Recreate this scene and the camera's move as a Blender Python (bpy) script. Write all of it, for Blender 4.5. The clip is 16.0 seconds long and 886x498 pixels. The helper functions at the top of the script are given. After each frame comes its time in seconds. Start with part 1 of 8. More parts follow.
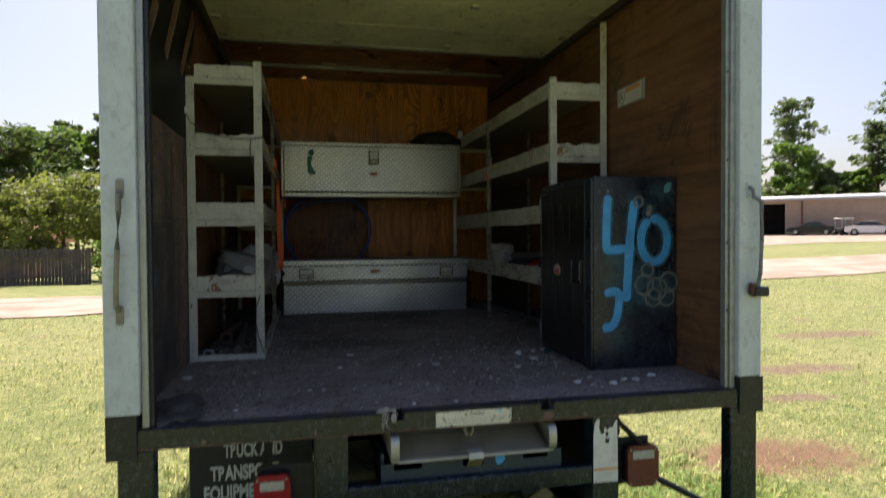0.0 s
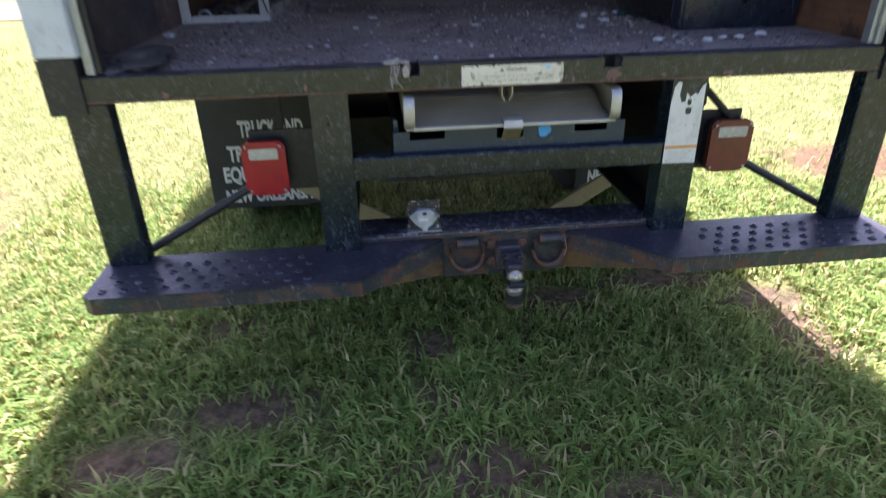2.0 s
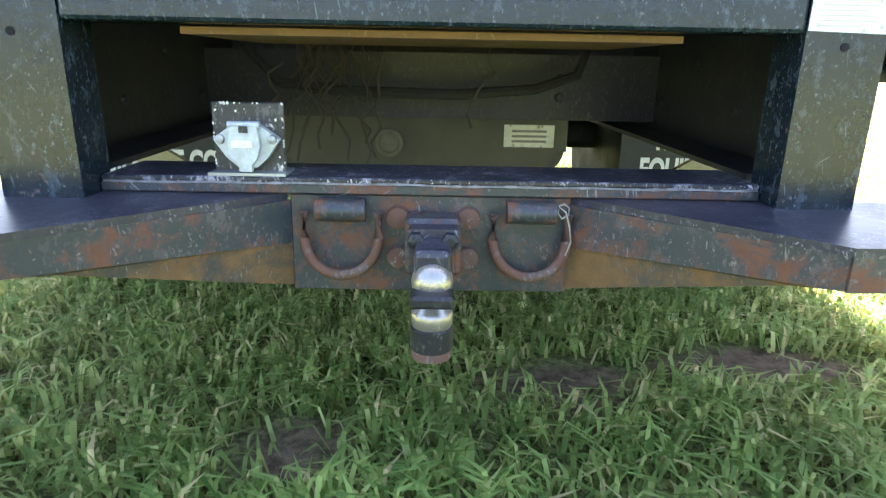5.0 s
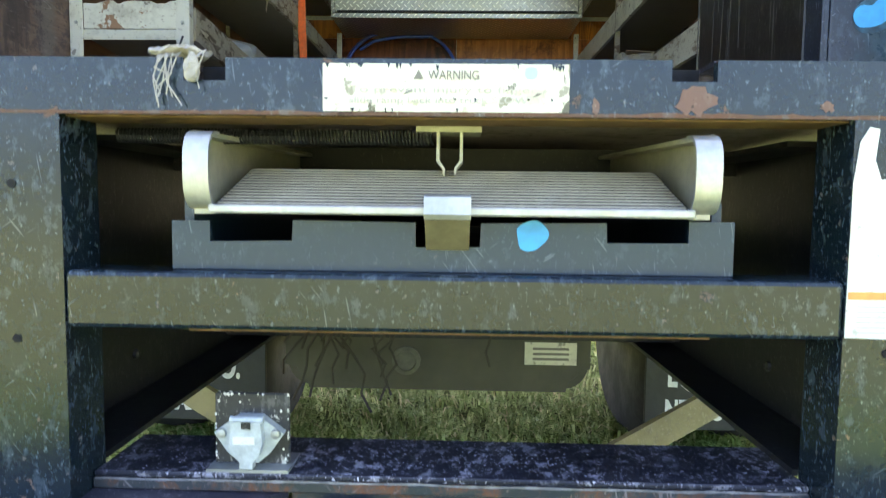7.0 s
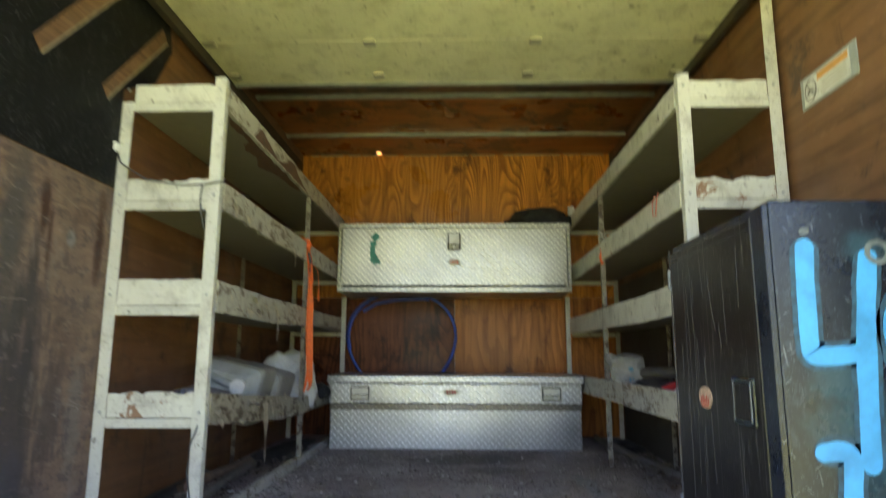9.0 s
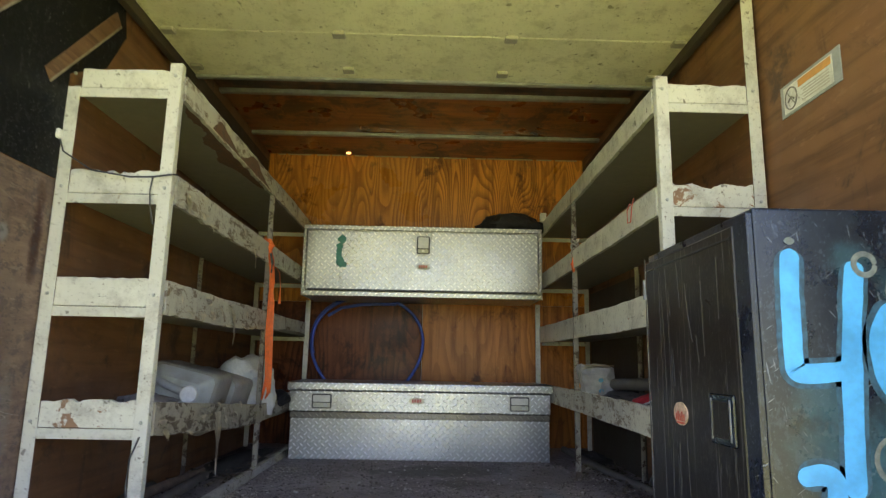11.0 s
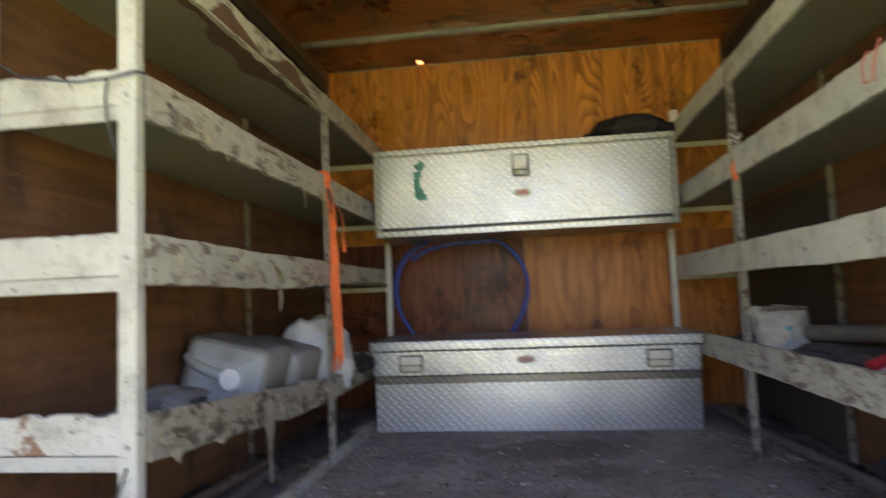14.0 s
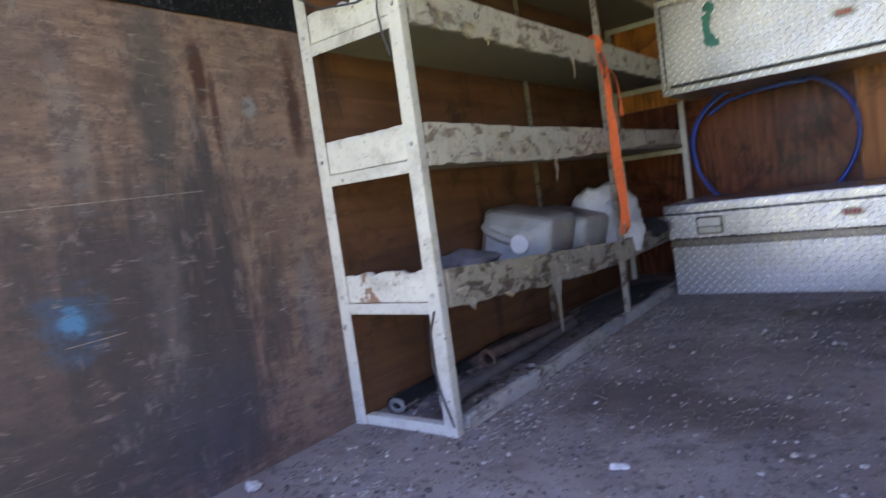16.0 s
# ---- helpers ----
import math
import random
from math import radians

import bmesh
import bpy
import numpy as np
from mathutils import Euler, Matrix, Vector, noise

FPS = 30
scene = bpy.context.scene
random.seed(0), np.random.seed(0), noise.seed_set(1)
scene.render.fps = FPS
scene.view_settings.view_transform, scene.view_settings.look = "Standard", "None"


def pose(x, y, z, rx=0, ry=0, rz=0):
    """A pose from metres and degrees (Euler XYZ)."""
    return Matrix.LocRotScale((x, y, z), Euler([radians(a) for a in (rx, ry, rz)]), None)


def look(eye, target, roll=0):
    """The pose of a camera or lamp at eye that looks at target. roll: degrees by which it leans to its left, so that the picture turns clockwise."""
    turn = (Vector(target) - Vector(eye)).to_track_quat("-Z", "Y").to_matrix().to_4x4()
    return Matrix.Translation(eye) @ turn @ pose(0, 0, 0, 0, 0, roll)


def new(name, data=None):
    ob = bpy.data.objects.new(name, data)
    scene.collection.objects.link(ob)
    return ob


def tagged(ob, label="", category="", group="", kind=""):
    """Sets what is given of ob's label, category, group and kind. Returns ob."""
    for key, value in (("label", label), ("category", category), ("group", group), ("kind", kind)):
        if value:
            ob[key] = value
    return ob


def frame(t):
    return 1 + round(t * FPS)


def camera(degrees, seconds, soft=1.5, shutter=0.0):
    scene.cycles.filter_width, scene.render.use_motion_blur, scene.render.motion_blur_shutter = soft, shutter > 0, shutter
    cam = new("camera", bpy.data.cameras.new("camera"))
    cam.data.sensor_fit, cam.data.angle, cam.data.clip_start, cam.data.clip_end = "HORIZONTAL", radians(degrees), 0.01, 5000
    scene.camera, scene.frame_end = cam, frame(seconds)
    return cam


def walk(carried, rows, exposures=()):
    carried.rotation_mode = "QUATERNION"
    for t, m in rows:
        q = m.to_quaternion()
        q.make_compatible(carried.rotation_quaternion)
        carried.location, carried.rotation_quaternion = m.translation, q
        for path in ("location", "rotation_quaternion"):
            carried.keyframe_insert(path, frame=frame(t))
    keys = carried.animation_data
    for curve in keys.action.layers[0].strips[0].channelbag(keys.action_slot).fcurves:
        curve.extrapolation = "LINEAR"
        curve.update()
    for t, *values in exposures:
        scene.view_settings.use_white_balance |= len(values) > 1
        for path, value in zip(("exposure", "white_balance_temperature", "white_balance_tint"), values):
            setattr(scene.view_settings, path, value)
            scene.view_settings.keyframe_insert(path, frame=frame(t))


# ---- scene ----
cam = camera(71.1, 16.0, soft=1.2, shutter=0.5)
PATH = [
    (0, (-0.584, -2.141, 1.659), (-0.153, -0.188, 1.614), -0.4),
    (0.5, (-0.56, -2.111, 1.564), (-0.173, -0.165, 1.312), -0.9),
    (1, (-0.518, -2.062, 1.519), (-0.19, -0.142, 1.065), -0.5),
    (1.5, (-0.439, -1.954, 1.46), (-0.224, -0.052, 0.88), -0.7),
    (2, (-0.376, -1.691, 1.348), (-0.194, 0.082, 0.441), -1.2),
    (2.5, (-0.251, -1.411, 1.248), (0.03, 0.319, 0.285), 2.5),
    (3, (-0.101, -1.153, 1.132), (-0.004, 0.65, 0.272), 2.6),
    (3.2, (0.008, -1.067, 1.069), (0.004, 0.772, 0.282), 4.8),
    (5.3, (0.006, -0.786, 0.664), (0.023, 1.159, 0.198), 0.4),
    (5.5, (0.001, -0.772, 0.693), (-0.004, 1.198, 0.346), 0.4),
    (6, (-0.007, -0.759, 0.739), (-0.025, 1.227, 0.504), 0.7),
    (6.5, (0.005, -0.738, 0.825), (-0.049, 1.256, 0.682), 1.2),
    (7, (0.017, -0.72, 0.87), (-0.035, 1.274, 0.725), 0.7),
    (7.5, (0.018, -0.708, 1.011), (-0.117, 1.277, 0.801), 0.3),
    (8, (-0.015, -0.67, 1.247), (-0.188, 1.316, 1.08), 1.8),
    (8.5, (-0.025, -0.727, 1.485), (-0.016, 1.269, 1.603), -0.7),
    (9, (0.023, -0.872, 1.584), (-0.034, 1.099, 1.922), 0.2),
    (9.2, (0.047, -0.939, 1.602), (-0.062, 1.014, 2.019), 1.0),
    (11.3, (0.026, -0.68, 1.596), (0.079, 1.293, 1.915), 1.3),
    (11.5, (0.01, -0.607, 1.622), (0.066, 1.375, 1.887), 1.5),
    (12, (0.048, -0.354, 1.62), (-0.032, 1.627, 1.887), 2.3),
    (12.5, (0.034, -0.154, 1.62), (0.049, 1.846, 1.623), 2.0),
    (13, (-0.014, -0.046, 1.658), (0.099, 1.951, 1.65), -1.2),
    (13.5, (-0.008, 0.009, 1.659), (0.027, 2.008, 1.677), 0.3),
    (14, (-0.01, -0.01, 1.676), (-0.277, 1.967, 1.826), -2.3),
    (14.5, (-0.018, -0.041, 1.707), (-0.589, 1.855, 1.988), -3.6),
    (15, (-0.007, -0.085, 1.681), (-0.72, 1.768, 1.917), -6.2),
    (15.5, (0.127, -0.065, 1.652), (-0.859, 1.676, 1.66), -5.0),
    (16, (0.149, -0.051, 1.632), (-1.057, 1.537, 1.477), -7.8),
]
walk(cam, [(t, look(eye, target, roll)) for t, eye, target, roll in PATH], [(0, 1.18, 6600, 20), (0.5, 1.28, 6600, 22), (1.5, 1.85, 6250, 27), (2.5, 2.3, 5900, 35), (3.2, 2.74, 5900, 32), (5.5, 3.8, 6300, 18), (7, 3.75, 6300, 19), (8, 3.6, 6950, 21), (8.5, 3.78, 6850, 19), (9.0, 3.8, 6750, 20), (11.5, 3.74, 6800, 27), (13.5, 4.14, 6650, 34), (15, 3.84, 6300, 36), (16, 4.0, 5900, 41)])

# ---- light and air ----
SUN_ELEV, SUN_AZ = 58.0, 6.5          # degrees up; degrees from +y towards +x
world = bpy.data.worlds.new("sky_world")
scene.world = world
world.use_nodes = True
wn = world.node_tree.nodes
sky = wn.new("ShaderNodeTexSky")
sky.sky_type, sky.sun_disc = "NISHITA", False
sky.sun_elevation, sky.sun_rotation = radians(SUN_ELEV), radians(SUN_AZ)
sky.air_density, sky.dust_density, sky.ozone_density = 1.0, 3.0, 1.0
wn["Background"].inputs["Strength"].default_value = 0.075
world.node_tree.links.new(sky.outputs["Color"], wn["Background"].inputs["Color"])
sun_data = bpy.data.lights.new("sun", "SUN")
sun_data.energy, sun_data.angle, sun_data.color = 5.0, radians(0.53), (1.0, 0.95, 0.86)
sun = new("sun", sun_data)
sx, sy = math.sin(radians(SUN_AZ)) * math.cos(radians(SUN_ELEV)), math.cos(radians(SUN_AZ)) * math.cos(radians(SUN_ELEV))
sun.matrix_world = look((sx * 40, sy * 40, math.sin(radians(SUN_ELEV)) * 40), (0, 0, 0))


# ---- materials ----
class Net:
    """A small helper to write node materials."""

    def __init__(self, name, material=None):
        self.m = material or bpy.data.materials.new(name)
        self.m.use_nodes = True
        self.t = self.m.node_tree
        self.b = self.t.nodes["Principled BSDF"]
        self.tc = self.t.nodes.new("ShaderNodeTexCoord").outputs["Object"]

    def put(self, socket, value):
        if hasattr(value, "is_output"):
            self.t.links.new(value, socket)
        else:
            socket.default_value = value

    def vec(self, scale=(1, 1, 1), rot=(0, 0, 0), src=None):
        n = self.t.nodes.new("ShaderNodeMapping")
        n.inputs["Scale"].default_value = scale
        n.inputs["Rotation"].default_value = [radians(a) for a in rot]
        self.t.links.new(src or self.tc, n.inputs["Vector"])
        return n.outputs["Vector"]

    def noise(self, scale, detail=4, rough=0.55, vec=None, dist=0.0):
        n = self.t.nodes.new("ShaderNodeTexNoise")
        n.inputs["Scale"].default_value, n.inputs["Detail"].default_value = scale, detail
        n.inputs["Roughness"].default_value, n.inputs["Distortion"].default_value = rough, dist
        self.t.links.new(vec or self.tc, n.inputs["Vector"])
        return n.outputs["Fac"]

    def voro(self, scale, vec=None, feature="F1"):
        n = self.t.nodes.new("ShaderNodeTexVoronoi")
        n.feature = feature
        n.inputs["Scale"].default_value = scale
        self.t.links.new(vec or self.tc, n.inputs["Vector"])
        return n.outputs["Distance"]

    def math(self, op, a, b=0.0, c=0.0, clamp=False):
        n = self.t.nodes.new("ShaderNodeMath")
        n.operation, n.use_clamp = op, clamp
        for i, v in enumerate((a, b, c)):
            self.put(n.inputs[i], v)
        return n.outputs[0]

    def ramp(self, fac, lo, hi, a=0.0, b=1.0):
        n = self.t.nodes.new("ShaderNodeMapRange")
        n.interpolation_type = "SMOOTHSTEP"
        self.put(n.inputs["Value"], fac)
        n.inputs["From Min"].default_value, n.inputs["From Max"].default_value = lo, hi
        n.inputs["To Min"].default_value, n.inputs["To Max"].default_value = a, b
        return n.outputs["Result"]

    def mix(self, fac, a, b, mode="MIX"):
        n = self.t.nodes.new("ShaderNodeMix")
        n.data_type, n.blend_type = "RGBA", mode
        self.put(n.inputs[0], fac)
        for s, v in ((n.inputs[6], a), (n.inputs[7], b)):
            self.put(s, (*v, 1.0) if isinstance(v, tuple) and len(v) == 3 else v)
        return n.outputs[2]

    def axis(self, which):
        n = self.t.nodes.new("ShaderNodeSeparateXYZ")
        self.t.links.new(self.tc, n.inputs[0])
        return n.outputs[which]

    def random(self):
        return self.t.nodes.new("ShaderNodeObjectInfo").outputs["Random"]

    def island(self):
        return self.t.nodes.new("ShaderNodeNewGeometry").outputs["Random Per Island"]

    def bump(self, height, strength=0.3, distance=0.004):
        n = self.t.nodes.new("ShaderNodeBump")
        n.inputs["Strength"].default_value, n.inputs["Distance"].default_value = strength, distance
        self.t.links.new(height, n.inputs["Height"])
        self.t.links.new(n.outputs["Normal"], self.b.inputs["Normal"])

    def done(self, color, rough=0.6, metal=0.0, spec=0.5):
        self.put(self.b.inputs["Base Color"], (*color, 1.0) if isinstance(color, tuple) else color)
        self.put(self.b.inputs["Roughness"], rough)
        self.put(self.b.inputs["Metallic"], metal)
        self.put(self.b.inputs["Specular IOR Level"], spec)
        return self.m


def plain(name, color, rough=0.6, metal=0.0, vary=0.15, scale=14.0, bump=0.15):
    """Plain paint, plastic or rubber with faint mottling and dirt."""
    n = Net(name)
    f = n.ramp(n.noise(scale, 6, 0.6), 0.3, 0.7)
    g = n.ramp(n.noise(scale * 7, 3), 0.35, 0.7)
    dark = tuple(c * (1 - vary) for c in color)
    light = tuple(min(1, c * (1 + vary)) for c in color)
    col = n.mix(n.math("MULTIPLY", g, 0.25), n.mix(f, dark, light), tuple(c * 0.6 + 0.03 for c in color))
    n.bump(g, bump, 0.001)
    return n.done(col, n.ramp(f, 0, 1, rough * 0.85, min(1, rough * 1.15)), metal)


def worn_paint(name, paint, bare, amount=0.5, scale=9.0, rough=0.5, scratches=0.35, dust=(0.16, 0.16, 0.15), dusty=0.35, rough_bare=0.85, specks=0.5, drawn=False, blend=0.0, spec=0.5):
    """Painted steel: cloudy scuffs, hair scratches, small chips through to primer or rust, a film of dust."""
    n = Net(name)

    def streak(turn, wide, long, low):
        vec = n.vec((wide, wide, long), src=n.vec((1, 1, 1), (0, turn, 0)))
        return n.ramp(n.noise(1.0, 1.5, 0.5, vec), low, low + 0.035)

    chips = n.ramp(n.noise(scale, 10, 0.72, dist=0.4), 0.725 - amount * 0.29 - blend, 0.755 - amount * 0.27 + blend)
    nick = n.ramp(n.noise(95, 4, 0.6, n.vec((1, 1, 0.7))), 0.655, 0.69)
    scuff = n.ramp(n.noise(46, 8, 0.74, n.vec((1, 1, 0.65))), 0.525, 0.60)
    patch = n.ramp(n.noise(7.5, 6, 0.65), 0.38, 0.58, 0.15, 1.0)
    fleck = n.ramp(n.noise(190, 4, 0.6, n.vec((1, 1, 0.6))), 0.60, 0.66)
    gate = n.ramp(n.noise(7, 3, 0.5, n.vec((1, 1, 0.4))), 0.40, 0.52) if drawn else n.ramp(n.noise(6, 4, 0.6), 0.40, 0.52)
    if drawn:
        h = n.math("MAXIMUM", streak(0, 120, 1.6, 0.64), streak(3, 230, 4.0, 0.66))
    else:
        h = n.math("MAXIMUM", streak(9, 170, 14, 0.70), n.math("MAXIMUM", streak(38, 190, 18, 0.71), streak(-55, 180, 16, 0.71)))
    scr = n.math("MULTIPLY", n.math("MULTIPLY", h, gate), scratches)
    film = n.math("MULTIPLY", n.ramp(n.noise(7.0, 9, 0.72), 0.36, 0.72), dusty)
    col = n.mix(film, paint, tuple(c * 0.6 for c in dust))
    col = n.mix(n.math("MULTIPLY", n.math("MULTIPLY", scuff, patch), 1.0 * specks), col, dust)
    col = n.mix(n.math("MULTIPLY", n.math("MULTIPLY", fleck, patch), specks), col, tuple(min(1, c * 1.8 + 0.03) for c in dust))
    col = n.mix(scr, col, tuple(min(1, c * 1.5 + 0.10) for c in dust))
    col = n.mix(n.math("MULTIPLY", nick, specks * 0.8), col, n.mix(n.noise(11, 3), tuple(min(1, c * 1.3 + 0.10) for c in dust), bare))
    rust = n.mix(n.noise(45, 5, 0.65), bare, tuple(c * 0.4 for c in bare))
    col = n.mix(chips, col, rust)
    n.bump(n.math("SUBTRACT", n.noise(90, 4), n.math("ADD", n.math("MULTIPLY", chips, 0.9), n.math("MULTIPLY", nick, 0.4))), 0.25, 0.0015)
    r = n.mix(chips, n.mix(film, (rough * 0.85,) * 3, (min(1, rough * 1.6),) * 3), (rough_bare,) * 3)
    return n.done(col, r, 0.0, spec)


def peeling(name, paint=(0.66, 0.66, 0.56), under=(0.20, 0.12, 0.07), amount=0.4, dirt=(0.14, 0.12, 0.09), fibre=0.0):
    """White paint on wood: flakes, fine dirt specks, grime; with fibre the torn wood shows."""
    n = Net(name)
    flake = n.ramp(n.noise(11.0, 10, 0.74, n.vec((1, 0.7, 1)), dist=0.5), 0.70 - amount * 0.26, 0.715 - amount * 0.26)
    grime = n.ramp(n.noise(8.0, 10, 0.78), 0.46, 0.68, 0, 0.5)
    speck = n.ramp(n.noise(75, 6, 0.7), 0.57, 0.66, 0, 0.6)
    spot = n.ramp(n.noise(24, 5, 0.6), 0.645, 0.675, 0, 0.8)
    wood = n.mix(n.noise(18, 5, 0.6, n.vec((1, 0.15, 1))), under, tuple(c * 2.2 for c in under))
    col = n.mix(n.ramp(n.noise(1.7, 3), 0.35, 0.65), paint, tuple(c * 0.86 for c in paint))
    col = n.mix(grime, col, dirt)
    col = n.mix(speck, col, dirt)
    col = n.mix(spot, col, tuple(c * 0.7 for c in dirt))
    if fibre:
        tear = n.ramp(n.noise(30, 7, 0.72, n.vec((1, 0.35, 1)), dist=0.5), 0.515, 0.575, 0, fibre)
        tear = n.math("MULTIPLY", tear, n.ramp(n.noise(4, 5, 0.6), 0.40, 0.54))
        col = n.mix(tear, col, tuple(c * 1.3 for c in under))
        flake = n.math("MAXIMUM", flake, n.math("MULTIPLY", tear, 0.6))
    col = n.mix(flake, col, wood)
    n.bump(n.math("SUBTRACT", n.noise(45, 4), n.math("MULTIPLY", flake, 1.4)), 0.3, 0.002)
    return n.done(col, n.mix(flake, (0.55,) * 3, (0.9,) * 3))


def plywood(name, light, dark, axis="Z", rough=0.45, stain=0.5, stain_col=(0.03, 0.02, 0.015), streak=0.0, rings=34.0, gain=0.75, spec=0.5):
    """Rotary-cut plywood: long flame grain, pores, water stains."""
    n = Net(name)
    st = {"Z": (4.2, 4.2, 0.80), "Y": (3.2, 0.36, 3.2), "X": (0.36, 3.2, 3.2)}[axis]
    base = n.noise(1.0, 1.2, 0.35, n.vec(st), dist=0.25)
    saw = n.math("FRACT", n.math("ADD", n.math("MULTIPLY", base, rings * 0.62), n.math("MULTIPLY", n.noise(14, 4, 0.6), 0.30)))
    rg = n.math("MULTIPLY", n.ramp(saw, 0.25, 0.90), n.ramp(saw, 0.93, 1.0, 1.0, 0.0))
    rg = n.math("MULTIPLY", n.math("MULTIPLY", rg, n.ramp(n.noise(1.9, 4, 0.6), 0.30, 0.62, 0.45, 1.15)), gain)
    fine = n.noise(26, 4, 0.6, n.vec({"Z": (1, 1, 0.06), "Y": (1, 0.06, 1), "X": (0.06, 1, 1)}[axis]))
    col = n.mix(rg, light, dark)
    col = n.mix(n.ramp(fine, 0.42, 0.72, 0, 0.6), col, tuple(c * 0.55 for c in dark))
    col = n.mix(n.ramp(n.noise(0.9, 4), 0.4, 0.62, 0, 0.35), col, tuple(c * 0.5 for c in light))
    blot = n.ramp(n.noise(3.4, 10, 0.72, dist=0.4), 0.66 - stain * 0.18, 0.74 - stain * 0.12, 0, 0.8)
    col = n.mix(blot, col, stain_col)
    if streak:
        drip = n.ramp(n.noise(6, 7, 0.70, n.vec((1, 1, 0.14)), dist=0.6), 0.60 - streak * 0.08, 0.70 - streak * 0.06, 0, 0.75)
        drip = n.math("MULTIPLY", drip, n.ramp(n.noise(2.0, 6, 0.7), 0.42, 0.56))
        col = n.mix(drip, col, stain_col)
    pale = n.ramp(n.noise(42, 6, 0.68, n.vec((1, 0.35, 1))), 0.59, 0.66, 0, 0.25)
    col = n.mix(pale, col, tuple(min(0.6, c * 1.5 + 0.03) for c in light))
    n.bump(n.math("ADD", fine, n.math("MULTIPLY", rg, 0.3)), 0.2, 0.0015)
    return n.done(col, n.ramp(n.noise(3, 4), 0.3, 0.7, rough * 0.75, min(1, rough * 1.3)), 0.0, spec)


def tread_plate(name, tone=(0.55, 0.54, 0.49), pitch=0.021, dirt=0.4):
    """Bright aluminium with a raised lozenge pattern, its gaps coloured darker as painted shade."""
    n = Net(name)
    x, y, z = n.axis(0), n.axis(1), n.axis(2)
    q = n.math("ADD", y, z)
    u = n.math("DIVIDE", n.math("ADD", x, q), pitch * 1.4142)
    v = n.math("DIVIDE", n.math("SUBTRACT", x, q), pitch * 1.4142)
    par = n.math("MODULO", n.math("ABSOLUTE", n.math("ADD", n.math("FLOOR", u), n.math("FLOOR", v))), 2.0)
    fu = n.math("SUBTRACT", n.math("FRACT", u), 0.5)
    fv = n.math("SUBTRACT", n.math("FRACT", v), 0.5)
    inv = n.math("SUBTRACT", 1.0, par)
    a = n.math("ADD", n.math("MULTIPLY", fu, par), n.math("MULTIPLY", fv, inv))
    b = n.math("ADD", n.math("MULTIPLY", fv, par), n.math("MULTIPLY", fu, inv))
    a2 = n.math("POWER", n.math("ABSOLUTE", n.math("DIVIDE", a, 0.47)), 2.0)
    b2 = n.math("POWER", n.math("ABSOLUTE", n.math("DIVIDE", b, 0.15)), 2.0)
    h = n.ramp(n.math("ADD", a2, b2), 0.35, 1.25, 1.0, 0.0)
    grime = n.ramp(n.noise(9, 9, 0.76), 0.52 - dirt * 0.15, 0.80, 0, 0.35)
    spots = n.ramp(n.noise(70, 5, 0.65), 0.655, 0.68, 0, 0.45)
    col = n.mix(n.ramp(n.noise(2.2, 4), 0.3, 0.7), tone, tuple(c * 0.8 for c in tone))
    # Plate between lozenges painted darker, so the lozenges read as highlights.
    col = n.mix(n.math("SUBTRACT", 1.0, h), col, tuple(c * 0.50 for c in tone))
    col = n.mix(grime, col, (0.16, 0.145, 0.12))
    col = n.mix(spots, col, (0.09, 0.08, 0.07))
    dent = n.math("MULTIPLY", n.noise(2.3, 0.0, 0.4), 8.0)
    n.bump(n.math("ADD", n.math("ADD", h, dent), n.math("MULTIPLY", n.noise(120, 2), 0.05)), 1.0, 0.0025)
    r = n.ramp(n.noise(30, 5), 0.3, 0.7, 0.30, 0.40)
    return n.done(col, r, 0.92)


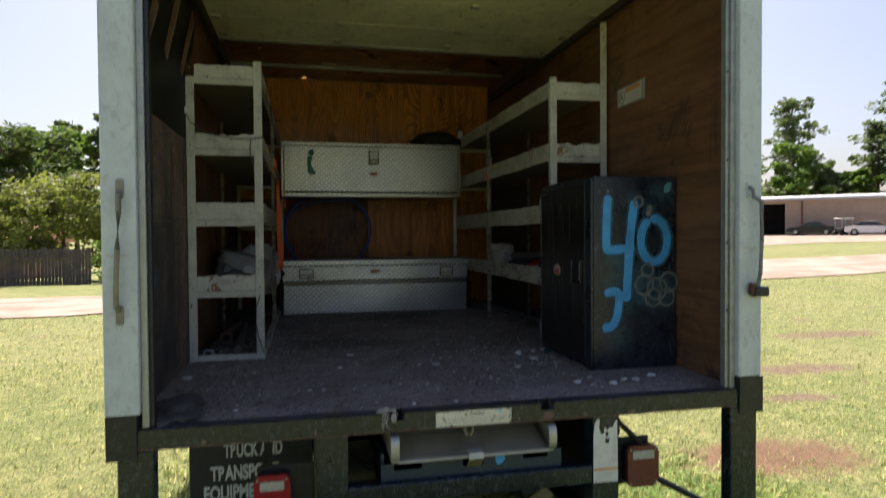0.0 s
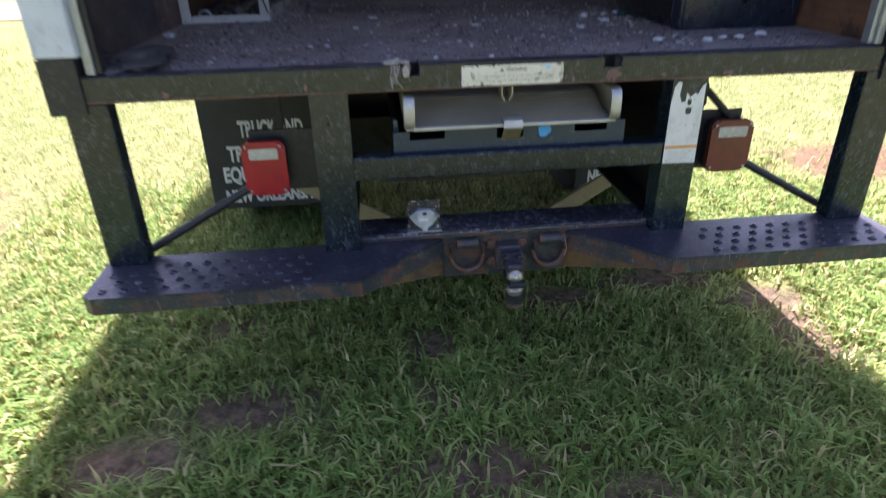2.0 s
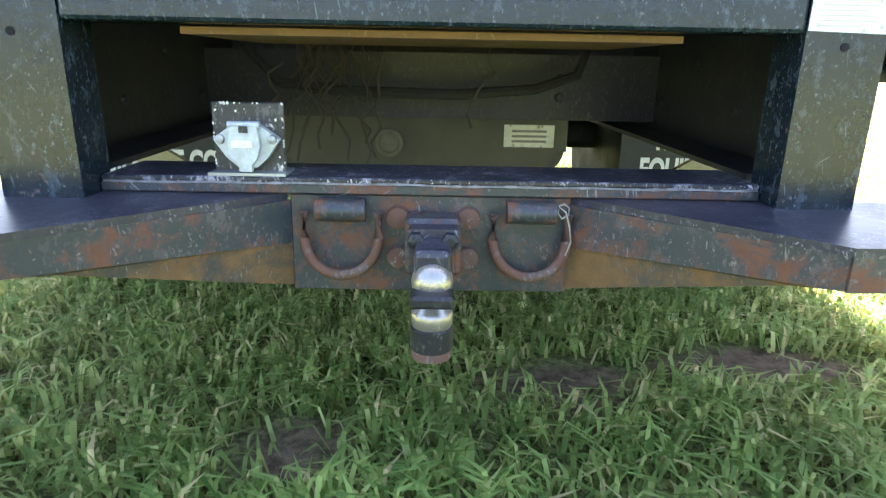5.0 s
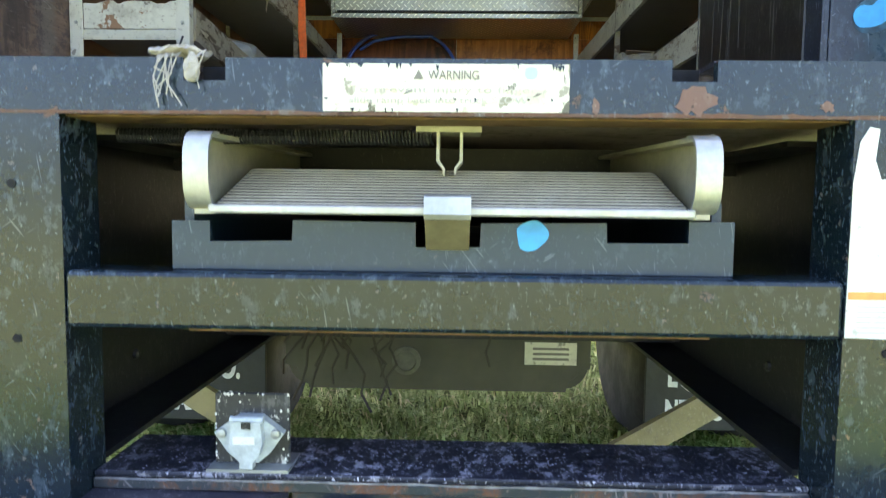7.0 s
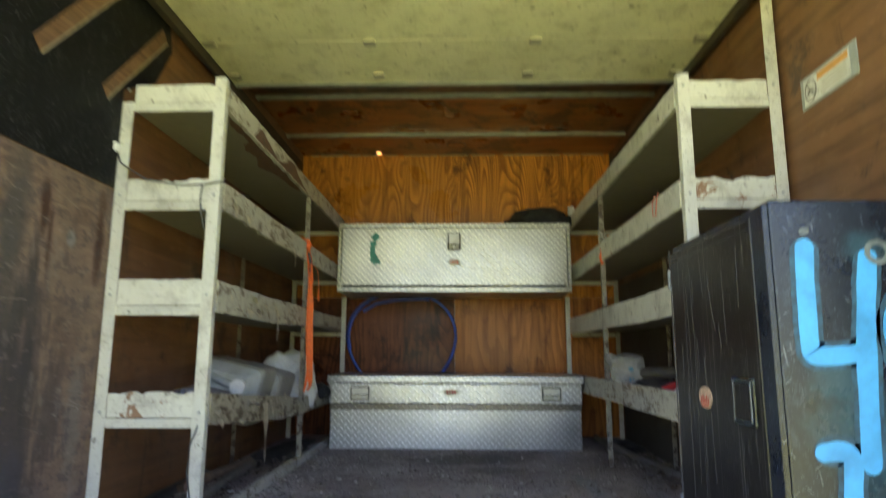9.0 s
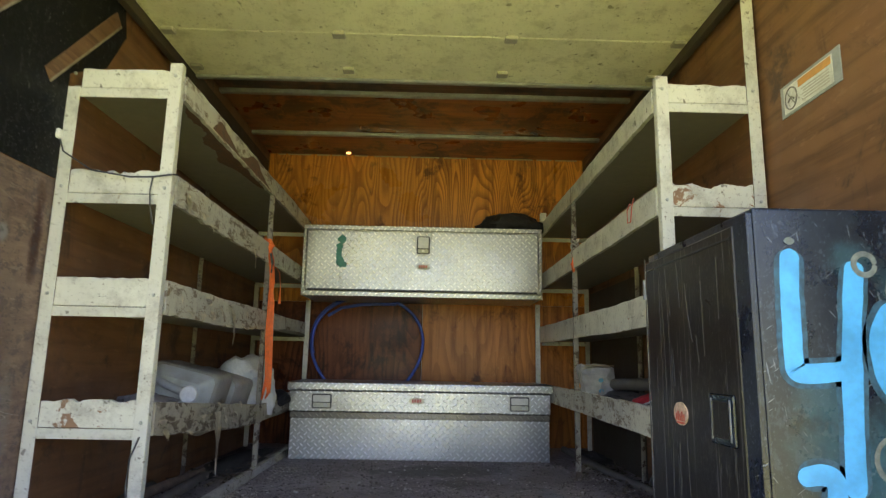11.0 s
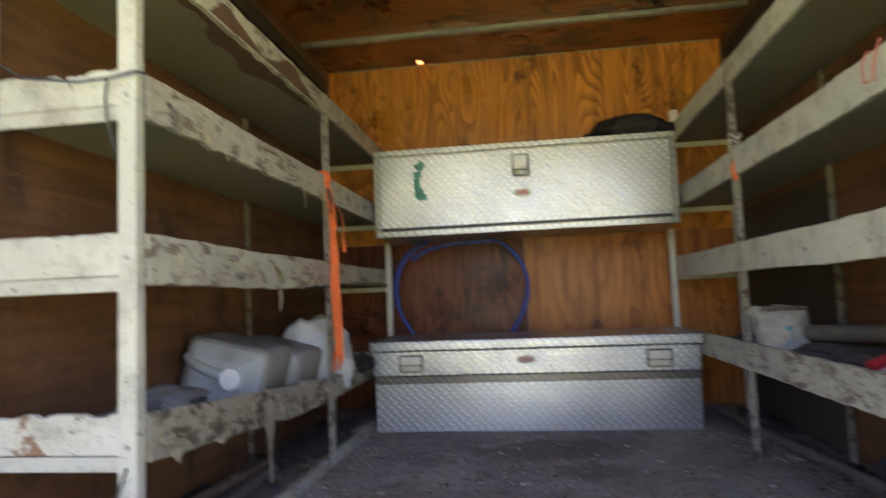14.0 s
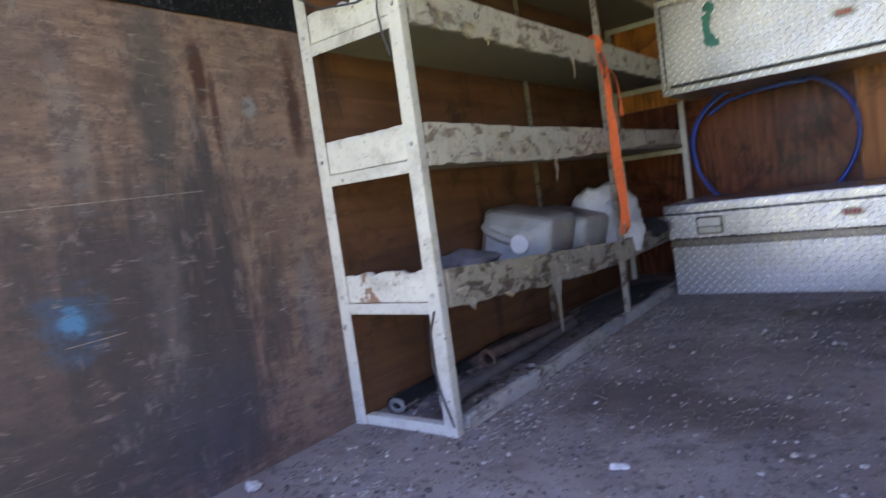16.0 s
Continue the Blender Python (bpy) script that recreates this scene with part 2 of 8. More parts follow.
def ground_mix(name):
    """Lawn: green and straw blades' colour, thin spots of bare sandy earth."""
    n = Net(name)
    big = n.ramp(n.noise(0.35, 5, 0.6), 0.35, 0.68)
    mid = n.ramp(n.noise(4.5, 6, 0.65), 0.35, 0.7)
    col = n.mix(mid, (0.165, 0.205, 0.062), (0.36, 0.375, 0.145))
    col = n.mix(n.math("MULTIPLY", big, 0.55), col, (0.36, 0.335, 0.15))
    col = n.mix(n.ramp(n.noise(55, 4, 0.7), 0.40, 0.60, 0, 0.85), col, (0.050, 0.062, 0.018))
    soil = n.mix(n.ramp(n.noise(30, 6, 0.7), 0.35, 0.65), (0.25, 0.175, 0.118), (0.085, 0.058, 0.040))
    bare = n.ramp(n.noise(0.85, 7, 0.66, dist=0.3), 0.60, 0.66)
    spots = None
    x, y = n.axis(0), n.axis(1)
    wob = n.math("MULTIPLY", n.math("SUBTRACT", n.noise(5.0, 7, 0.68), 0.5), 3.0)
    for cx, cy, rx, ry in BARE:
        d = n.math("ADD", n.math("POWER", n.math("DIVIDE", n.math("SUBTRACT", x, cx), rx), 2.0),
                   n.math("POWER", n.math("DIVIDE", n.math("SUBTRACT", y, cy), ry), 2.0))
        s = n.ramp(n.math("ADD", d, wob), 0.2, 1.5, 0.9, 0.0)
        spots = s if spots is None else n.math("MAXIMUM", spots, s)
    bare = n.math("MAXIMUM", n.math("MULTIPLY", bare, 0.6), spots)
    col = n.mix(bare, col, soil)
    dx, dy = n.math("DIVIDE", n.math("SUBTRACT", x, 2.75), 0.75), n.math("DIVIDE", n.math("SUBTRACT", y, 1.75), 0.38)
    d = n.math("ADD", n.math("MULTIPLY", dx, dx), n.math("MULTIPLY", dy, dy))
    straw = n.ramp(n.math("ADD", d, wob), 0.2, 1.5, 0.85, 0.0)
    col = n.mix(straw, col, n.mix(n.ramp(n.noise(40, 6, 0.7), 0.35, 0.65), (0.24, 0.135, 0.085), (0.10, 0.050, 0.034)))
    n.bump(n.noise(45, 6, 0.7), 0.8, 0.03)
    return n.done(col, 0.95, 0, 0.2)


# thin spots in the lawn: centre and radii in metres
BARE = [(0.29, 0.38, 0.17, 0.09), (0.36, 0.27, 0.10, 0.09), (0.75, 0.46, 0.24, 0.10), (1.12, 0.02, 0.15, 0.26), (1.10, 0.26, 0.18, 0.12), (-0.82, -0.10, 0.24, 0.12), (-1.16, -0.30, 0.20, 0.10), (-0.23, 0.14, 0.11, 0.10),
        (-0.24, -0.14, 0.08, 0.10), (-0.18, -0.46, 0.24, 0.11), (-0.95, 0.36, 0.14, 0.08), (0.25, -0.62, 0.12, 0.10), (5.2, 4.2, 0.8, 0.25), (7.6, 6.2, 1.0, 0.3), (4.2, 3.1, 0.4, 0.15)]

M_ground = ground_mix("lawn")
n = Net("grass_blade")
isl = n.island()
c = n.mix(isl, (0.034, 0.115, 0.022), (0.31, 0.50, 0.135))
c = n.mix(n.ramp(n.noise(5.0, 4, 0.6), 0.40, 0.62, 0, 0.40), c, (0.050, 0.115, 0.024))
c = n.mix(n.ramp(isl, 0.92, 0.96), c, (0.50, 0.43, 0.22))
M_blade = n.done(c, 0.7, 0, 0.2)
thin = n.t.nodes.new("ShaderNodeBsdfTranslucent")
n.put(thin.inputs["Color"], n.mix(isl, (0.45, 0.47, 0.16), (0.92, 0.82, 0.42)))
both = n.t.nodes.new("ShaderNodeMixShader")
both.inputs[0].default_value = 0.42
n.t.links.new(n.b.outputs[0], both.inputs[1])
n.t.links.new(thin.outputs[0], both.inputs[2])
n.t.links.new(both.outputs[0], n.t.nodes["Material Output"].inputs["Surface"])
n.b.inputs["Subsurface Weight"].default_value = 0.0
n = Net("sandy_road")
M_road = n.done(n.mix(n.ramp(n.noise(0.8, 7, 0.65), 0.35, 0.65), (0.23, 0.175, 0.13), (0.36, 0.29, 0.23)), 0.95, 0, 0.2)
n.bump(n.noise(9, 6), 0.5, 0.03)

M_black = worn_paint("black_green_steel", (0.006, 0.0135, 0.0185), (0.20, 0.115, 0.085), 0.30, 18, 0.24, 0.32, (0.072, 0.100, 0.122), 0.14, 0.8, 0.52)
M_black_plain = worn_paint("black_steel_plain", (0.012, 0.014, 0.016), (0.10, 0.06, 0.04), 0.12, 7, 0.5, 0.2, (0.060, 0.058, 0.054), 0.18, 0.85, 0.4)
M_rusty = worn_paint("rusty_bumper_steel", (0.028, 0.039, 0.044), (0.225, 0.098, 0.048), 0.66, 17, 0.40, 0.5, (0.14, 0.12, 0.11), 0.4, blend=0.055)
M_step = worn_paint("navy_black_step", (0.022, 0.023, 0.036), (0.16, 0.10, 0.08), 0.16, 14, 0.36, 0.7, (0.125, 0.120, 0.140), 0.40, 0.85, 0.65)
M_scraped = worn_paint("scraped_deck_plate", (0.013, 0.015, 0.024), (0.20, 0.14, 0.12), 0.24, 16, 0.34, 0.9, (0.30, 0.30, 0.34), 0.12, 0.85, 1.0)
M_rusty_low = worn_paint("ochre_streaked_steel", (0.050, 0.050, 0.040), (0.26, 0.145, 0.050), 0.72, 8, 0.6, 0.5, (0.15, 0.12, 0.08), 0.5, blend=0.06)
M_rust = worn_paint("rust", (0.13, 0.060, 0.032), (0.06, 0.03, 0.02), 0.4, 20, 0.9, 0.1)
M_tray = worn_paint("grey_blue_tray", (0.012, 0.034, 0.064), (0.20, 0.12, 0.09), 0.04, 12, 0.36, 0.3, (0.065, 0.105, 0.145), 0.12, 0.85, 0.25)
M_white = worn_paint("white_box_paint", (0.60, 0.66, 0.70), (0.07, 0.075, 0.08), 0.10, 8, 0.4, 0.2, (0.38, 0.40, 0.40), 0.25)
M_alloy = plain("mill_aluminium", (0.50, 0.50, 0.46), 0.5, 0.7, 0.15, 20, 0.1)
# Ramp deck nearly black: shade between the ribs is put into its colour.
M_deck_shaded = plain("ramp_deck_shaded_alloy", (0.05, 0.048, 0.04), 0.7, 0.3, 0.2, 14, 0.15)
M_rib = plain("ramp_rib_aluminium", (0.35, 0.33, 0.265), 0.5, 0.4, 0.2, 14, 0.15)
M_ochre = worn_paint("ochre_rust", (0.19, 0.105, 0.045), (0.09, 0.05, 0.03), 0.45, 8, 0.85, 0.3, (0.17, 0.12, 0.065), 0.4)
M_alloy_dull = plain("oxidised_aluminium", (0.44, 0.43, 0.34), 0.55, 0.35, 0.15, 12, 0.15)
M_latch_shaded = plain("shaded_yellow_alloy", (0.30, 0.26, 0.15), 0.5, 0.4, 0.2, 20, 0.15)
M_galv = plain("galvanised_rail", (0.40, 0.42, 0.40), 0.45, 0.6, 0.18, 25, 0.15)
M_chrome = worn_paint("worn_chrome_ball", (0.42, 0.39, 0.33), (0.24, 0.13, 0.07), 0.30, 30, 0.30, 0.5, (0.36, 0.33, 0.28), 0.5, 0.7, 0.6)
M_chrome.node_tree.nodes["Principled BSDF"].inputs["Metallic"].default_value = 0.7
M_red = plain("red_lens", (0.34, 0.004, 0.018), 0.22, 0, 0.15, 30, 0.05)
M_red_faded = plain("faded_red_lens", (0.15, 0.026, 0.022), 0.35, 0, 0.2, 30, 0.05)
M_clear = plain("clear_lens", (0.46, 0.45, 0.38), 0.25, 0, 0.15, 60, 0.2)
M_rubber = plain("black_rubber", (0.016, 0.016, 0.016), 0.75, 0, 0.3, 8, 0.3)
M_flap = plain("dusty_flap_rubber", (0.032, 0.033, 0.030), 0.7, 0, 0.35, 5, 0.3)
M_label = peeling("worn_white_label", (0.78, 0.78, 0.72), (0.10, 0.09, 0.07), 0.10, (0.30, 0.28, 0.22))
M_label_cream = peeling("worn_cream_label", (0.80, 0.77, 0.62), (0.10, 0.095, 0.07), 0.46, (0.34, 0.31, 0.22))
M_ink = plain("faded_ink", (0.22, 0.205, 0.17), 0.8)
M_ink_pale = plain("pale_ink", (0.56, 0.53, 0.45), 0.8)
M_letter = plain("white_lettering", (0.70, 0.70, 0.68), 0.6)
M_orange_ink = plain("orange_ink", (0.72, 0.36, 0.10), 0.7)
M_red_ink = plain("red_ink", (0.55, 0.10, 0.06), 0.6)
M_blue_spray = plain("blue_spray_paint", (0.05, 0.35, 0.72), 0.45, 0, 0.2, 12, 0.05)
M_blue_pale = plain("pale_blue_overspray", (0.10, 0.28, 0.36), 0.5, 0, 0.3, 10, 0.05)
M_green_spray = plain("green_spray_paint", (0.03, 0.22, 0.16), 0.5, 0, 0.25, 20, 0.05)
M_grey_spray = plain("grey_scrawl", (0.15, 0.17, 0.165), 0.6, 0, 0.4, 40)
M_halo = plain("blue_overspray", (0.020, 0.075, 0.125), 0.5, 0, 0.5, 60)
M_ply_back = plywood("varnished_plywood", (0.74, 0.295, 0.045), (0.22, 0.055, 0.010), "Z", 0.34, 0.42, (0.075, 0.026, 0.010), 0.7, 46, 0.66, spec=0.4)
M_ply_low = plywood("red_brown_plywood", (0.21, 0.066, 0.026), (0.050, 0.016, 0.008), "Z", 0.36, 0.80, (0.020, 0.009, 0.007), 1.0, 26, 0.75, spec=0.18)
M_ply_mid = plywood("brown_plywood", (0.58, 0.225, 0.055), (0.22, 0.070, 0.019), "Z", 0.42, 0.66, (0.085, 0.034, 0.016), 1.1, 18, 0.45, spec=0.25)
M_ply_side = plywood("side_plywood", (0.225, 0.108, 0.047), (0.115, 0.052, 0.024), "Y", 0.55, 0.62, (0.050, 0.030, 0.02), 0.6, 16, 0.32)


def stained_wall(name):
    """Old weathered plywood: fine level grain, trodden dark stains, run marks, a burst of blue spray, pale scratches."""
    n = Net(name)
    y, z = n.axis(1), n.axis(2)
    fine = n.noise(60, 6, 0.7, n.vec((1, 0.14, 1)))
    wave = n.noise(13, 6, 0.65, n.vec((1, 0.30, 1)), dist=1.2)
    col = n.mix(n.ramp(fine, 0.38, 0.62), (0.205, 0.136, 0.100), (0.138, 0.086, 0.064))
    col = n.mix(n.ramp(wave, 0.52, 0.62, 0, 0.38), col, (0.080, 0.047, 0.036))
    col = n.mix(n.ramp(n.noise(6.5, 9, 0.74, n.vec((1, 1, 0.6))), 0.46, 0.60, 0, 0.55), col, (0.085, 0.060, 0.050))
    col = n.mix(n.ramp(n.noise(2.2, 5, 0.6), 0.40, 0.62, 0, 0.4), col, (0.27, 0.185, 0.138))
    wob = n.math("MULTIPLY", n.math("SUBTRACT", n.noise(9, 9, 0.72), 0.5), 2.0)
    runs = n.math("MULTIPLY", n.math("SUBTRACT", n.noise(20, 6, 0.66, n.vec((1, 1, 0.16)), dist=0.5), 0.5), 2.6)
    rub = n.math("MULTIPLY", n.math("SUBTRACT", n.noise(34, 6, 0.7, n.vec((1, 0.3, 1))), 0.5), 2.2)
    black, grey, rust = (0.046, 0.040, 0.042), (0.165, 0.150, 0.145), (0.052, 0.020, 0.013)
    for cy, cz, ry, rz, tint, most, edge in (
            (0.42, 1.40, 0.36, 0.42, (0.060, 0.050, 0.050), 0.70, rub), (0.60, 1.52, 0.22, 0.30, black, 0.70, runs), (0.76, 1.38, 0.16, 0.44, black, 0.85, runs), (0.66, 1.50, 0.05, 0.30, (0.105, 0.095, 0.094), 0.5, rub),
            (0.710, 1.93, 0.062, 0.30, (0.066, 0.060, 0.056), 0.88, wob), (0.66, 1.20, 0.24, 0.20, (0.058, 0.055, 0.066), 0.8, wob), (0.34, 1.15, 0.34, 0.20, black, 0.6, rub), (0.20, 2.05, 0.35, 0.14, black, 0.5, rub),
            (0.93, 1.42, 0.06, 0.20, black, 0.7, runs), (0.815, 1.66, 0.040, 0.22, black, 0.75, runs), (0.825, 2.01, 0.022, 0.12, rust, 0.95, wob), (0.855, 1.92, 0.012, 0.10, rust, 0.8, wob),
            (1.10, 1.95, 0.030, 0.15, rust, 0.95, wob), (1.05, 1.38, 0.045, 0.22, grey, 0.6, rub), (0.955, 1.93, 0.026, 0.026, (0.20, 0.20, 0.21), 0.85, wob),
            (0.52, 1.86, 0.040, 0.16, grey, 0.5, rub), (0.30, 1.90, 0.25, 0.14, (0.13, 0.085, 0.062), 0.6, rub), (0.20, 1.45, 0.12, 0.45, black, 0.6, rub),
            (0.462, 1.488, 0.075, 0.080, (0.045, 0.085, 0.14), 0.7, rub), (0.462, 1.488, 0.030, 0.032, (0.070, 0.215, 0.39), 0.75, rub)):
        dy, dz = n.math("DIVIDE", n.math("SUBTRACT", y, cy), ry), n.math("DIVIDE", n.math("SUBTRACT", z, cz), rz)
        d = n.math("SQRT", n.math("ADD", n.math("MULTIPLY", dy, dy), n.math("MULTIPLY", dz, dz)))
        col = n.mix(n.ramp(n.math("ADD", d, edge), 0.45, 1.2, most, 0.0), col, tint)
    col = n.mix(n.ramp(n.noise(24, 9, 0.76, n.vec((1, 0.6, 0.8))), 0.50, 0.58, 0, 0.55), col, (0.052, 0.043, 0.043))
    col = n.mix(n.ramp(n.noise(15, 9, 0.76, n.vec((1, 0.7, 0.5))), 0.56, 0.63, 0, 0.42), col, (0.215, 0.178, 0.160))
    chip = n.ramp(n.noise(60, 6, 0.7, n.vec((1, 0.25, 1))), 0.585, 0.66, 0, 0.32)
    col = n.mix(chip, col, (0.34, 0.27, 0.225))
    hair = n.math("ABSOLUTE", n.math("SUBTRACT", n.noise(11, 0.0, 0.4, n.vec((1, 0.16, 2.2), src=n.vec((1, 1, 1), (9, 0, 0)))), 0.5))
    col = n.mix(n.math("MULTIPLY", n.ramp(hair, 0.001, 0.003, 0.6, 0.0), n.ramp(n.noise(8, 4, 0.6), 0.54, 0.60)), col, (0.36, 0.31, 0.28))
    col = n.mix(n.ramp(n.noise(130, 3, 0.6), 0.62, 0.68, 0, 0.6), col, (0.05, 0.036, 0.030))
    n.bump(n.math("ADD", fine, n.math("MULTIPLY", chip, -0.6)), 0.35, 0.002)
    return n.done(col, n.ramp(n.noise(5, 5), 0.3, 0.7, 0.55, 0.85), 0.0, 0.4)


M_ply_grey = stained_wall("weathered_plywood")
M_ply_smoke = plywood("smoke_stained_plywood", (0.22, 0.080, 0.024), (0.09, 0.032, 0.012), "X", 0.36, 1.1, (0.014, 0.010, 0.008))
M_ply_roof = plywood("roof_plywood", (0.40, 0.145, 0.032), (0.20, 0.064, 0.017), "X", 0.32, 1.05, (0.016, 0.010, 0.007), rings=14.0, gain=0.4)
M_soot = worn_paint("black_painted_panel", (0.0055, 0.006, 0.007), (0.09, 0.06, 0.04), 0.05, 8, 0.55, 0.8, (0.055, 0.057, 0.060), 0.08, 0.85, 0.30, spec=0.12)
M_shelf = peeling("peeling_white_shelf", (0.66, 0.66, 0.57), (0.19, 0.115, 0.07), 0.26)
M_shelf_bare = peeling("flaking_white_shelf", (0.66, 0.66, 0.57), (0.17, 0.10, 0.06), 0.62, (0.17, 0.14, 0.105))
M_post_dirty = peeling("dirt_streaked_post", (0.25, 0.23, 0.185), (0.05, 0.036, 0.027), 0.60, (0.085, 0.070, 0.055), 0.9)
M_shelf_rot = peeling("dirty_peeling_shelf", (0.58, 0.57, 0.48), (0.13, 0.095, 0.065), 0.30, (0.17, 0.14, 0.105), 0.8)
M_post = peeling("white_shelf_post", (0.62, 0.62, 0.54), (0.16, 0.12, 0.085), 0.14, (0.19, 0.165, 0.13))
M_board = plain("grey_painted_board", (0.235, 0.222, 0.168), 0.6, 0, 0.16, 3.5, 0.1)
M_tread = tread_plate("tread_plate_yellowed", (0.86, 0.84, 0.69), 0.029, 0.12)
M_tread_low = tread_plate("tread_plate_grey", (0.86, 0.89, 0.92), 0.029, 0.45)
M_door = peeling("mildewed_cream_door", (0.84, 0.83, 0.60), (0.13, 0.12, 0.06), 0.06, (0.34, 0.32, 0.16))
M_cab = worn_paint("black_cabinet", (0.007, 0.011, 0.020), (0.026, 0.032, 0.045), 0.14, 7, 0.30, 0.8, (0.046, 0.062, 0.090), 0.45, 0.7, 0.45)
M_cab_door = worn_paint("black_cabinet_door", (0.0065, 0.006, 0.006), (0.040, 0.026, 0.020), 0.20, 4, 0.42, 0.45, (0.085, 0.077, 0.070), 0.10, 0.85, 0.30, True)


def clouded(mat, spots, tint):
    """Adds soft clouds of sprayed paint to a painted surface: place and radii across x and z."""
    n = Net("", mat)
    col = n.b.inputs["Base Color"].links[0].from_socket
    x, y, z = n.axis(0), n.axis(1), n.axis(2)
    end = n.ramp(y, -0.305, -0.300, 1.0, 0.0)
    wob = n.math("MULTIPLY", n.math("SUBTRACT", n.noise(16, 9, 0.75), 0.5), 2.4)
    for cx, cz, rx_, rz_, most in spots:
        dx, dz = n.math("DIVIDE", n.math("SUBTRACT", x, cx), rx_), n.math("DIVIDE", n.math("SUBTRACT", z, cz), rz_)
        d = n.math("ADD", n.math("SQRT", n.math("ADD", n.math("MULTIPLY", dx, dx), n.math("MULTIPLY", dz, dz))), wob)
        col = n.mix(n.math("MULTIPLY", n.ramp(d, 0.25, 1.25, most, 0.0), end), col, tint)
    n.t.links.new(col, n.b.inputs["Base Color"])


clouded(M_cab, ((-0.10, 0.50, 0.07, 0.06, 0.5), (-0.03, 0.36, 0.08, 0.10, 0.55), (-0.12, 0.40, 0.06, 0.09, 0.40), (0.03, 0.40, 0.07, 0.12, 0.35), (-0.02, 0.79, 0.05, 0.04, 0.45), (0.10, 0.36, 0.12, 0.10, 0.45), (0.06, 0.74, 0.04, 0.06, 0.4), (-0.10, 0.16, 0.08, 0.10, 0.3), (0.13, 0.82, 0.07, 0.05, 0.4)), (0.040, 0.115, 0.150))
M_fascia_low = peeling("rotten_fascia", (0.42, 0.385, 0.30), (0.075, 0.058, 0.042), 0.5, (0.12, 0.098, 0.074), 1.0)
M_pipe = plain("dull_dirty_pipe", (0.155, 0.138, 0.125), 0.7, 0.2, 0.3, 14, 0.2)
M_pole_dark = plain("dark_rusty_pole", (0.105, 0.085, 0.068), 0.8, 0, 0.35, 18, 0.3)
M_orange = plain("orange_webbing", (0.80, 0.155, 0.03), 0.7, 0, 0.15, 60, 0.3)
M_hose = plain("blue_hose", (0.022, 0.065, 0.36), 0.4, 0, 0.15, 20, 0.1)
M_dark_bag = plain("black_bag", (0.013, 0.013, 0.014), 0.75, 0, 0.3, 8, 0.5)
M_wire = plain("dark_wire", (0.045, 0.045, 0.048), 0.6)
M_old_wood = plywood("grey_old_lath", (0.27, 0.245, 0.22), (0.15, 0.13, 0.115), "Y", 0.85, 0.4, (0.06, 0.055, 0.05), 0, 30, 0.4)

n = Net("milky_jug")
n.b.inputs["Transmission Weight"].default_value = 0.22
n.b.inputs["IOR"].default_value = 1.45
M_jug = n.done(n.mix(n.ramp(n.noise(7, 5), 0.35, 0.7), (0.52, 0.56, 0.565), (0.31, 0.315, 0.295)), 0.28)
# jug body: browner and darker than the shoulder
n = Net("brown_jug_body")
n.b.inputs["Transmission Weight"].default_value = 0.15
n.b.inputs["IOR"].default_value = 1.45
M_jug_body = n.done(n.mix(n.ramp(n.noise(9, 6, 0.65), 0.35, 0.7), (0.35, 0.35, 0.325), (0.19, 0.185, 0.165)), 0.38)
M_cap = plain("white_cap", (0.80, 0.80, 0.77), 0.45)

# truck floor: dark trodden wood with grit
n = Net("gritty_floor")
f = n.ramp(n.noise(2.4, 7, 0.66), 0.35, 0.7)
col = n.mix(f, (0.215, 0.177, 0.172), (0.350, 0.302, 0.294))
col = n.mix(n.ramp(n.noise(150, 3, 0.6), 0.56, 0.68, 0, 0.6), col, (0.30, 0.265, 0.25))
col = n.mix(n.ramp(n.noise(52, 5, 0.72), 0.54, 0.64, 0, 0.7), col, (0.075, 0.060, 0.058))
col = n.mix(n.ramp(n.noise(1.1, 5, 0.65), 0.54, 0.66, 0, 0.7), col, (0.080, 0.060, 0.052))
col = n.mix(n.ramp(n.noise(13, 9, 0.75), 0.50, 0.64, 0, 0.60), col, (0.090, 0.074, 0.072))
col = n.mix(n.ramp(n.noise(260, 3, 0.6), 0.57, 0.66, 0, 0.5), col, (0.36, 0.33, 0.31))
fx, fy = n.axis(0), n.axis(1)
wet = n.math("MULTIPLY", n.math("SUBTRACT", n.noise(7, 8, 0.72), 0.5), 2.4)
for cx, cy, rx, ry, tint, most in ((0.10, 2.62, 0.42, 0.20, (0.070, 0.058, 0.044), 0.75), (0.20, 2.30, 0.16, 0.16, (0.070, 0.058, 0.044), 0.6), (0.575, 1.98, 0.05, 0.25, (0.12, 0.21, 0.25), 0.35)):
    dx, dy = n.math("DIVIDE", n.math("SUBTRACT", fx, cx), rx), n.math("DIVIDE", n.math("SUBTRACT", fy, cy), ry)
    d = n.math("SQRT", n.math("ADD", n.math("MULTIPLY", dx, dx), n.math("MULTIPLY", dy, dy)))
    col = n.mix(n.ramp(n.math("ADD", d, wet), 0.5, 1.1, most, 0.0), col, tint)
n.bump(n.math("ADD", n.noise(110, 5, 0.7), n.math("MULTIPLY", n.noise(22, 6, 0.7), 0.8)), 0.7, 0.005)
M_floor = n.done(col, 0.68, 0, 0.5)


# ---- mesh helpers ----
def base_of(ob):
    while ob.parent:
        ob = ob.parent
    return ob.location


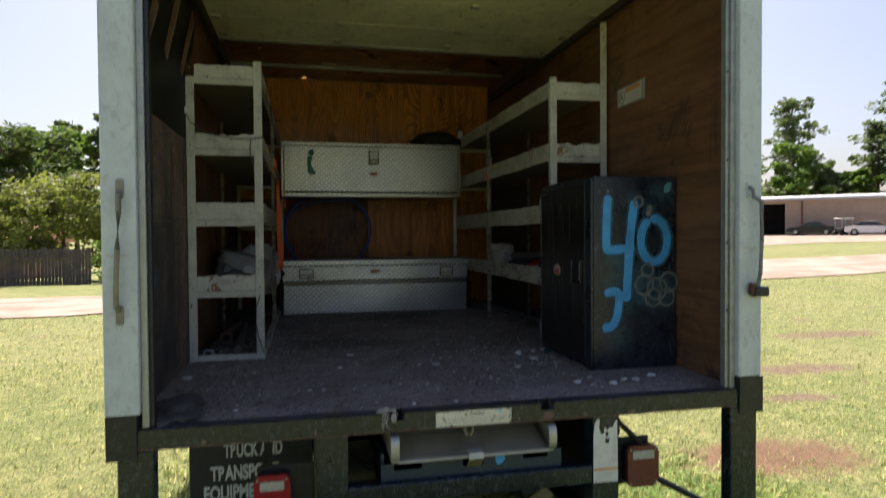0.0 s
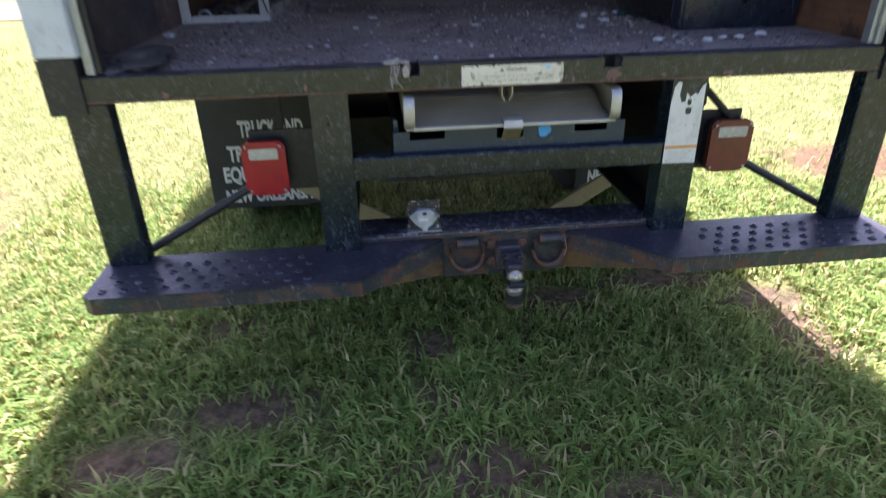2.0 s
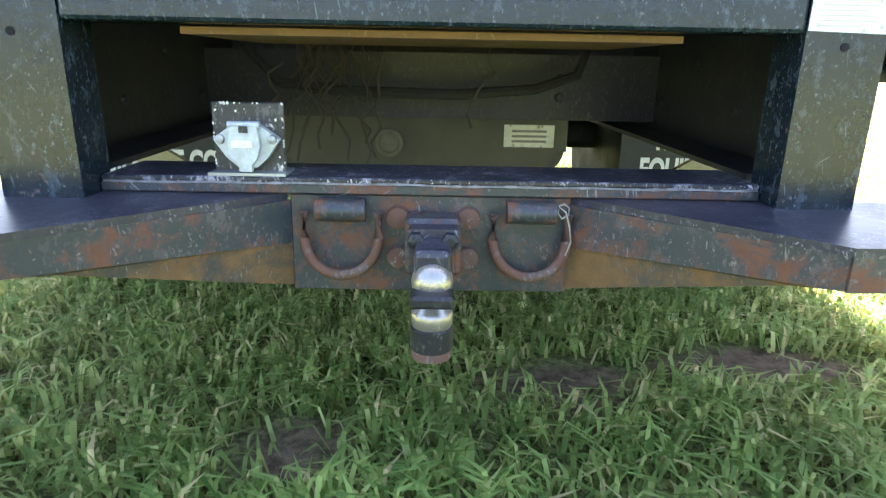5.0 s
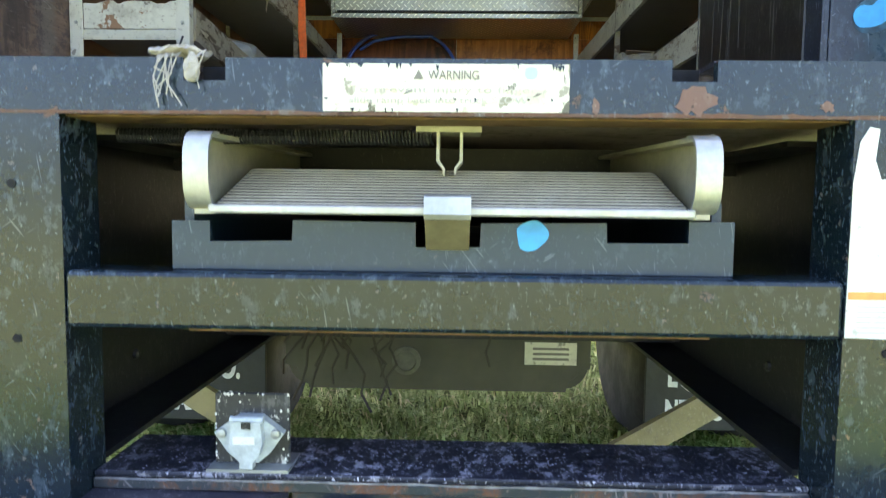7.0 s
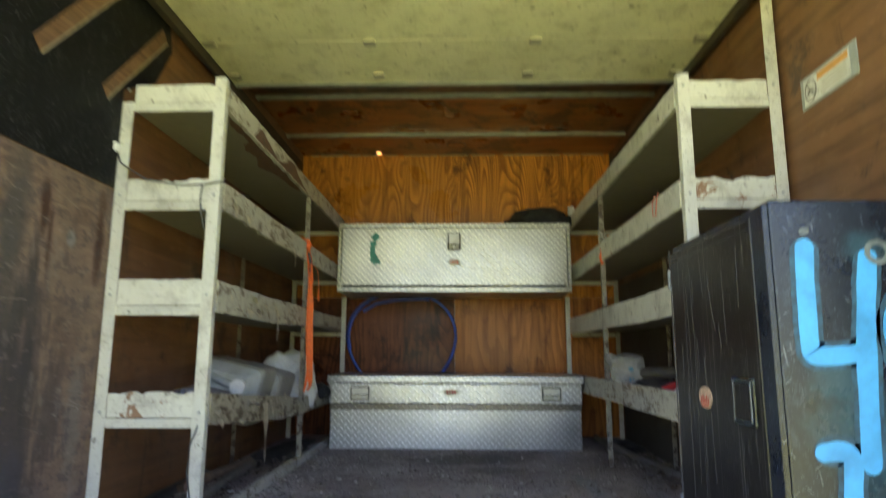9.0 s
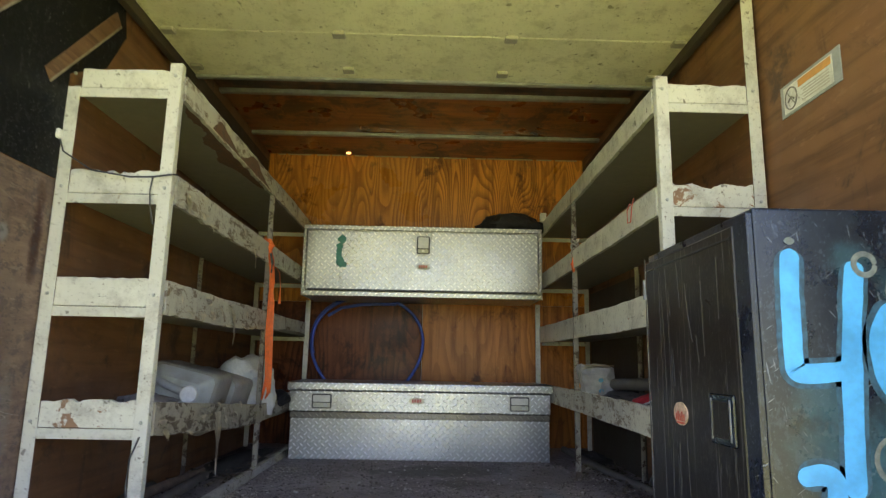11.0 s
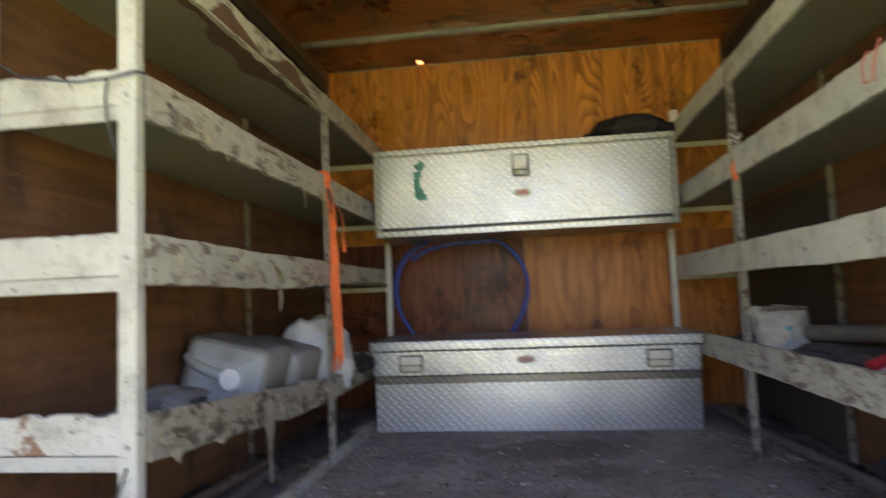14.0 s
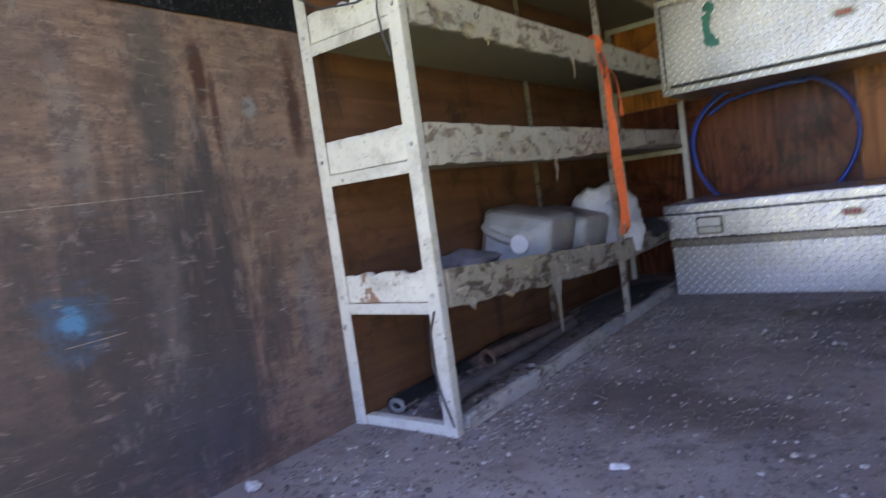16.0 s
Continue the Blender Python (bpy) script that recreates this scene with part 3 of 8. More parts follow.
def finish(bm, name, material, smooth=False):
    me = bpy.data.meshes.new(name)
    bmesh.ops.recalc_face_normals(bm, faces=bm.faces)
    if smooth:
        for f in bm.faces:
            f.smooth = True
        for e in bm.edges:
            if len(e.link_faces) == 2 and e.calc_face_angle(0) > 0.7:
                e.smooth = False
    bm.to_mesh(me)
    bm.free()
    me.materials.append(material)
    return me


def part(name, bm, material, parent, label="", smooth=False):
    """Links a bmesh, written in world metres, as one mesh object under a thing or a part."""
    base = base_of(parent)
    bmesh.ops.translate(bm, verts=bm.verts, vec=-Vector(base))
    ob = new(name, finish(bm, name, material, smooth))
    ob.parent = parent
    return tagged(ob, label)


def thing(name, base, label, category, group="", kind=""):
    ob = new(name)
    ob.location = base
    return tagged(ob, label, category, group, kind)


def solid(name, bm, material, label, category, group="", kind="", smooth=False):
    return tagged(new(name, finish(bm, name, material, smooth)), label, category, group, kind)


def box(bm, x0, x1, y0, y1, z0, z1, bevel=0.0, seg=1, m=None):
    """Adds a block between the given planes, its edges rounded by bevel; m turns it."""
    tmp = bmesh.new()
    bmesh.ops.create_cube(tmp, size=1.0)
    bmesh.ops.scale(tmp, verts=tmp.verts, vec=(abs(x1 - x0), abs(y1 - y0), abs(z1 - z0)))
    if bevel > 0:
        bmesh.ops.bevel(tmp, geom=tmp.edges[:], offset=bevel, segments=seg, affect="EDGES", profile=0.5)
    bmesh.ops.translate(tmp, verts=tmp.verts, vec=((x0 + x1) / 2, (y0 + y1) / 2, (z0 + z1) / 2))
    if m is not None:
        bmesh.ops.transform(tmp, matrix=m, verts=tmp.verts)
    join(bm, tmp)
    return bm


def join(bm, tmp):
    me = bpy.data.meshes.new("tmp")
    tmp.to_mesh(me)
    tmp.free()
    bm.from_mesh(me)
    bpy.data.meshes.remove(me)


def block(*a, **k):
    return box(bmesh.new(), *a, **k)


def tube(bm, points, radius, seg=8, closed=False, flat=None):
    """A round or flat band along points."""
    pts = [Vector(p) for p in points]
    rings, n = [], len(pts)
    up = Vector((0, 0, 1))
    for i, p in enumerate(pts):
        a = pts[(i - 1) % n] if (i or closed) else pts[0]
        b = pts[(i + 1) % n] if (i < n - 1 or closed) else pts[-1]
        d = (b - a).normalized()
        s = d.cross(up)
        if s.length < 0.05:
            s = d.cross(Vector((0, 1, 0)))
        s.normalize()
        u = s.cross(d)
        ra, rb = (radius, radius) if flat is None else flat
        rings.append([bm.verts.new(p + s * ra * math.cos(2 * math.pi * k / seg) + u * rb * math.sin(2 * math.pi * k / seg)) for k in range(seg)])
    for i in range(n if closed else n - 1):
        r0, r1 = rings[i], rings[(i + 1) % n]
        for k in range(seg):
            bm.faces.new((r0[k], r0[(k + 1) % seg], r1[(k + 1) % seg], r1[k]))
    if not closed:
        bm.faces.new(rings[0][::-1])
        bm.faces.new(rings[-1])
    return bm


def lathe(bm, profile, centre, axis="Z", seg=24):
    """Turns a profile of (radius, height) about an axis through centre."""
    c = Vector(centre)
    rings = []
    for r, h in profile:
        ring = []
        for k in range(seg):
            a = 2 * math.pi * k / seg
            p, q = r * math.cos(a), r * math.sin(a)
            v = {"Z": (p, q, h), "Y": (p, h, q), "X": (h, p, q)}[axis]
            ring.append(bm.verts.new(c + Vector(v)))
        rings.append(ring)
    for r0, r1 in zip(rings, rings[1:]):
        for k in range(seg):
            bm.faces.new((r0[k], r0[(k + 1) % seg], r1[(k + 1) % seg], r1[k]))
    bm.faces.new(rings[0][::-1])
    bm.faces.new(rings[-1])
    return bm


def slab(bm, outline, normal_axis, lo, hi):
    """A flat plate: a closed outline pushed from lo to hi along an axis."""
    def at(p, h):
        return {"X": (h, p[0], p[1]), "Y": (p[0], h, p[1]), "Z": (p[0], p[1], h)}[normal_axis]
    a = [bm.verts.new(at(p, lo)) for p in outline]
    b = [bm.verts.new(at(p, hi)) for p in outline]
    n = len(outline)
    bm.faces.new(a[::-1])
    bm.faces.new(b)
    for i in range(n):
        bm.faces.new((a[i], a[(i + 1) % n], b[(i + 1) % n], b[i]))
    return bm


def rounded(x0, x1, z0, z1, r, seg=5):
    out = []
    for cx, cz, a0 in ((x1 - r, z1 - r, 0), (x0 + r, z1 - r, 90), (x0 + r, z0 + r, 180), (x1 - r, z0 + r, 270)):
        for k in range(seg + 1):
            a = radians(a0 + 90 * k / seg)
            out.append((cx + r * math.cos(a), cz + r * math.sin(a)))
    return out


def letters(text, size, m, bold=0.0):
    """A bmesh of raised letters, lying in the pose m's x-y plane."""
    cu = bpy.data.curves.new("txt", "FONT")
    cu.body, cu.size, cu.extrude = text, size, 0.0005
    cu.align_x, cu.offset = "LEFT", bold
    ob = bpy.data.objects.new("txt", cu)
    scene.collection.objects.link(ob)
    bpy.context.view_layer.update()
    me = bpy.data.meshes.new_from_object(ob.evaluated_get(bpy.context.evaluated_depsgraph_get()))
    bpy.data.objects.remove(ob)
    bm = bmesh.new()
    bm.from_mesh(me)
    bmesh.ops.transform(bm, matrix=m, verts=bm.verts)
    return bm


def rough_up(bm, amount, scale=20.0):
    for v in bm.verts:
        v.co += noise.noise_vector(v.co * scale) * amount
    return bm


def strip(bm, rows):
    n = len(rows[0])
    for a, b in zip(rows, rows[1:]):
        for k in range(n):
            bm.faces.new((a[k], a[(k + 1) % n], b[(k + 1) % n], b[k]))
    bm.faces.new(rows[0][::-1])
    bm.faces.new(rows[-1])


# ---- ground, road, far things ----
def height(x, y):
    s = 0.9 * x + 0.5 * y - 5.0
    h = 0.0205 * max(0.0, s - 7.0) - 0.02 * max(0.0, s - 110.0)
    h = min(h, 2.6)
    near = max(0.0, 1.0 - (x * x + y * y) / 1600.0)
    q = min(1.0, max(0.0, (1.0 - x) / 8.0))
    h -= 0.028 * q * q * (3 - 2 * q) * min(60.0, max(0.0, y - 6.0))
    return 0.02 + h + near * 0.02 * noise.noise(Vector((x * 0.35, y * 0.35, 0.0)))


def sheet(name, xs, ys, material, lift=0.0, wobble=0.0, skew=0.0):
    bm = bmesh.new()
    grid = []
    for j, y in enumerate(ys):
        row = []
        for x in xs:
            e = wobble * noise.noise(Vector((x * 0.15, j * 7.7, 1.3))) if j in (0, len(ys) - 1) else 0
            e += skew * x
            row.append(bm.verts.new((x, y + e, height(x, y + e) + lift)))
        grid.append(row)
    for a, b in zip(grid, grid[1:]):
        for i in range(len(xs) - 1):
            bm.faces.new((a[i], a[i + 1], b[i + 1], b[i]))
    return bm


def steps(*bounds):
    out = []
    for a, b, d in bounds:
        n = max(1, round((b - a) / d))
        out += [a + (b - a) * i / n for i in range(n)]
    return out + [bounds[-1][1]]


gx = steps((-1500, -200, 260), (-200, -40, 20), (-40, -4, 2), (-4, 4, 0.4), (4, 60, 2), (60, 240, 15), (240, 1500, 250))
gy = steps((-1500, -100, 280), (-100, -6, 10), (-6, 5, 0.4), (5, 60, 2), (60, 240, 15), (240, 1500, 250))
solid("ground", sheet("ground", gx, gy, M_ground), M_ground, "patchy green lawn with bare sandy spots", "lawn", kind="structure", smooth=True)
rx = steps((-120, -30, 10), (-30, 60, 1.5), (60, 150, 10))
solid("road", sheet("road", rx, steps((14.4, 21.6, 1.2)), M_road, 0.03, 1.0, 0.06), M_road, "pale sandy dirt road across the lawn", "dirt road", kind="structure", smooth=True)
solid("pavement", sheet("pavement", steps((6, 150, 2.0)), steps((37, 110, 3)), M_road, 0.03, 1.5), M_road, "pale gravel yard in front of the warehouse", "gravel yard", kind="structure", smooth=True)


# ---- the truck's box: walls, floor, roof ----
FZ, CZ, BACK = 1.03, 3.07, 3.60
LX, RX = -1.165, 1.130
solid("floor", block(LX, RX, 0.061, BACK, FZ - 0.05, FZ), M_floor, "dark gritty wooden cargo floor strewn with crumbs", "floor", kind="structure")
solid("wall_left_inner", block(LX - 0.025, LX, 1.1915, BACK, FZ - 0.05, 2.14), M_ply_side, "brown stained plywood side wall lining", "wall", kind="structure")
solid("wall_left", block(LX - 0.025, LX, 0.06, 1.190, FZ - 0.05, 2.14), M_ply_grey, "weathered stained plywood side wall lining", "wall", kind="structure")
bm = bmesh.new()
for y0, y1, z in ((0.30, 0.79, 1.716), (0.44, 0.56, 1.445)):
    box(bm, LX - 0.001, LX + 0.0006, y0, y1, z, z + 0.0022, m=pose(0, y0, z, 1.5) @ pose(0, -y0, -z))
part("gouge", bm, plain("pale_gouge", (0.20, 0.165, 0.14), 0.9, 0, 0.4, 60), bpy.data.objects["wall_left"], "pale long scratches")
solid("wall_left_upper", block(LX - 0.025, LX, 0.06, BACK, 2.1405, CZ), M_ply_side, "brown plywood upper side wall lining", "wall", kind="structure")
solid("wall_right", block(RX, RX + 0.025, 0.06, BACK, FZ - 0.05, CZ), M_ply_side, "brown plywood side wall lining with scuffs", "wall", kind="structure")
solid("wall_front_low", block(LX - 0.025, -0.022, BACK, BACK + 0.02, FZ - 0.05, 1.99), M_ply_low, "dark reddish brown plywood bulkhead panel", "wall", kind="structure")
solid("wall_front_mid", block(-0.020, RX + 0.025, BACK, BACK + 0.02, FZ - 0.05, 1.99), M_ply_mid, "orange brown plywood bulkhead panel", "wall", kind="structure")
solid("wall_front_high", block(LX - 0.025, RX + 0.025, BACK, BACK + 0.02, 1.992, CZ), M_ply_back, "varnished orange plywood bulkhead with flame grain", "wall", kind="structure")
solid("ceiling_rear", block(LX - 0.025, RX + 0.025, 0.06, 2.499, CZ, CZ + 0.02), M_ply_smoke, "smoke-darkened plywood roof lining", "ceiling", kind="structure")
solid("ceiling", block(LX - 0.025, RX + 0.025, 2.500, BACK + 0.02, CZ, CZ + 0.02), M_ply_roof, "dark varnished plywood roof lining", "ceiling", kind="structure")
# outer skin
solid("wall_outer_left", block(LX - 0.05, LX - 0.025, 0.06, BACK + 0.05, 0.94, CZ + 0.10), M_white, "white painted outer side of the truck box", "wall", kind="structure")
solid("wall_outer_right", block(RX + 0.025, RX + 0.05, 0.06, BACK + 0.05, 0.94, CZ + 0.10), M_white, "white painted outer side of the truck box", "wall", kind="structure")
solid("wall_outer_front", block(LX - 0.025, RX + 0.025, BACK + 0.02, BACK + 0.05, 0.94, CZ + 0.10), M_white, "white painted front of the truck box", "wall", kind="structure")
solid("roof", block(LX - 0.05, RX + 0.05, 0.0, BACK + 0.05, CZ + 0.10, CZ + 0.13, bevel=0.008), M_white, "white truck box roof", "roof", kind="structure")

M_rod_tan = plain("tarnished_rod", (0.26, 0.24, 0.19), 0.5, 0.3, 0.25, 20, 0.2)
M_rod_grey = plain("dull_grey_rod", (0.22, 0.23, 0.24), 0.5, 0.3, 0.25, 20, 0.2)
# rear door frame: two white corner posts, guides and a header
frame_t = thing("door_frame", (0, 0, FZ), "chipped white painted steel rear door frame of a truck box", "door frame")
for s, a, b in ((-1, -1.215, -1.110), (1, 1.187, 1.085)):
    part("corner_post", block(a, b, -0.005, 0.055, 1.087, CZ + 0.095, 0.006, 2), M_white, frame_t, "chipped white corner post")
    part("door_track", block(b, b - s * 0.022, 0.018, 0.058, 1.04, CZ - 0.05, 0.002), M_galv, frame_t, "grey steel door guide")
    part("inner_jamb", block(b - s * 0.022, b - s * 0.036, 0.03, 0.062, 1.04, CZ - 0.05, 0.002), M_black_plain if s < 0 else M_galv, frame_t)
    for z in (1.35, 1.62, 1.95, 2.3):
        part("screw", lathe(bmesh.new(), [(0.006, 0), (0.004, -0.003)], (b - s * 0.029, 0.03, z), "Y", 8), M_black_plain, frame_t)
part("header", block(-1.110, 1.085, -0.003, 0.055, CZ - 0.05, CZ + 0.095, 0.004), M_white, frame_t)
# bent grab handles on the corner posts
gh = thing("grab_handle", (-1.162, -0.03, 1.40), "thin white bent rod grab handle on the corner post", "grab handle")
part("rod", tube(bmesh.new(), [(-1.157, -0.006, 1.805), (-1.157, -0.028, 1.79), (-1.154, -0.034, 1.74), (-1.160, -0.036, 1.62), (-1.166, -0.034, 1.50), (-1.168, -0.028, 1.44), (-1.164, -0.006, 1.425)], 0.0085, 8), M_rod_tan, gh, smooth=True)
for x, z in ((-1.157, 1.812), (-1.163, 1.412)):
    part("foot", slab(bmesh.new(), rounded(x - 0.011, x + 0.011, z - 0.032, z + 0.032, 0.009), "Y", -0.012, -0.005), M_rod_tan, gh)
gh = thing("door_hasp", (1.15, -0.03, 1.42), "white bent rod handle with a rusty latch block", "door latch")
part("rod", tube(bmesh.new(), [(1.125, -0.008, 1.84), (1.125, -0.030, 1.83), (1.126, -0.034, 1.80), (1.150, -0.036, 1.788), (1.160, -0.036, 1.775), (1.162, -0.036, 1.63), (1.156, -0.036, 1.50), (1.148, -0.030, 1.45)], 0.008, 8), M_rod_grey, gh, smooth=True)
part("foot", slab(bmesh.new(), rounded(1.115, 1.135, 1.80, 1.86, 0.008), "Y", -0.012, -0.005), M_white, gh)
part("latch_block", block(1.128, 1.192, -0.045, -0.005, 1.408, 1.448, 0.006, 2), M_black_plain, gh, "dark rusty latch block")
part("latch_ear", block(1.118, 1.14, -0.038, -0.010, 1.415, 1.462, 0.006), M_rust, gh)
for s, x in ((-1, -1.165), (1, 1.135)):
    pl_ = thing("marking_plate", (x, -0.006, 1.60), "faint printed strip on the white corner post", "marking")
    part("strip", block(x - 0.035, x + 0.03, -0.0062, -0.0051, 1.598, 1.604), M_ink_pale, pl_)

M_rust_pink = worn_paint("pink_rust", (0.17, 0.095, 0.075), (0.035, 0.035, 0.036), 0.45, 40, 0.85, 0.3, (0.22, 0.16, 0.13), 0.4)
# underframe and rear frame of the truck
tf = thing("truck_frame", (0, 0, 0.5), "scratched black steel rear frame of a box truck", "truck frame")
# the sill channel with two notches
prof = [(-1.12, 0.97), (1.087, 0.97), (1.087, 1.035), (0.306, 1.035), (0.306, 1.011), (0.255, 1.011), (0.255, 1.035), (-0.255, 1.035), (-0.255, 1.009), (-0.304, 1.009), (-0.304, 1.035), (-1.12, 1.035)]
bm = slab(bmesh.new(), prof, "Y", 0.0, 0.012)
part("sill_face", bm, M_black, tf, "scratched dark sill with two notches")
bm = bmesh.new()
for a, b in ((-1.12, -0.304), (-0.255, 0.255), (0.306, 1.087)):
    box(bm, a, b, 0.012, 0.06, 1.0312, 1.0372)
part("sill_flange", bm, M_step, tf)
# Near-black plates paint in the darkness of the two open sill notches.
M_shade_black = plain("painted_shade_black", (0.004, 0.004, 0.004), 0.95)
for a, b in ((-0.304, -0.255), (0.255, 0.306)):
    bm = block(a, b, 0.056, 0.0605, 1.002, 1.0362)
    box(bm, a, b, 0.0125, 0.0555, 0.998, 1.001)
    part("notch_pocket", bm, M_shade_black, tf, "black plates painting the shade inside a notch")
rnd = random.Random(12)
for a, b, top in ((-1.12, 1.087, 0.0),):
    bm, prev, x = bmesh.new(), None, a
    while x < b:
        h = 0.003 + 0.006 * abs(noise.noise(Vector((x * 14, 0, 0)))) + 0.004 * abs(noise.noise(Vector((x * 60, 4, 0))))
        cur = (bm.verts.new((x, -0.0006, 0.9702)), bm.verts.new((x, -0.0006, 0.9702 + h)))
        if prev:
            bm.faces.new((prev[0], cur[0], cur[1], prev[1]))
        prev = cur
        x += 0.006
    part("rust_line", bm, M_rust, tf, "ochre rust line along the lower edge")
for cx, cz, rx_, rz_ in ((0.282, 0.990, 0.030, 0.020), (-0.92, 0.985, 0.012, 0.012), (0.43, 0.984, 0.010, 0.007), (-0.56, 0.99, 0.006, 0.012), (0.62, 0.982, 0.02, 0.008), (0.17, 0.983, 0.005, 0.012)):
    out = [(cx + rx_ * rnd.uniform(0.55, 1.1) * math.cos(a), cz + rz_ * rnd.uniform(0.5, 1.0) * math.sin(a)) for a in [2 * math.pi * k / 18 for k in range(18)]]
    part("rust_patch", slab(bmesh.new(), out, "Y", -0.0008, 0.0005), M_rust_pink, tf, "pinkish rust patch")
part("sill_underside", block(-1.12, 1.087, 0.0125, 0.075, 0.9685, 0.975), M_ochre, tf, "ochre rusty underside of the sill")
for s, x0, x1 in ((-1, -1.212, -1.120), (1, 1.088, 1.193)):
    bm = slab(bmesh.new(), [(x0, 0.945), (x1, 0.945), (x1, 1.086), (x0, 1.086)], "Y", -0.008, 0.05)
    part("corner_gusset", bm, M_black_plain, tf)
for x0, x1 in ((-1.182, -1.072), (1.052, 1.172)):
    part("outer_post", block(x0, x1, 0.0, 0.06, 0.497, 0.97, 0.004), M_black, tf)
for s, x0, x1 in ((-1, -0.556, -0.452), (1, 0.462, 0.565)):
    bm = slab(bmesh.new(), [(x0, 0.0), (x1, 0.0), (x1, 0.075), (x1 - 0.008, 0.075), (x1 - 0.008, 0.008), (x0 + 0.008, 0.008), (x0 + 0.008, 0.075), (x0, 0.075)], "Z", 0.497, 0.97)
    part("inner_post", bm, M_black, tf)
    for z in (0.888, 0.703):
        # Solid black discs stand for the shade inside the bolt holes.
        bm = lathe(bmesh.new(), [(0.0055, -0.0012), (0.0055, 0.004)], (x0 + 0.045 if s < 0 else x1 - 0.052, 0, z), "Y", 12)
        part("bolt_hole", bm, M_shade_black, tf, "black disc painting the shade in a bolt hole")
bm = block(-0.452, 0.462, 0.0, 0.07, 0.717, 0.786, 0.006, 2)
part("cross_beam", bm, M_black, tf)
for s in (-1, 1):
    rail = part("frame_rail", block(s * 0.558, s * 0.550, 0.078, 2.6, 0.522, 0.965), M_black_plain, tf)
    part("rail_flange", block(s * 0.550, s * 0.456, 0.078, 2.6, 0.5215, 0.530), M_black_plain, rail)
    part("rail_flange", block(s * 0.550, s * 0.470, 0.16, 2.6, 0.955, 0.963), M_black_plain, rail)
    for k in range(5):
        part("rivet", lathe(bmesh.new(), [(0.010, 0.0), (0.008, -s * 0.005), (0.003, -s * 0.007)], (s * 0.550, 0.34 + 0.19 * k, 0.60 + 0.09 * (k % 2)), "X", 8), M_black_plain, rail)
bm = block(-0.549, 0.549, 0.98, 1.02, 0.532, 0.80)
box(bm, -0.549, 0.549, 0.92, 1.02, 0.795, 0.81)
part("cross_member", bm, M_black_plain, tf)
bm = block(-0.549, 0.549, 0.76, 0.775, 0.545, 0.70)
for x in (-0.30, 0.31):
    for z in (0.60, 0.645):
        lathe(bm, [(0.012, 0), (0.009, -0.008)], (x, 0.76, z), "Y", 8)
part("cross_member", bm, M_black_plain, tf)
for y in (0.5, 1.3, 2.2, 3.2):
    part("floor_bearer", block(-1.16, 1.16, y, y + 0.05, 0.93, 0.978), M_black_plain, tf)
# deck behind the bumper
part("under_plate", block(-0.325, 0.330, 0.05, 0.45, 0.7055, 0.7145), M_ochre, tf, "ochre rusty plate behind the beam")
part("deck", block(-0.452, 0.462, 0.048, 0.178, 0.512, 0.520, 0.002), M_scraped, tf, "scraped dark deck plate")
part("deck_lip", block(-0.452, 0.462, 0.045, 0.060, 0.4975, 0.5118, 0.002), M_rusty, tf, "rust-streaked edge of the deck")
bm, prev = bmesh.new(), None
for k in range(160):
    x = -0.448 + 0.906 * k / 159
    w = 0.0025 + 0.004 * abs(noise.noise(Vector((x * 40, 2, 0))))
    z = 0.5125 + 0.003 * noise.noise(Vector((x * 9, 0, 1)))
    cur = (bm.verts.new((x, 0.0437, z - w * 0.5)), bm.verts.new((x, 0.0437, z + w * 0.5)), bm.verts.new((x, 0.0446, z)))
    if prev:
        for a_, b_ in ((0, 1), (1, 2), (2, 0)):
            bm.faces.new((prev[a_], cur[a_], cur[b_], prev[b_]))
    prev = cur
part("weld_bead", bm, plain("pale_weld", (0.22, 0.22, 0.23), 0.6, 0.2, 0.4, 60, 0.4), tf, "pale weld line along the deck edge")

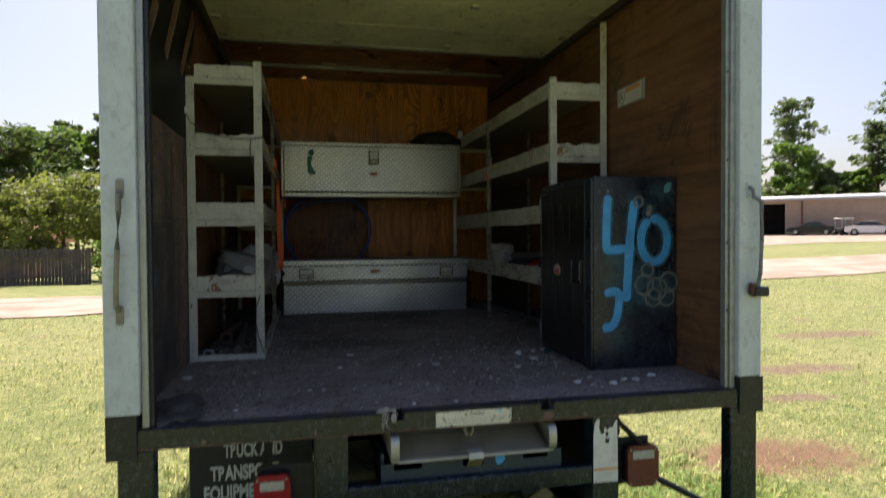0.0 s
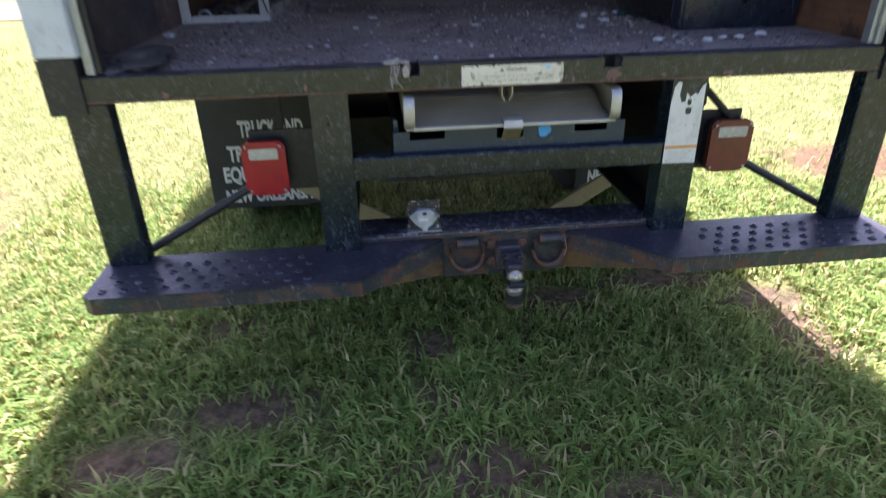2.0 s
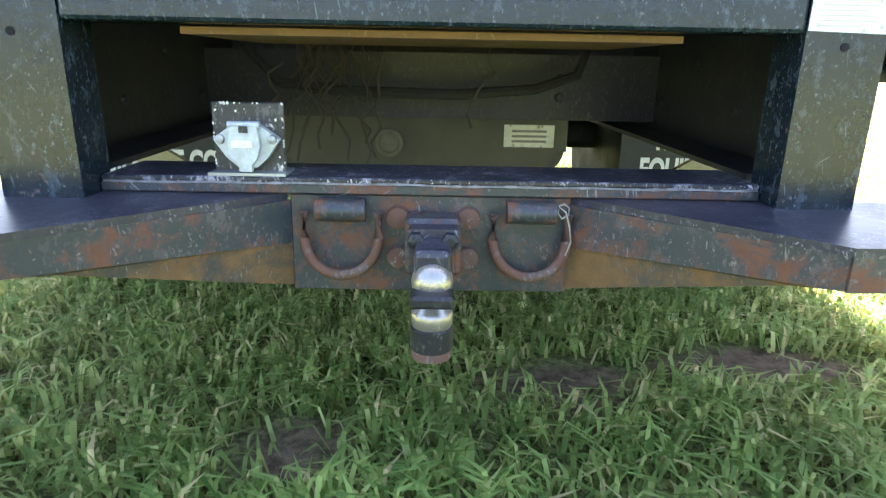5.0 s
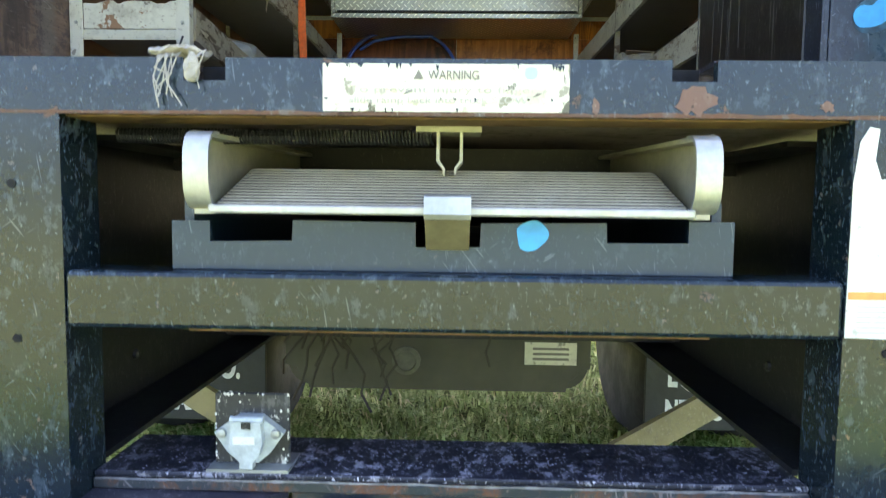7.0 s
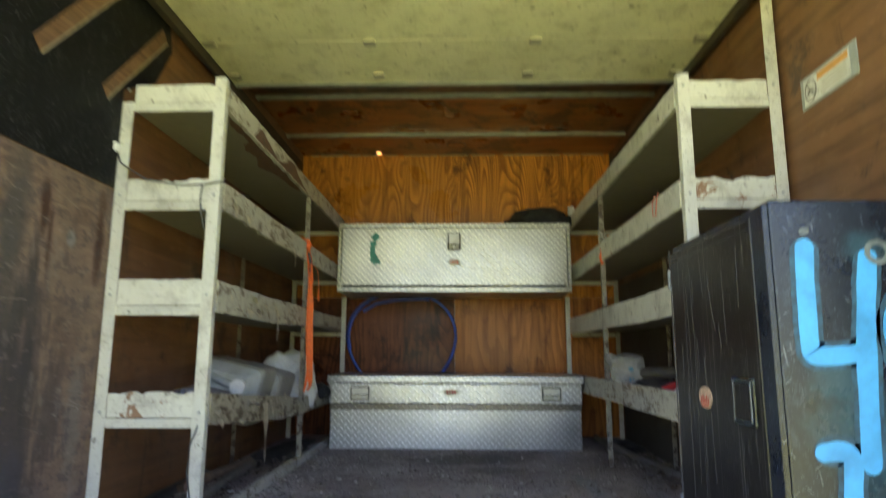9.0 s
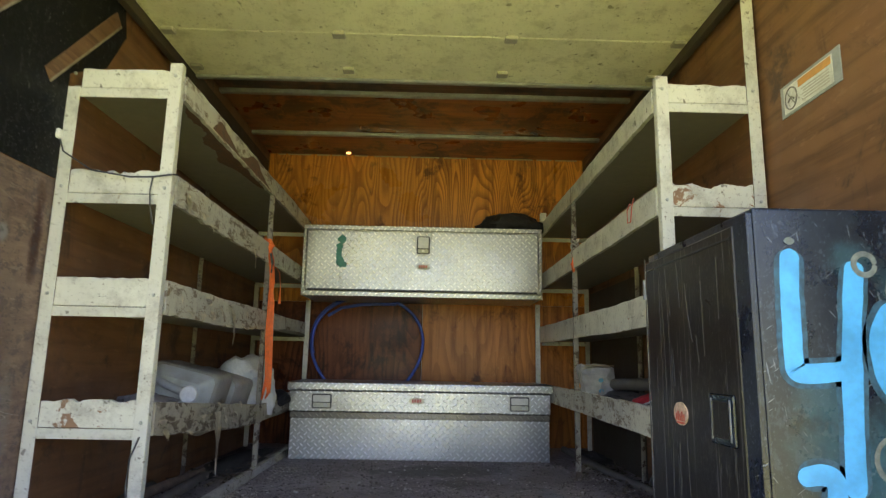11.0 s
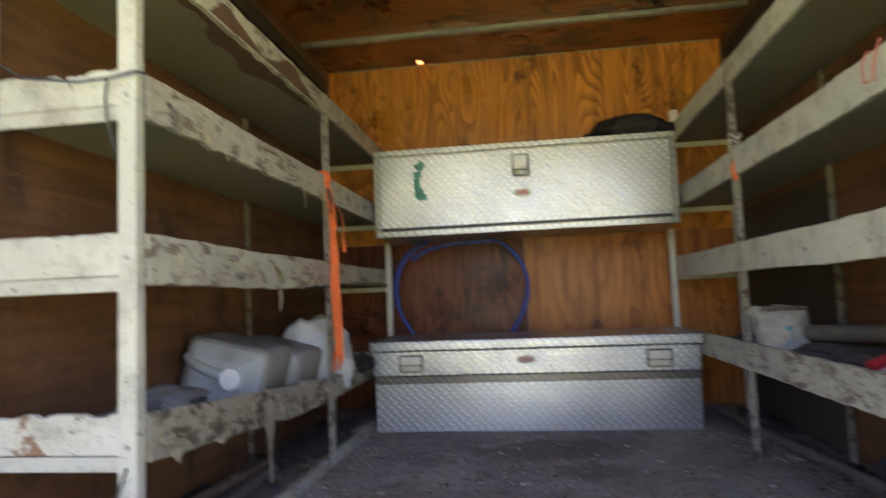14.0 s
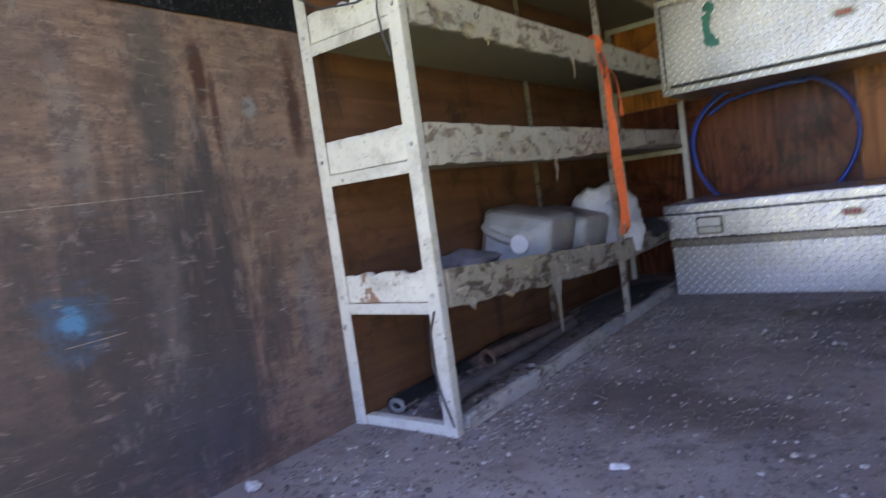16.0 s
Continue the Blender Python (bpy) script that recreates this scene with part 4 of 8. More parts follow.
# step bumper
bp = thing("step_bumper", (0, 0, 0.36), "rusty navy-black steel step bumper with dropped middle", "bumper")
for s in (-1, 1):
    out = [(s * 0.45, -0.185), (s * 1.17, -0.185), (s * 1.195, -0.165), (s * 1.195, 0.055), (s * 0.20, 0.055)]
    top = slab(bmesh.new(), out, "Z", 0.487, 0.497)
    t = part("step_top", top, M_step, bp, "dark studded step tread")
    face = bmesh.new()
    slab(face, [(s * 0.45, -0.185), (s * 1.17, -0.185), (s * 1.195, -0.165), (s * 1.188, -0.160), (s * 1.168, -0.178), (s * 0.45, -0.178)], "Z", 0.447, 0.4868)
    part("front_lip", face, M_rusty, bp)
    bm = bmesh.new()
    a, b = Vector((s * 0.452, -0.182, 0)), Vector((s * 0.195, 0.052, 0))
    v = [bm.verts.new(p) for p in ((a.x, a.y, 0.447), (a.x, a.y, 0.4868), (b.x, b.y, 0.4868), (b.x, b.y, 0.425),
                                   (a.x, a.y + 0.008, 0.447), (a.x, a.y + 0.008, 0.4868), (b.x, b.y + 0.008, 0.4868), (b.x, b.y + 0.008, 0.425))]
    for f in ((0, 1, 2, 3), (7, 6, 5, 4), (0, 4, 5, 1), (1, 5, 6, 2), (2, 6, 7, 3), (3, 7, 4, 0)):
        bm.faces.new([v[i] for i in f])
    part("slant_plate", bm, M_rusty, bp, "rust-streaked slanting plate")
    bm = bmesh.new()
    v = [bm.verts.new(p) for p in ((a.x, a.y + 0.004, 0.447), (b.x, b.y + 0.003, 0.425), (b.x, b.y + 0.010, 0.358), (a.x - s * 0.03, a.y + 0.05, 0.436),
                                   (a.x, a.y + 0.012, 0.447), (b.x, b.y + 0.011, 0.425), (b.x, b.y + 0.018, 0.358), (a.x - s * 0.03, a.y + 0.058, 0.436))]
    for f in ((0, 1, 2, 3), (7, 6, 5, 4), (0, 4, 5, 1), (1, 5, 6, 2), (2, 6, 7, 3), (3, 7, 4, 0)):
        bm.faces.new([v[i] for i in f])
    part("lower_plate", bm, M_rusty_low, bp, "ochre rusty lower bumper plate")
    # raised punched studs of the tread
    for r in range(4):
        for k in range(11):
            x = s * (0.60 + 0.055 * k + (0.0275 if r % 2 else 0))
            if abs(x) > 1.17:
                continue
            y = -0.150 + r * 0.045
            if abs(x) > 1.06 and y > -0.02:
                continue
            part("stud", lathe(bmesh.new(), [(0.012, 0.0), (0.010, 0.004), (0.006, 0.005), (0.0055, 0.001)], (x, y, 0.497), "Z", 10), M_step, t)
part("middle_plate", block(-0.195, 0.20, 0.052, 0.064, 0.355, 0.497, 0.002), M_rusty, bp, "rust-streaked hitch plate")
for x in (-0.122, 0.142):
    ring = thing("tow_ring", (x, 0.03, 0.39), "rusty steel D-shaped tow ring", "tow ring", "tow rings")
    bm = bmesh.new()
    pts = [(x - 0.052, 0.036, 0.475)] + [(x - 0.052 * math.cos(a), 0.036 - 0.01 * math.sin(a), 0.438 - 0.052 * math.sin(a)) for a in [math.pi * k / 12 for k in range(13)]] + [(x + 0.052, 0.036, 0.475)]
    tube(bm, pts, 0.0075, 10)
    part("ring", bm, M_rust, ring, smooth=True)
    part("clip", tube(bmesh.new(), [(x - 0.034, 0.036, 0.478), (x + 0.034, 0.036, 0.478)], 0.016, 14), M_rusty, ring, "steel ring clip", True)

wl_ = thing("wire_loop", (0.184, 0.02, 0.47), "thin pale twist of wire hooked on a tow ring", "wire")
part("twist", tube(bmesh.new(), [(0.176, 0.018, 0.492), (0.183, 0.014, 0.496), (0.190, 0.016, 0.490), (0.190, 0.018, 0.480), (0.182, 0.020, 0.474), (0.176, 0.020, 0.482), (0.177, 0.018, 0.491), (0.186, 0.016, 0.484), (0.193, 0.018, 0.462), (0.197, 0.022, 0.440), (0.191, 0.024, 0.420)], 0.0012, 5), plain("pale_wire", (0.42, 0.40, 0.36), 0.5, 0.3), wl_, smooth=True)
# hitch with ball
ht = thing("trailer_hitch", (0.006, -0.08, 0.35), "rusty trailer hitch with a worn chrome tow ball", "trailer hitch")
part("receiver", block(-0.032, 0.044, 0.0, 0.052, 0.395, 0.475, 0.006), M_rusty, ht)
part("shank", block(-0.017, 0.029, -0.094, 0.0, 0.4145, 0.460, 0.009, 3), M_step, ht)
part("shank_cap", slab(bmesh.new(), rounded(-0.027, 0.039, 0.446, 0.472, 0.006), "Y", -0.040, -0.012), M_step, ht)
for sx_, z in ((-1, 0.466), (1, 0.466), (-1, 0.408), (1, 0.408)):
    part("bolt", lathe(bmesh.new(), [(0.017, 0.0), (0.015, -0.012), (0.006, -0.014)], (0.006 + sx_ * 0.050, 0.052, z), "Y", 14), M_rust, ht, "rusty round bolt head", True)
part("ball_mount", block(-0.020, 0.032, -0.13, -0.03, 0.398, 0.414, 0.004), M_black_plain, ht)
ballp = [(0.0, 0.052), (0.010, 0.050), (0.018, 0.045), (0.0245, 0.035), (0.026, 0.025), (0.0245, 0.014), (0.019, 0.005), (0.016, 0.0)]
part("tow_ball", lathe(bmesh.new(), ballp[::-1], (0.006, -0.085, 0.393), "Z", 28), M_chrome, ht, "worn chrome tow ball", True)
low = [(0.016, 0.0), (0.0175, -0.006), (0.024, -0.011), (0.0262, -0.016), (0.0262, -0.028), (0.0245, -0.032)]
part("ball_collar", lathe(bmesh.new(), low[::-1], (0.006, -0.085, 0.393), "Z", 28), M_chrome, ht, "tarnished chrome ball collar", True)
low = [(0.0245, -0.032), (0.0268, -0.034), (0.0268, -0.062), (0.025, -0.0635)]
part("ball_nut", lathe(bmesh.new(), low[::-1], (0.006, -0.085, 0.393), "Z", 28), M_black_plain, ht, "scuffed dark ball shank", True)
low = [(0.025, -0.0635), (0.0262, -0.066), (0.0255, -0.074), (0.018, -0.078), (0.004, -0.079)]
part("ball_foot", lathe(bmesh.new(), low[::-1], (0.006, -0.085, 0.393), "Z", 28), M_rust, ht, "rusty lower rim", True)
for sx_ in (-1, 1):
    part("shank_nut", lathe(bmesh.new(), [(0.011, 0.0), (0.011, -0.012), (0.006, -0.014)], (0.006 + sx_ * 0.022, -0.040, 0.459), "Y", 6), M_black_plain, ht)
# trailer socket on its plate
sk = thing("trailer_socket", (-0.2525, 0.072, 0.520), "dirty white trailer plug socket on a chipped black plate", "trailer socket")
part("plate", block(-0.302, -0.203, 0.072, 0.078, 0.5205, 0.619, 0.002), worn_paint("chipped_socket_plate", (0.02, 0.021, 0.022), (0.80, 0.79, 0.68), 0.42, 40, 0.5), sk)
part("foot", block(-0.306, -0.199, 0.05, 0.11, 0.5205, 0.5245), M_galv, sk)
body_o = [(-0.298, 0.570), (-0.268, 0.592), (-0.237, 0.592), (-0.207, 0.570), (-0.224, 0.545), (-0.240, 0.531), (-0.265, 0.531), (-0.281, 0.545)]
bm = slab(bmesh.new(), body_o, "Y", 0.058, 0.0718)
M_cast = plain("cast_zinc", (0.50, 0.55, 0.55), 0.5, 0.2, 0.2, 40, 0.3)
part("flange", bm, M_cast, sk, "cast metal socket flange")
part("lid", slab(bmesh.new(), [(-0.271, 0.588), (-0.234, 0.588), (-0.231, 0.562), (-0.236, 0.545), (-0.244, 0.536), (-0.244, 0.527), (-0.261, 0.527), (-0.261, 0.536), (-0.269, 0.545), (-0.274, 0.562)], "Y", 0.046, 0.0578), M_cast, sk)
rnd = random.Random(15)
for k in range(34):
    e_ = k % 4
    x = rnd.uniform(-0.300, -0.205) if e_ < 2 else rnd.choice((-0.3005, -0.2045))
    z = rnd.uniform(0.530, 0.617) if e_ != 1 else 0.6175
    if -0.292 < x < -0.212 and 0.535 < z < 0.592:
        continue
    q = rnd.uniform(0.0006, 0.0022)
    out = [(x + q * rnd.uniform(0.5, 1.2) * math.cos(a), z + q * rnd.uniform(0.5, 1.6) * math.sin(a)) for a in [2 * math.pi * i / 8 for i in range(8)]]
    part("paint_chip", slab(bmesh.new(), out, "Y", 0.0712, 0.0725), M_label, sk, "pale paint chip")
part("plate_mark", block(-0.269, -0.241, 0.0448, 0.0458, 0.560, 0.570), M_label, sk)
part("hinge_slot", block(-0.258, -0.246, 0.0445, 0.0457, 0.580, 0.589), M_black_plain, sk)
part("hinge", tube(bmesh.new(), [(-0.274, 0.052, 0.590), (-0.231, 0.052, 0.590)], 0.005, 8), M_cast, sk)
for x in (-0.288, -0.217):
    part("screw", lathe(bmesh.new(), [(0.007, 0.0), (0.006, -0.004), (0.002, -0.005)], (x, 0.058, 0.570), "Y", 10), M_galv, sk)

# slide-out loading ramp in its tray
tr = thing("ramp_tray", (0.005, 0.05, 0.786), "grey-blue notched steel ramp tray with a blue paint blot", "ramp tray")
prof = [(-0.335, 0.787), (0.346, 0.787), (0.346, 0.852), (0.292, 0.852), (0.292, 0.826), (0.195, 0.825), (0.194, 0.849), (0.043, 0.847), (0.042, 0.818), (-0.036, 0.817), (-0.036, 0.847), (-0.186, 0.848), (-0.187, 0.823), (-0.288, 0.821), (-0.288, 0.846), (-0.335, 0.846)]
part("front_plate", slab(bmesh.new(), prof, "Y", 0.030, 0.038), M_tray, tr)
for x in (-0.326, 0.336):
    part("side_plate", block(x - 0.006, x + 0.006, 0.06, 1.4, 0.787, 0.875), M_tray, tr)
part("floor_plate", block(-0.31, 0.322, 0.038, 1.4, 0.787, 0.793), M_black_plain, tr)
# Added plate at the far end: stops bright ground leaking through the tray.
part("back_plate", block(-0.33, 0.34, 1.39, 1.40, 0.794, 0.962), M_black_plain, tr)
blot = [(0.104 + 0.019 * (1 + 0.12 * math.sin(3 * a + 1)) * math.cos(a), 0.833 + 0.0185 * (1 + 0.1 * math.sin(2 * a)) * math.sin(a)) for a in [2 * math.pi * k / 28 for k in range(28)]]
part("paint_blot", slab(bmesh.new(), blot, "Y", 0.0285, 0.0299), M_blue_spray, tr, "round blue paint blot")

rp = thing("loading_ramp", (0.005, 0.05, 0.85), "ribbed aluminium slide-out loading ramp, stowed", "loading ramp")
bm = bmesh.new()
slab(bm, [(0.01, 0.857), (0.145, 0.906), (1.35, 0.915), (1.35, 0.922), (0.140, 0.914), (0.01, 0.866)], "X", -0.274, 0.284)
part("deck", bm, M_deck_shaded, rp)
part("front_edge", block(-0.278, 0.288, -0.002, 0.0095, 0.856, 0.8665, 0.002), M_alloy, rp, "bright front edge")
for k in range(34):
    y = 0.014 + k * 0.0103
    z = 0.866 + 0.369 * (y - 0.01) if y < 0.14 else 0.914 + 0.0066 * (y - 0.14)
    part("tread_rib", block(-0.272, 0.282, y, y + 0.0046, z - 0.001, z + 0.0022, 0.0006), M_rib, rp)
for s, x0, x1 in ((-1, -0.302, -0.274), (1, 0.284, 0.312)):
    oy = [(0.0, 0.875), (0.006, 0.866), (0.02, 0.862), (1.35, 0.91), (1.35, 0.98), (0.02, 0.955), (0.006, 0.951), (0.0, 0.942)]
    e = (x0, x0 + 0.004) if s < 0 else (x1 - 0.004, x1)
    bm = slab(bmesh.new(), oy, "X", *e)
    for za, zb in ((0.855, 0.861), (0.945, 0.951)):
        slab(bm, [(0.01, za), (1.35, za + 0.04), (1.35, zb + 0.04), (0.01, zb)], "X", x0 + 0.004 if s < 0 else x0, x1 if s < 0 else x1 - 0.004)
    part("side_rail", bm, M_alloy_dull, rp)
    bm, rows = bmesh.new(), []
    for k in range(17):
        a = math.pi * (0.5 - k / 16)
        c_, s_ = math.cos(a), math.sin(a)
        q = 1.0 / (abs(c_) ** 3 + abs(s_) ** 3) ** (1 / 3)
        y, z = 0.026 - 0.036 * c_ * q, 0.907 + 0.0465 * s_ * q
        y2, z2 = 0.026 - 0.032 * c_ * q, 0.907 + 0.0425 * s_ * q
        rows.append([bm.verts.new(p) for p in ((x0 - 0.001, y, z), (x1 + 0.001, y, z), (x1 + 0.001, y2, z2), (x0 - 0.001, y2, z2))])
    strip(bm, rows)
    part("end_cap", bm, M_alloy, rp, "pale rounded hollow rail end", True)
lt = bmesh.new()
slab(lt, [(-0.011, 0.878), (0.02, 0.881), (0.02, 0.876), (-0.006, 0.872), (-0.007, 0.853), (-0.013, 0.852), (-0.016, 0.858)], "X", -0.024, 0.030)
la_ = part("latch", lt, M_alloy, rp, "bright hooked ramp latch")
# The tongue's dull yellow paints the shade and reflection on its down-facing side.
lt = slab(bmesh.new(), [(-0.013, 0.8515), (-0.009, 0.8515), (0.028, 0.820), (0.028, 0.815), (0.024, 0.815)], "X", -0.023, 0.029)
part("latch_tongue", lt, M_latch_shaded, la_, "latch tongue with shade and yellow reflection in its colour")
# spring bracket that hangs from the sill above the ramp
br = thing("ramp_bracket", (0.003, 0.1, 0.97), "folded metal bracket under the sill", "bracket")
bm = block(-0.040, 0.044, 0.08, 0.14, 0.962, 0.969)
for s in (-1, 1):
    slab(bm, [(0.003 + s * 0.013, 0.962), (0.003 + s * 0.013, 0.926), (0.003 + s * 0.006, 0.916), (0.003 + s * 0.006, 0.908), (0.003 + s * 0.009, 0.908), (0.003 + s * 0.009, 0.915), (0.003 + s * 0.017, 0.925), (0.003 + s * 0.017, 0.962)], "Y", 0.085, 0.135)
part("strap", bm, M_alloy_dull, br)

# warning label on the sill
wl = thing("warning_label", (0, 0, 0.976), "scuffed cream warning label on the sill", "label")
part("sheet", block(-0.142, 0.140, -0.0016, -0.0004, 0.975, 1.029), M_label_cream, wl)
part("heading", letters("WARNING", 0.0150, pose(-0.021, -0.0022, 1.0115, 90, 0, 0) @ Matrix.Diagonal((0.80, 1, 1, 1))), M_ink, wl, "worn heading")
bm = slab(bmesh.new(), [(-0.038, 1.0115), (-0.026, 1.0115), (-0.032, 1.0225)], "Y", -0.0024, -0.0017)
part("triangle_mark", bm, M_ink, wl)
random.seed(5)
for text, z in (("To prevent injury to fingers", 0.9965), ("slide ramp back into truck SLOWLY", 0.9845)):
    bm = letters(text, 0.0115, Matrix.Identity(4))
    k = 0.222 / max(v.co.x for v in bm.verts)
    bmesh.ops.transform(bm, matrix=pose(-0.112, -0.0022, z, 90, 0, 0) @ Matrix.Diagonal((k, 1, 1, 1)), verts=bm.verts)
    part("line_of_print", bm, M_ink_pale, wl)
for k in range(26):
    x, z = random.uniform(-0.139, 0.137), random.choice((1.0285, 1.0265, 1.028, 0.978, 1.0285, 0.990))
    w, h = random.uniform(0.0008, 0.003), random.uniform(0.002, 0.006)
    part("torn_fleck", slab(bmesh.new(), [(x - w, z + h * 0.2), (x, z - h), (x + w * 0.6, z - h * 0.3), (x + w, z + h * 0.15)], "Y", -0.0026, -0.0017), M_black, wl)
for x, z in ((-0.044, 0.996), (0.071, 1.000), (0.104, 0.994)):
    part("torn_fleck", slab(bmesh.new(), [(x - 0.006, z - 0.002), (x + 0.001, z), (x + 0.006, z + 0.0035), (x, z + 0.003)], "Y", -0.0026, -0.0017), M_ink, wl)
part("paint_fleck", slab(bmesh.new(), rounded(0.089, 0.103, 1.012, 1.026, 0.005), "Y", -0.0026, -0.0017), plain("pale_blue_fleck", (0.45, 0.68, 0.78), 0.5), wl)

# torn label on the right post
pl = thing("post_label", (0.51, 0, 0.72), "torn white instruction label on a black post", "label")
torn = [(0.463, 0.7215), (0.5635, 0.719), (0.562, 0.83), (0.560, 0.955), (0.551, 0.948), (0.541, 0.925), (0.532, 0.928), (0.519, 0.917), (0.508, 0.93), (0.506, 0.905), (0.494, 0.903), (0.486, 0.925), (0.489, 0.96), (0.478, 0.962), (0.468, 0.945), (0.463, 0.90)]
part("sheet", slab(bmesh.new(), torn, "Y", -0.0016, -0.0004), M_label, pl)
part("hazard_strip", block(0.464, 0.5625, -0.0024, -0.0017, 0.766, 0.775), M_orange_ink, pl)
for k in range(6):
    part("line_of_print", block(0.475, 0.475 + random.uniform(0.05, 0.08), -0.0022, -0.0017, 0.757 - k * 0.006, 0.7585 - k * 0.006), M_ink_pale, pl)
part("tear", slab(bmesh.new(), rounded(0.510, 0.527, 0.868, 0.888, 0.006), "Y", -0.0022, -0.0017), M_black, pl)
part("tear", slab(bmesh.new(), rounded(0.512, 0.524, 0.894, 0.912, 0.005), "Y", -0.0022, -0.0017), M_black, pl)

# tail lights on brackets
for s, lens, word in ((-1, M_red, "bright red"), (1, M_red_faded, "faded red")):
    cx, Y0, hw = (-0.709, 0.122, 0.062) if s < 0 else (0.700, 0.102, 0.067)
    tl = thing("tail_light", (cx, Y0, 0.66), word + " plastic truck tail light on a black bracket", "tail light", "tail lights")
    part("bracket", block(min(s * 0.565, s * 0.752), max(s * 0.565, s * 0.752), Y0 + 0.002, Y0 + 0.012, 0.66, 0.848, 0.002), M_black_plain, tl)
    part("housing", slab(bmesh.new(), rounded(cx - hw + 0.002, cx + hw - 0.002, 0.668, 0.824, 0.024), "Y", Y0 - 0.03, Y0 + 0.002), M_rubber, tl)
    bm = slab(bmesh.new(), rounded(cx - hw, cx + hw, 0.665, 0.827, 0.024), "Y", Y0 - 0.052, Y0 - 0.03)
    bmesh.ops.bevel(bm, geom=[e for e in bm.edges if all(abs(v.co.y - Y0 + 0.052) < 1e-5 for v in e.verts)], offset=0.006, segments=2, affect="EDGES")
    le = part("lens", bm, lens, tl, word + " lens", True)
    part("reverse_window", slab(bmesh.new(), rounded(cx - hw + 0.021, cx + hw - 0.021, 0.776, 0.808, 0.005), "Y", Y0 - 0.055, Y0 - 0.051), M_clear, le, "clear reversing lens")
    for a in (-1, 1):
        for b in (0.679, 0.814):
            part("screw", lathe(bmesh.new(), [(0.0045, 0), (0.003, -0.003)], (cx + a * (hw - 0.013), Y0 - 0.052, b), "Y", 10), M_galv, le)
    bm = tube(bmesh.new(), [(s * 0.74, 0.085, 0.70), (s * 1.085, 0.07, 0.510)], 0.013, 10)
    st = thing("brace", (s * 1.06, 0.07, 0.50), "black steel brace rod below a tail light", "brace", "bumper braces")
    part("rod", bm, M_black_plain, st)
tube_pts = [(0.585, 0.07, 0.965), (0.605, 0.075, 0.92), (0.65, 0.085, 0.88), (0.71, 0.09, 0.825)]
cb = thing("cable", (0.6, 0.08, 0.83), "black wiring conduit from the frame to a tail light", "cable")
part("conduit", tube(bmesh.new(), tube_pts, 0.011, 10), M_rubber, cb, smooth=True)
part("conduit", tube(bmesh.new(), [(0.603, 0.075, 0.925), (0.605, 0.08, 0.88), (0.585, 0.09, 0.83)], 0.010, 10), M_rubber, cb, smooth=True)

# mud flaps with lettering, wheels
for s in (-1, 1):
    x0, wide = (-1.165, 0.60) if s < 0 else (0.58, 0.58)
    mf = thing("mud_flap", (x0 + wide / 2, 1.12, 0.20), "black rubber mud flap with white block lettering", "mud flap", "mud flaps")
    part("flap", block(x0, x0 + wide, 1.12, 1.13, 0.20, 0.93, 0.003), M_flap, mf)
    for text, dx, z, w in (("TRUCK AND", 0.165, 0.548, 0.285), ("TRANSPORT", 0.100, 0.434, 0.33), ("EQUIPMENT CO.", 0.065, 0.335, 0.455), ("NEW ORLEANS, LA.", 0.060, 0.235, 0.46)):
        bm = letters(text, 0.105 if z > 0.25 else 0.085, Matrix.Identity(4), 0.004)
        k = w / max(v.co.x for v in bm.verts)
        bmesh.ops.transform(bm, matrix=pose(x0 + dx, 1.1188, z, 90, 0, 0) @ Matrix.Diagonal((k, 0.94, 1, 1)), verts=bm.verts)
        part("lettering", bm, M_letter, mf, "white block letters")
    for i, xx in enumerate((-1.12, -0.84) if s < 0 else (0.62, 0.90)):
        wh = thing("wheel", (xx + 0.11, 1.62, 0.02), "black truck tyre on a steel rim", "wheel", "rear wheels")
        prof = [(0.22, -0.11), (0.36, -0.115), (0.40, -0.09), (0.41, 0.0), (0.40, 0.09), (0.36, 0.115), (0.22, 0.11)]
        part("tyre", lathe(bmesh.new(), prof, (xx + 0.11, 1.62, 0.43), "X", 32), M_rubber, wh, smooth=True)
        part("rim", lathe(bmesh.new(), [(0.05, -0.06), (0.215, -0.10), (0.215, 0.10), (0.05, 0.06)], (xx + 0.11, 1.62, 0.43), "X", 24), M_galv, wh, smooth=True)
part("axle", tube(bmesh.new(), [(-1.0, 1.62, 0.43), (1.0, 1.62, 0.43)], 0.06, 12), M_black_plain, tf)

tk = thing("fuel_tank", (-0.035, 0.95, 0.40), "dusty olive fuel tank slung under the frame", "fuel tank")
bm = slab(bmesh.new(), rounded(-0.42, 0.35, 0.40, 0.60, 0.06, 6), "Y", 0.82, 1.4)
bmesh.ops.bevel(bm, geom=[e for e in bm.edges if all(abs(v.co.y - 0.82) < 1e-5 for v in e.verts)], offset=0.03, segments=3, affect="EDGES")
part("tank", bm, plain("dusty_tank", (0.075, 0.072, 0.052), 0.7, 0, 0.3, 6, 0.3), tk, smooth=True)
part("sender_cap", lathe(bmesh.new(), [(0.036, 0.0), (0.036, -0.012), (0.026, -0.014), (0.024, -0.008), (0.010, -0.010)], (-0.112, 0.82, 0.476), "Y", 20), plain("dusty_sender", (0.13, 0.125, 0.10), 0.7, 0, 0.3, 30, 0.3), tk, smooth=True)
lb = part("label", block(0.185, 0.315, 0.8165, 0.8185, 0.470, 0.527), M_label_cream, tk, "yellowed label")
for k in range(3):
    part("line_of_print", block(0.205, 0.295, 0.8152, 0.816, 0.482 + k * 0.013, 0.488 + k * 0.013), M_ink, lb)
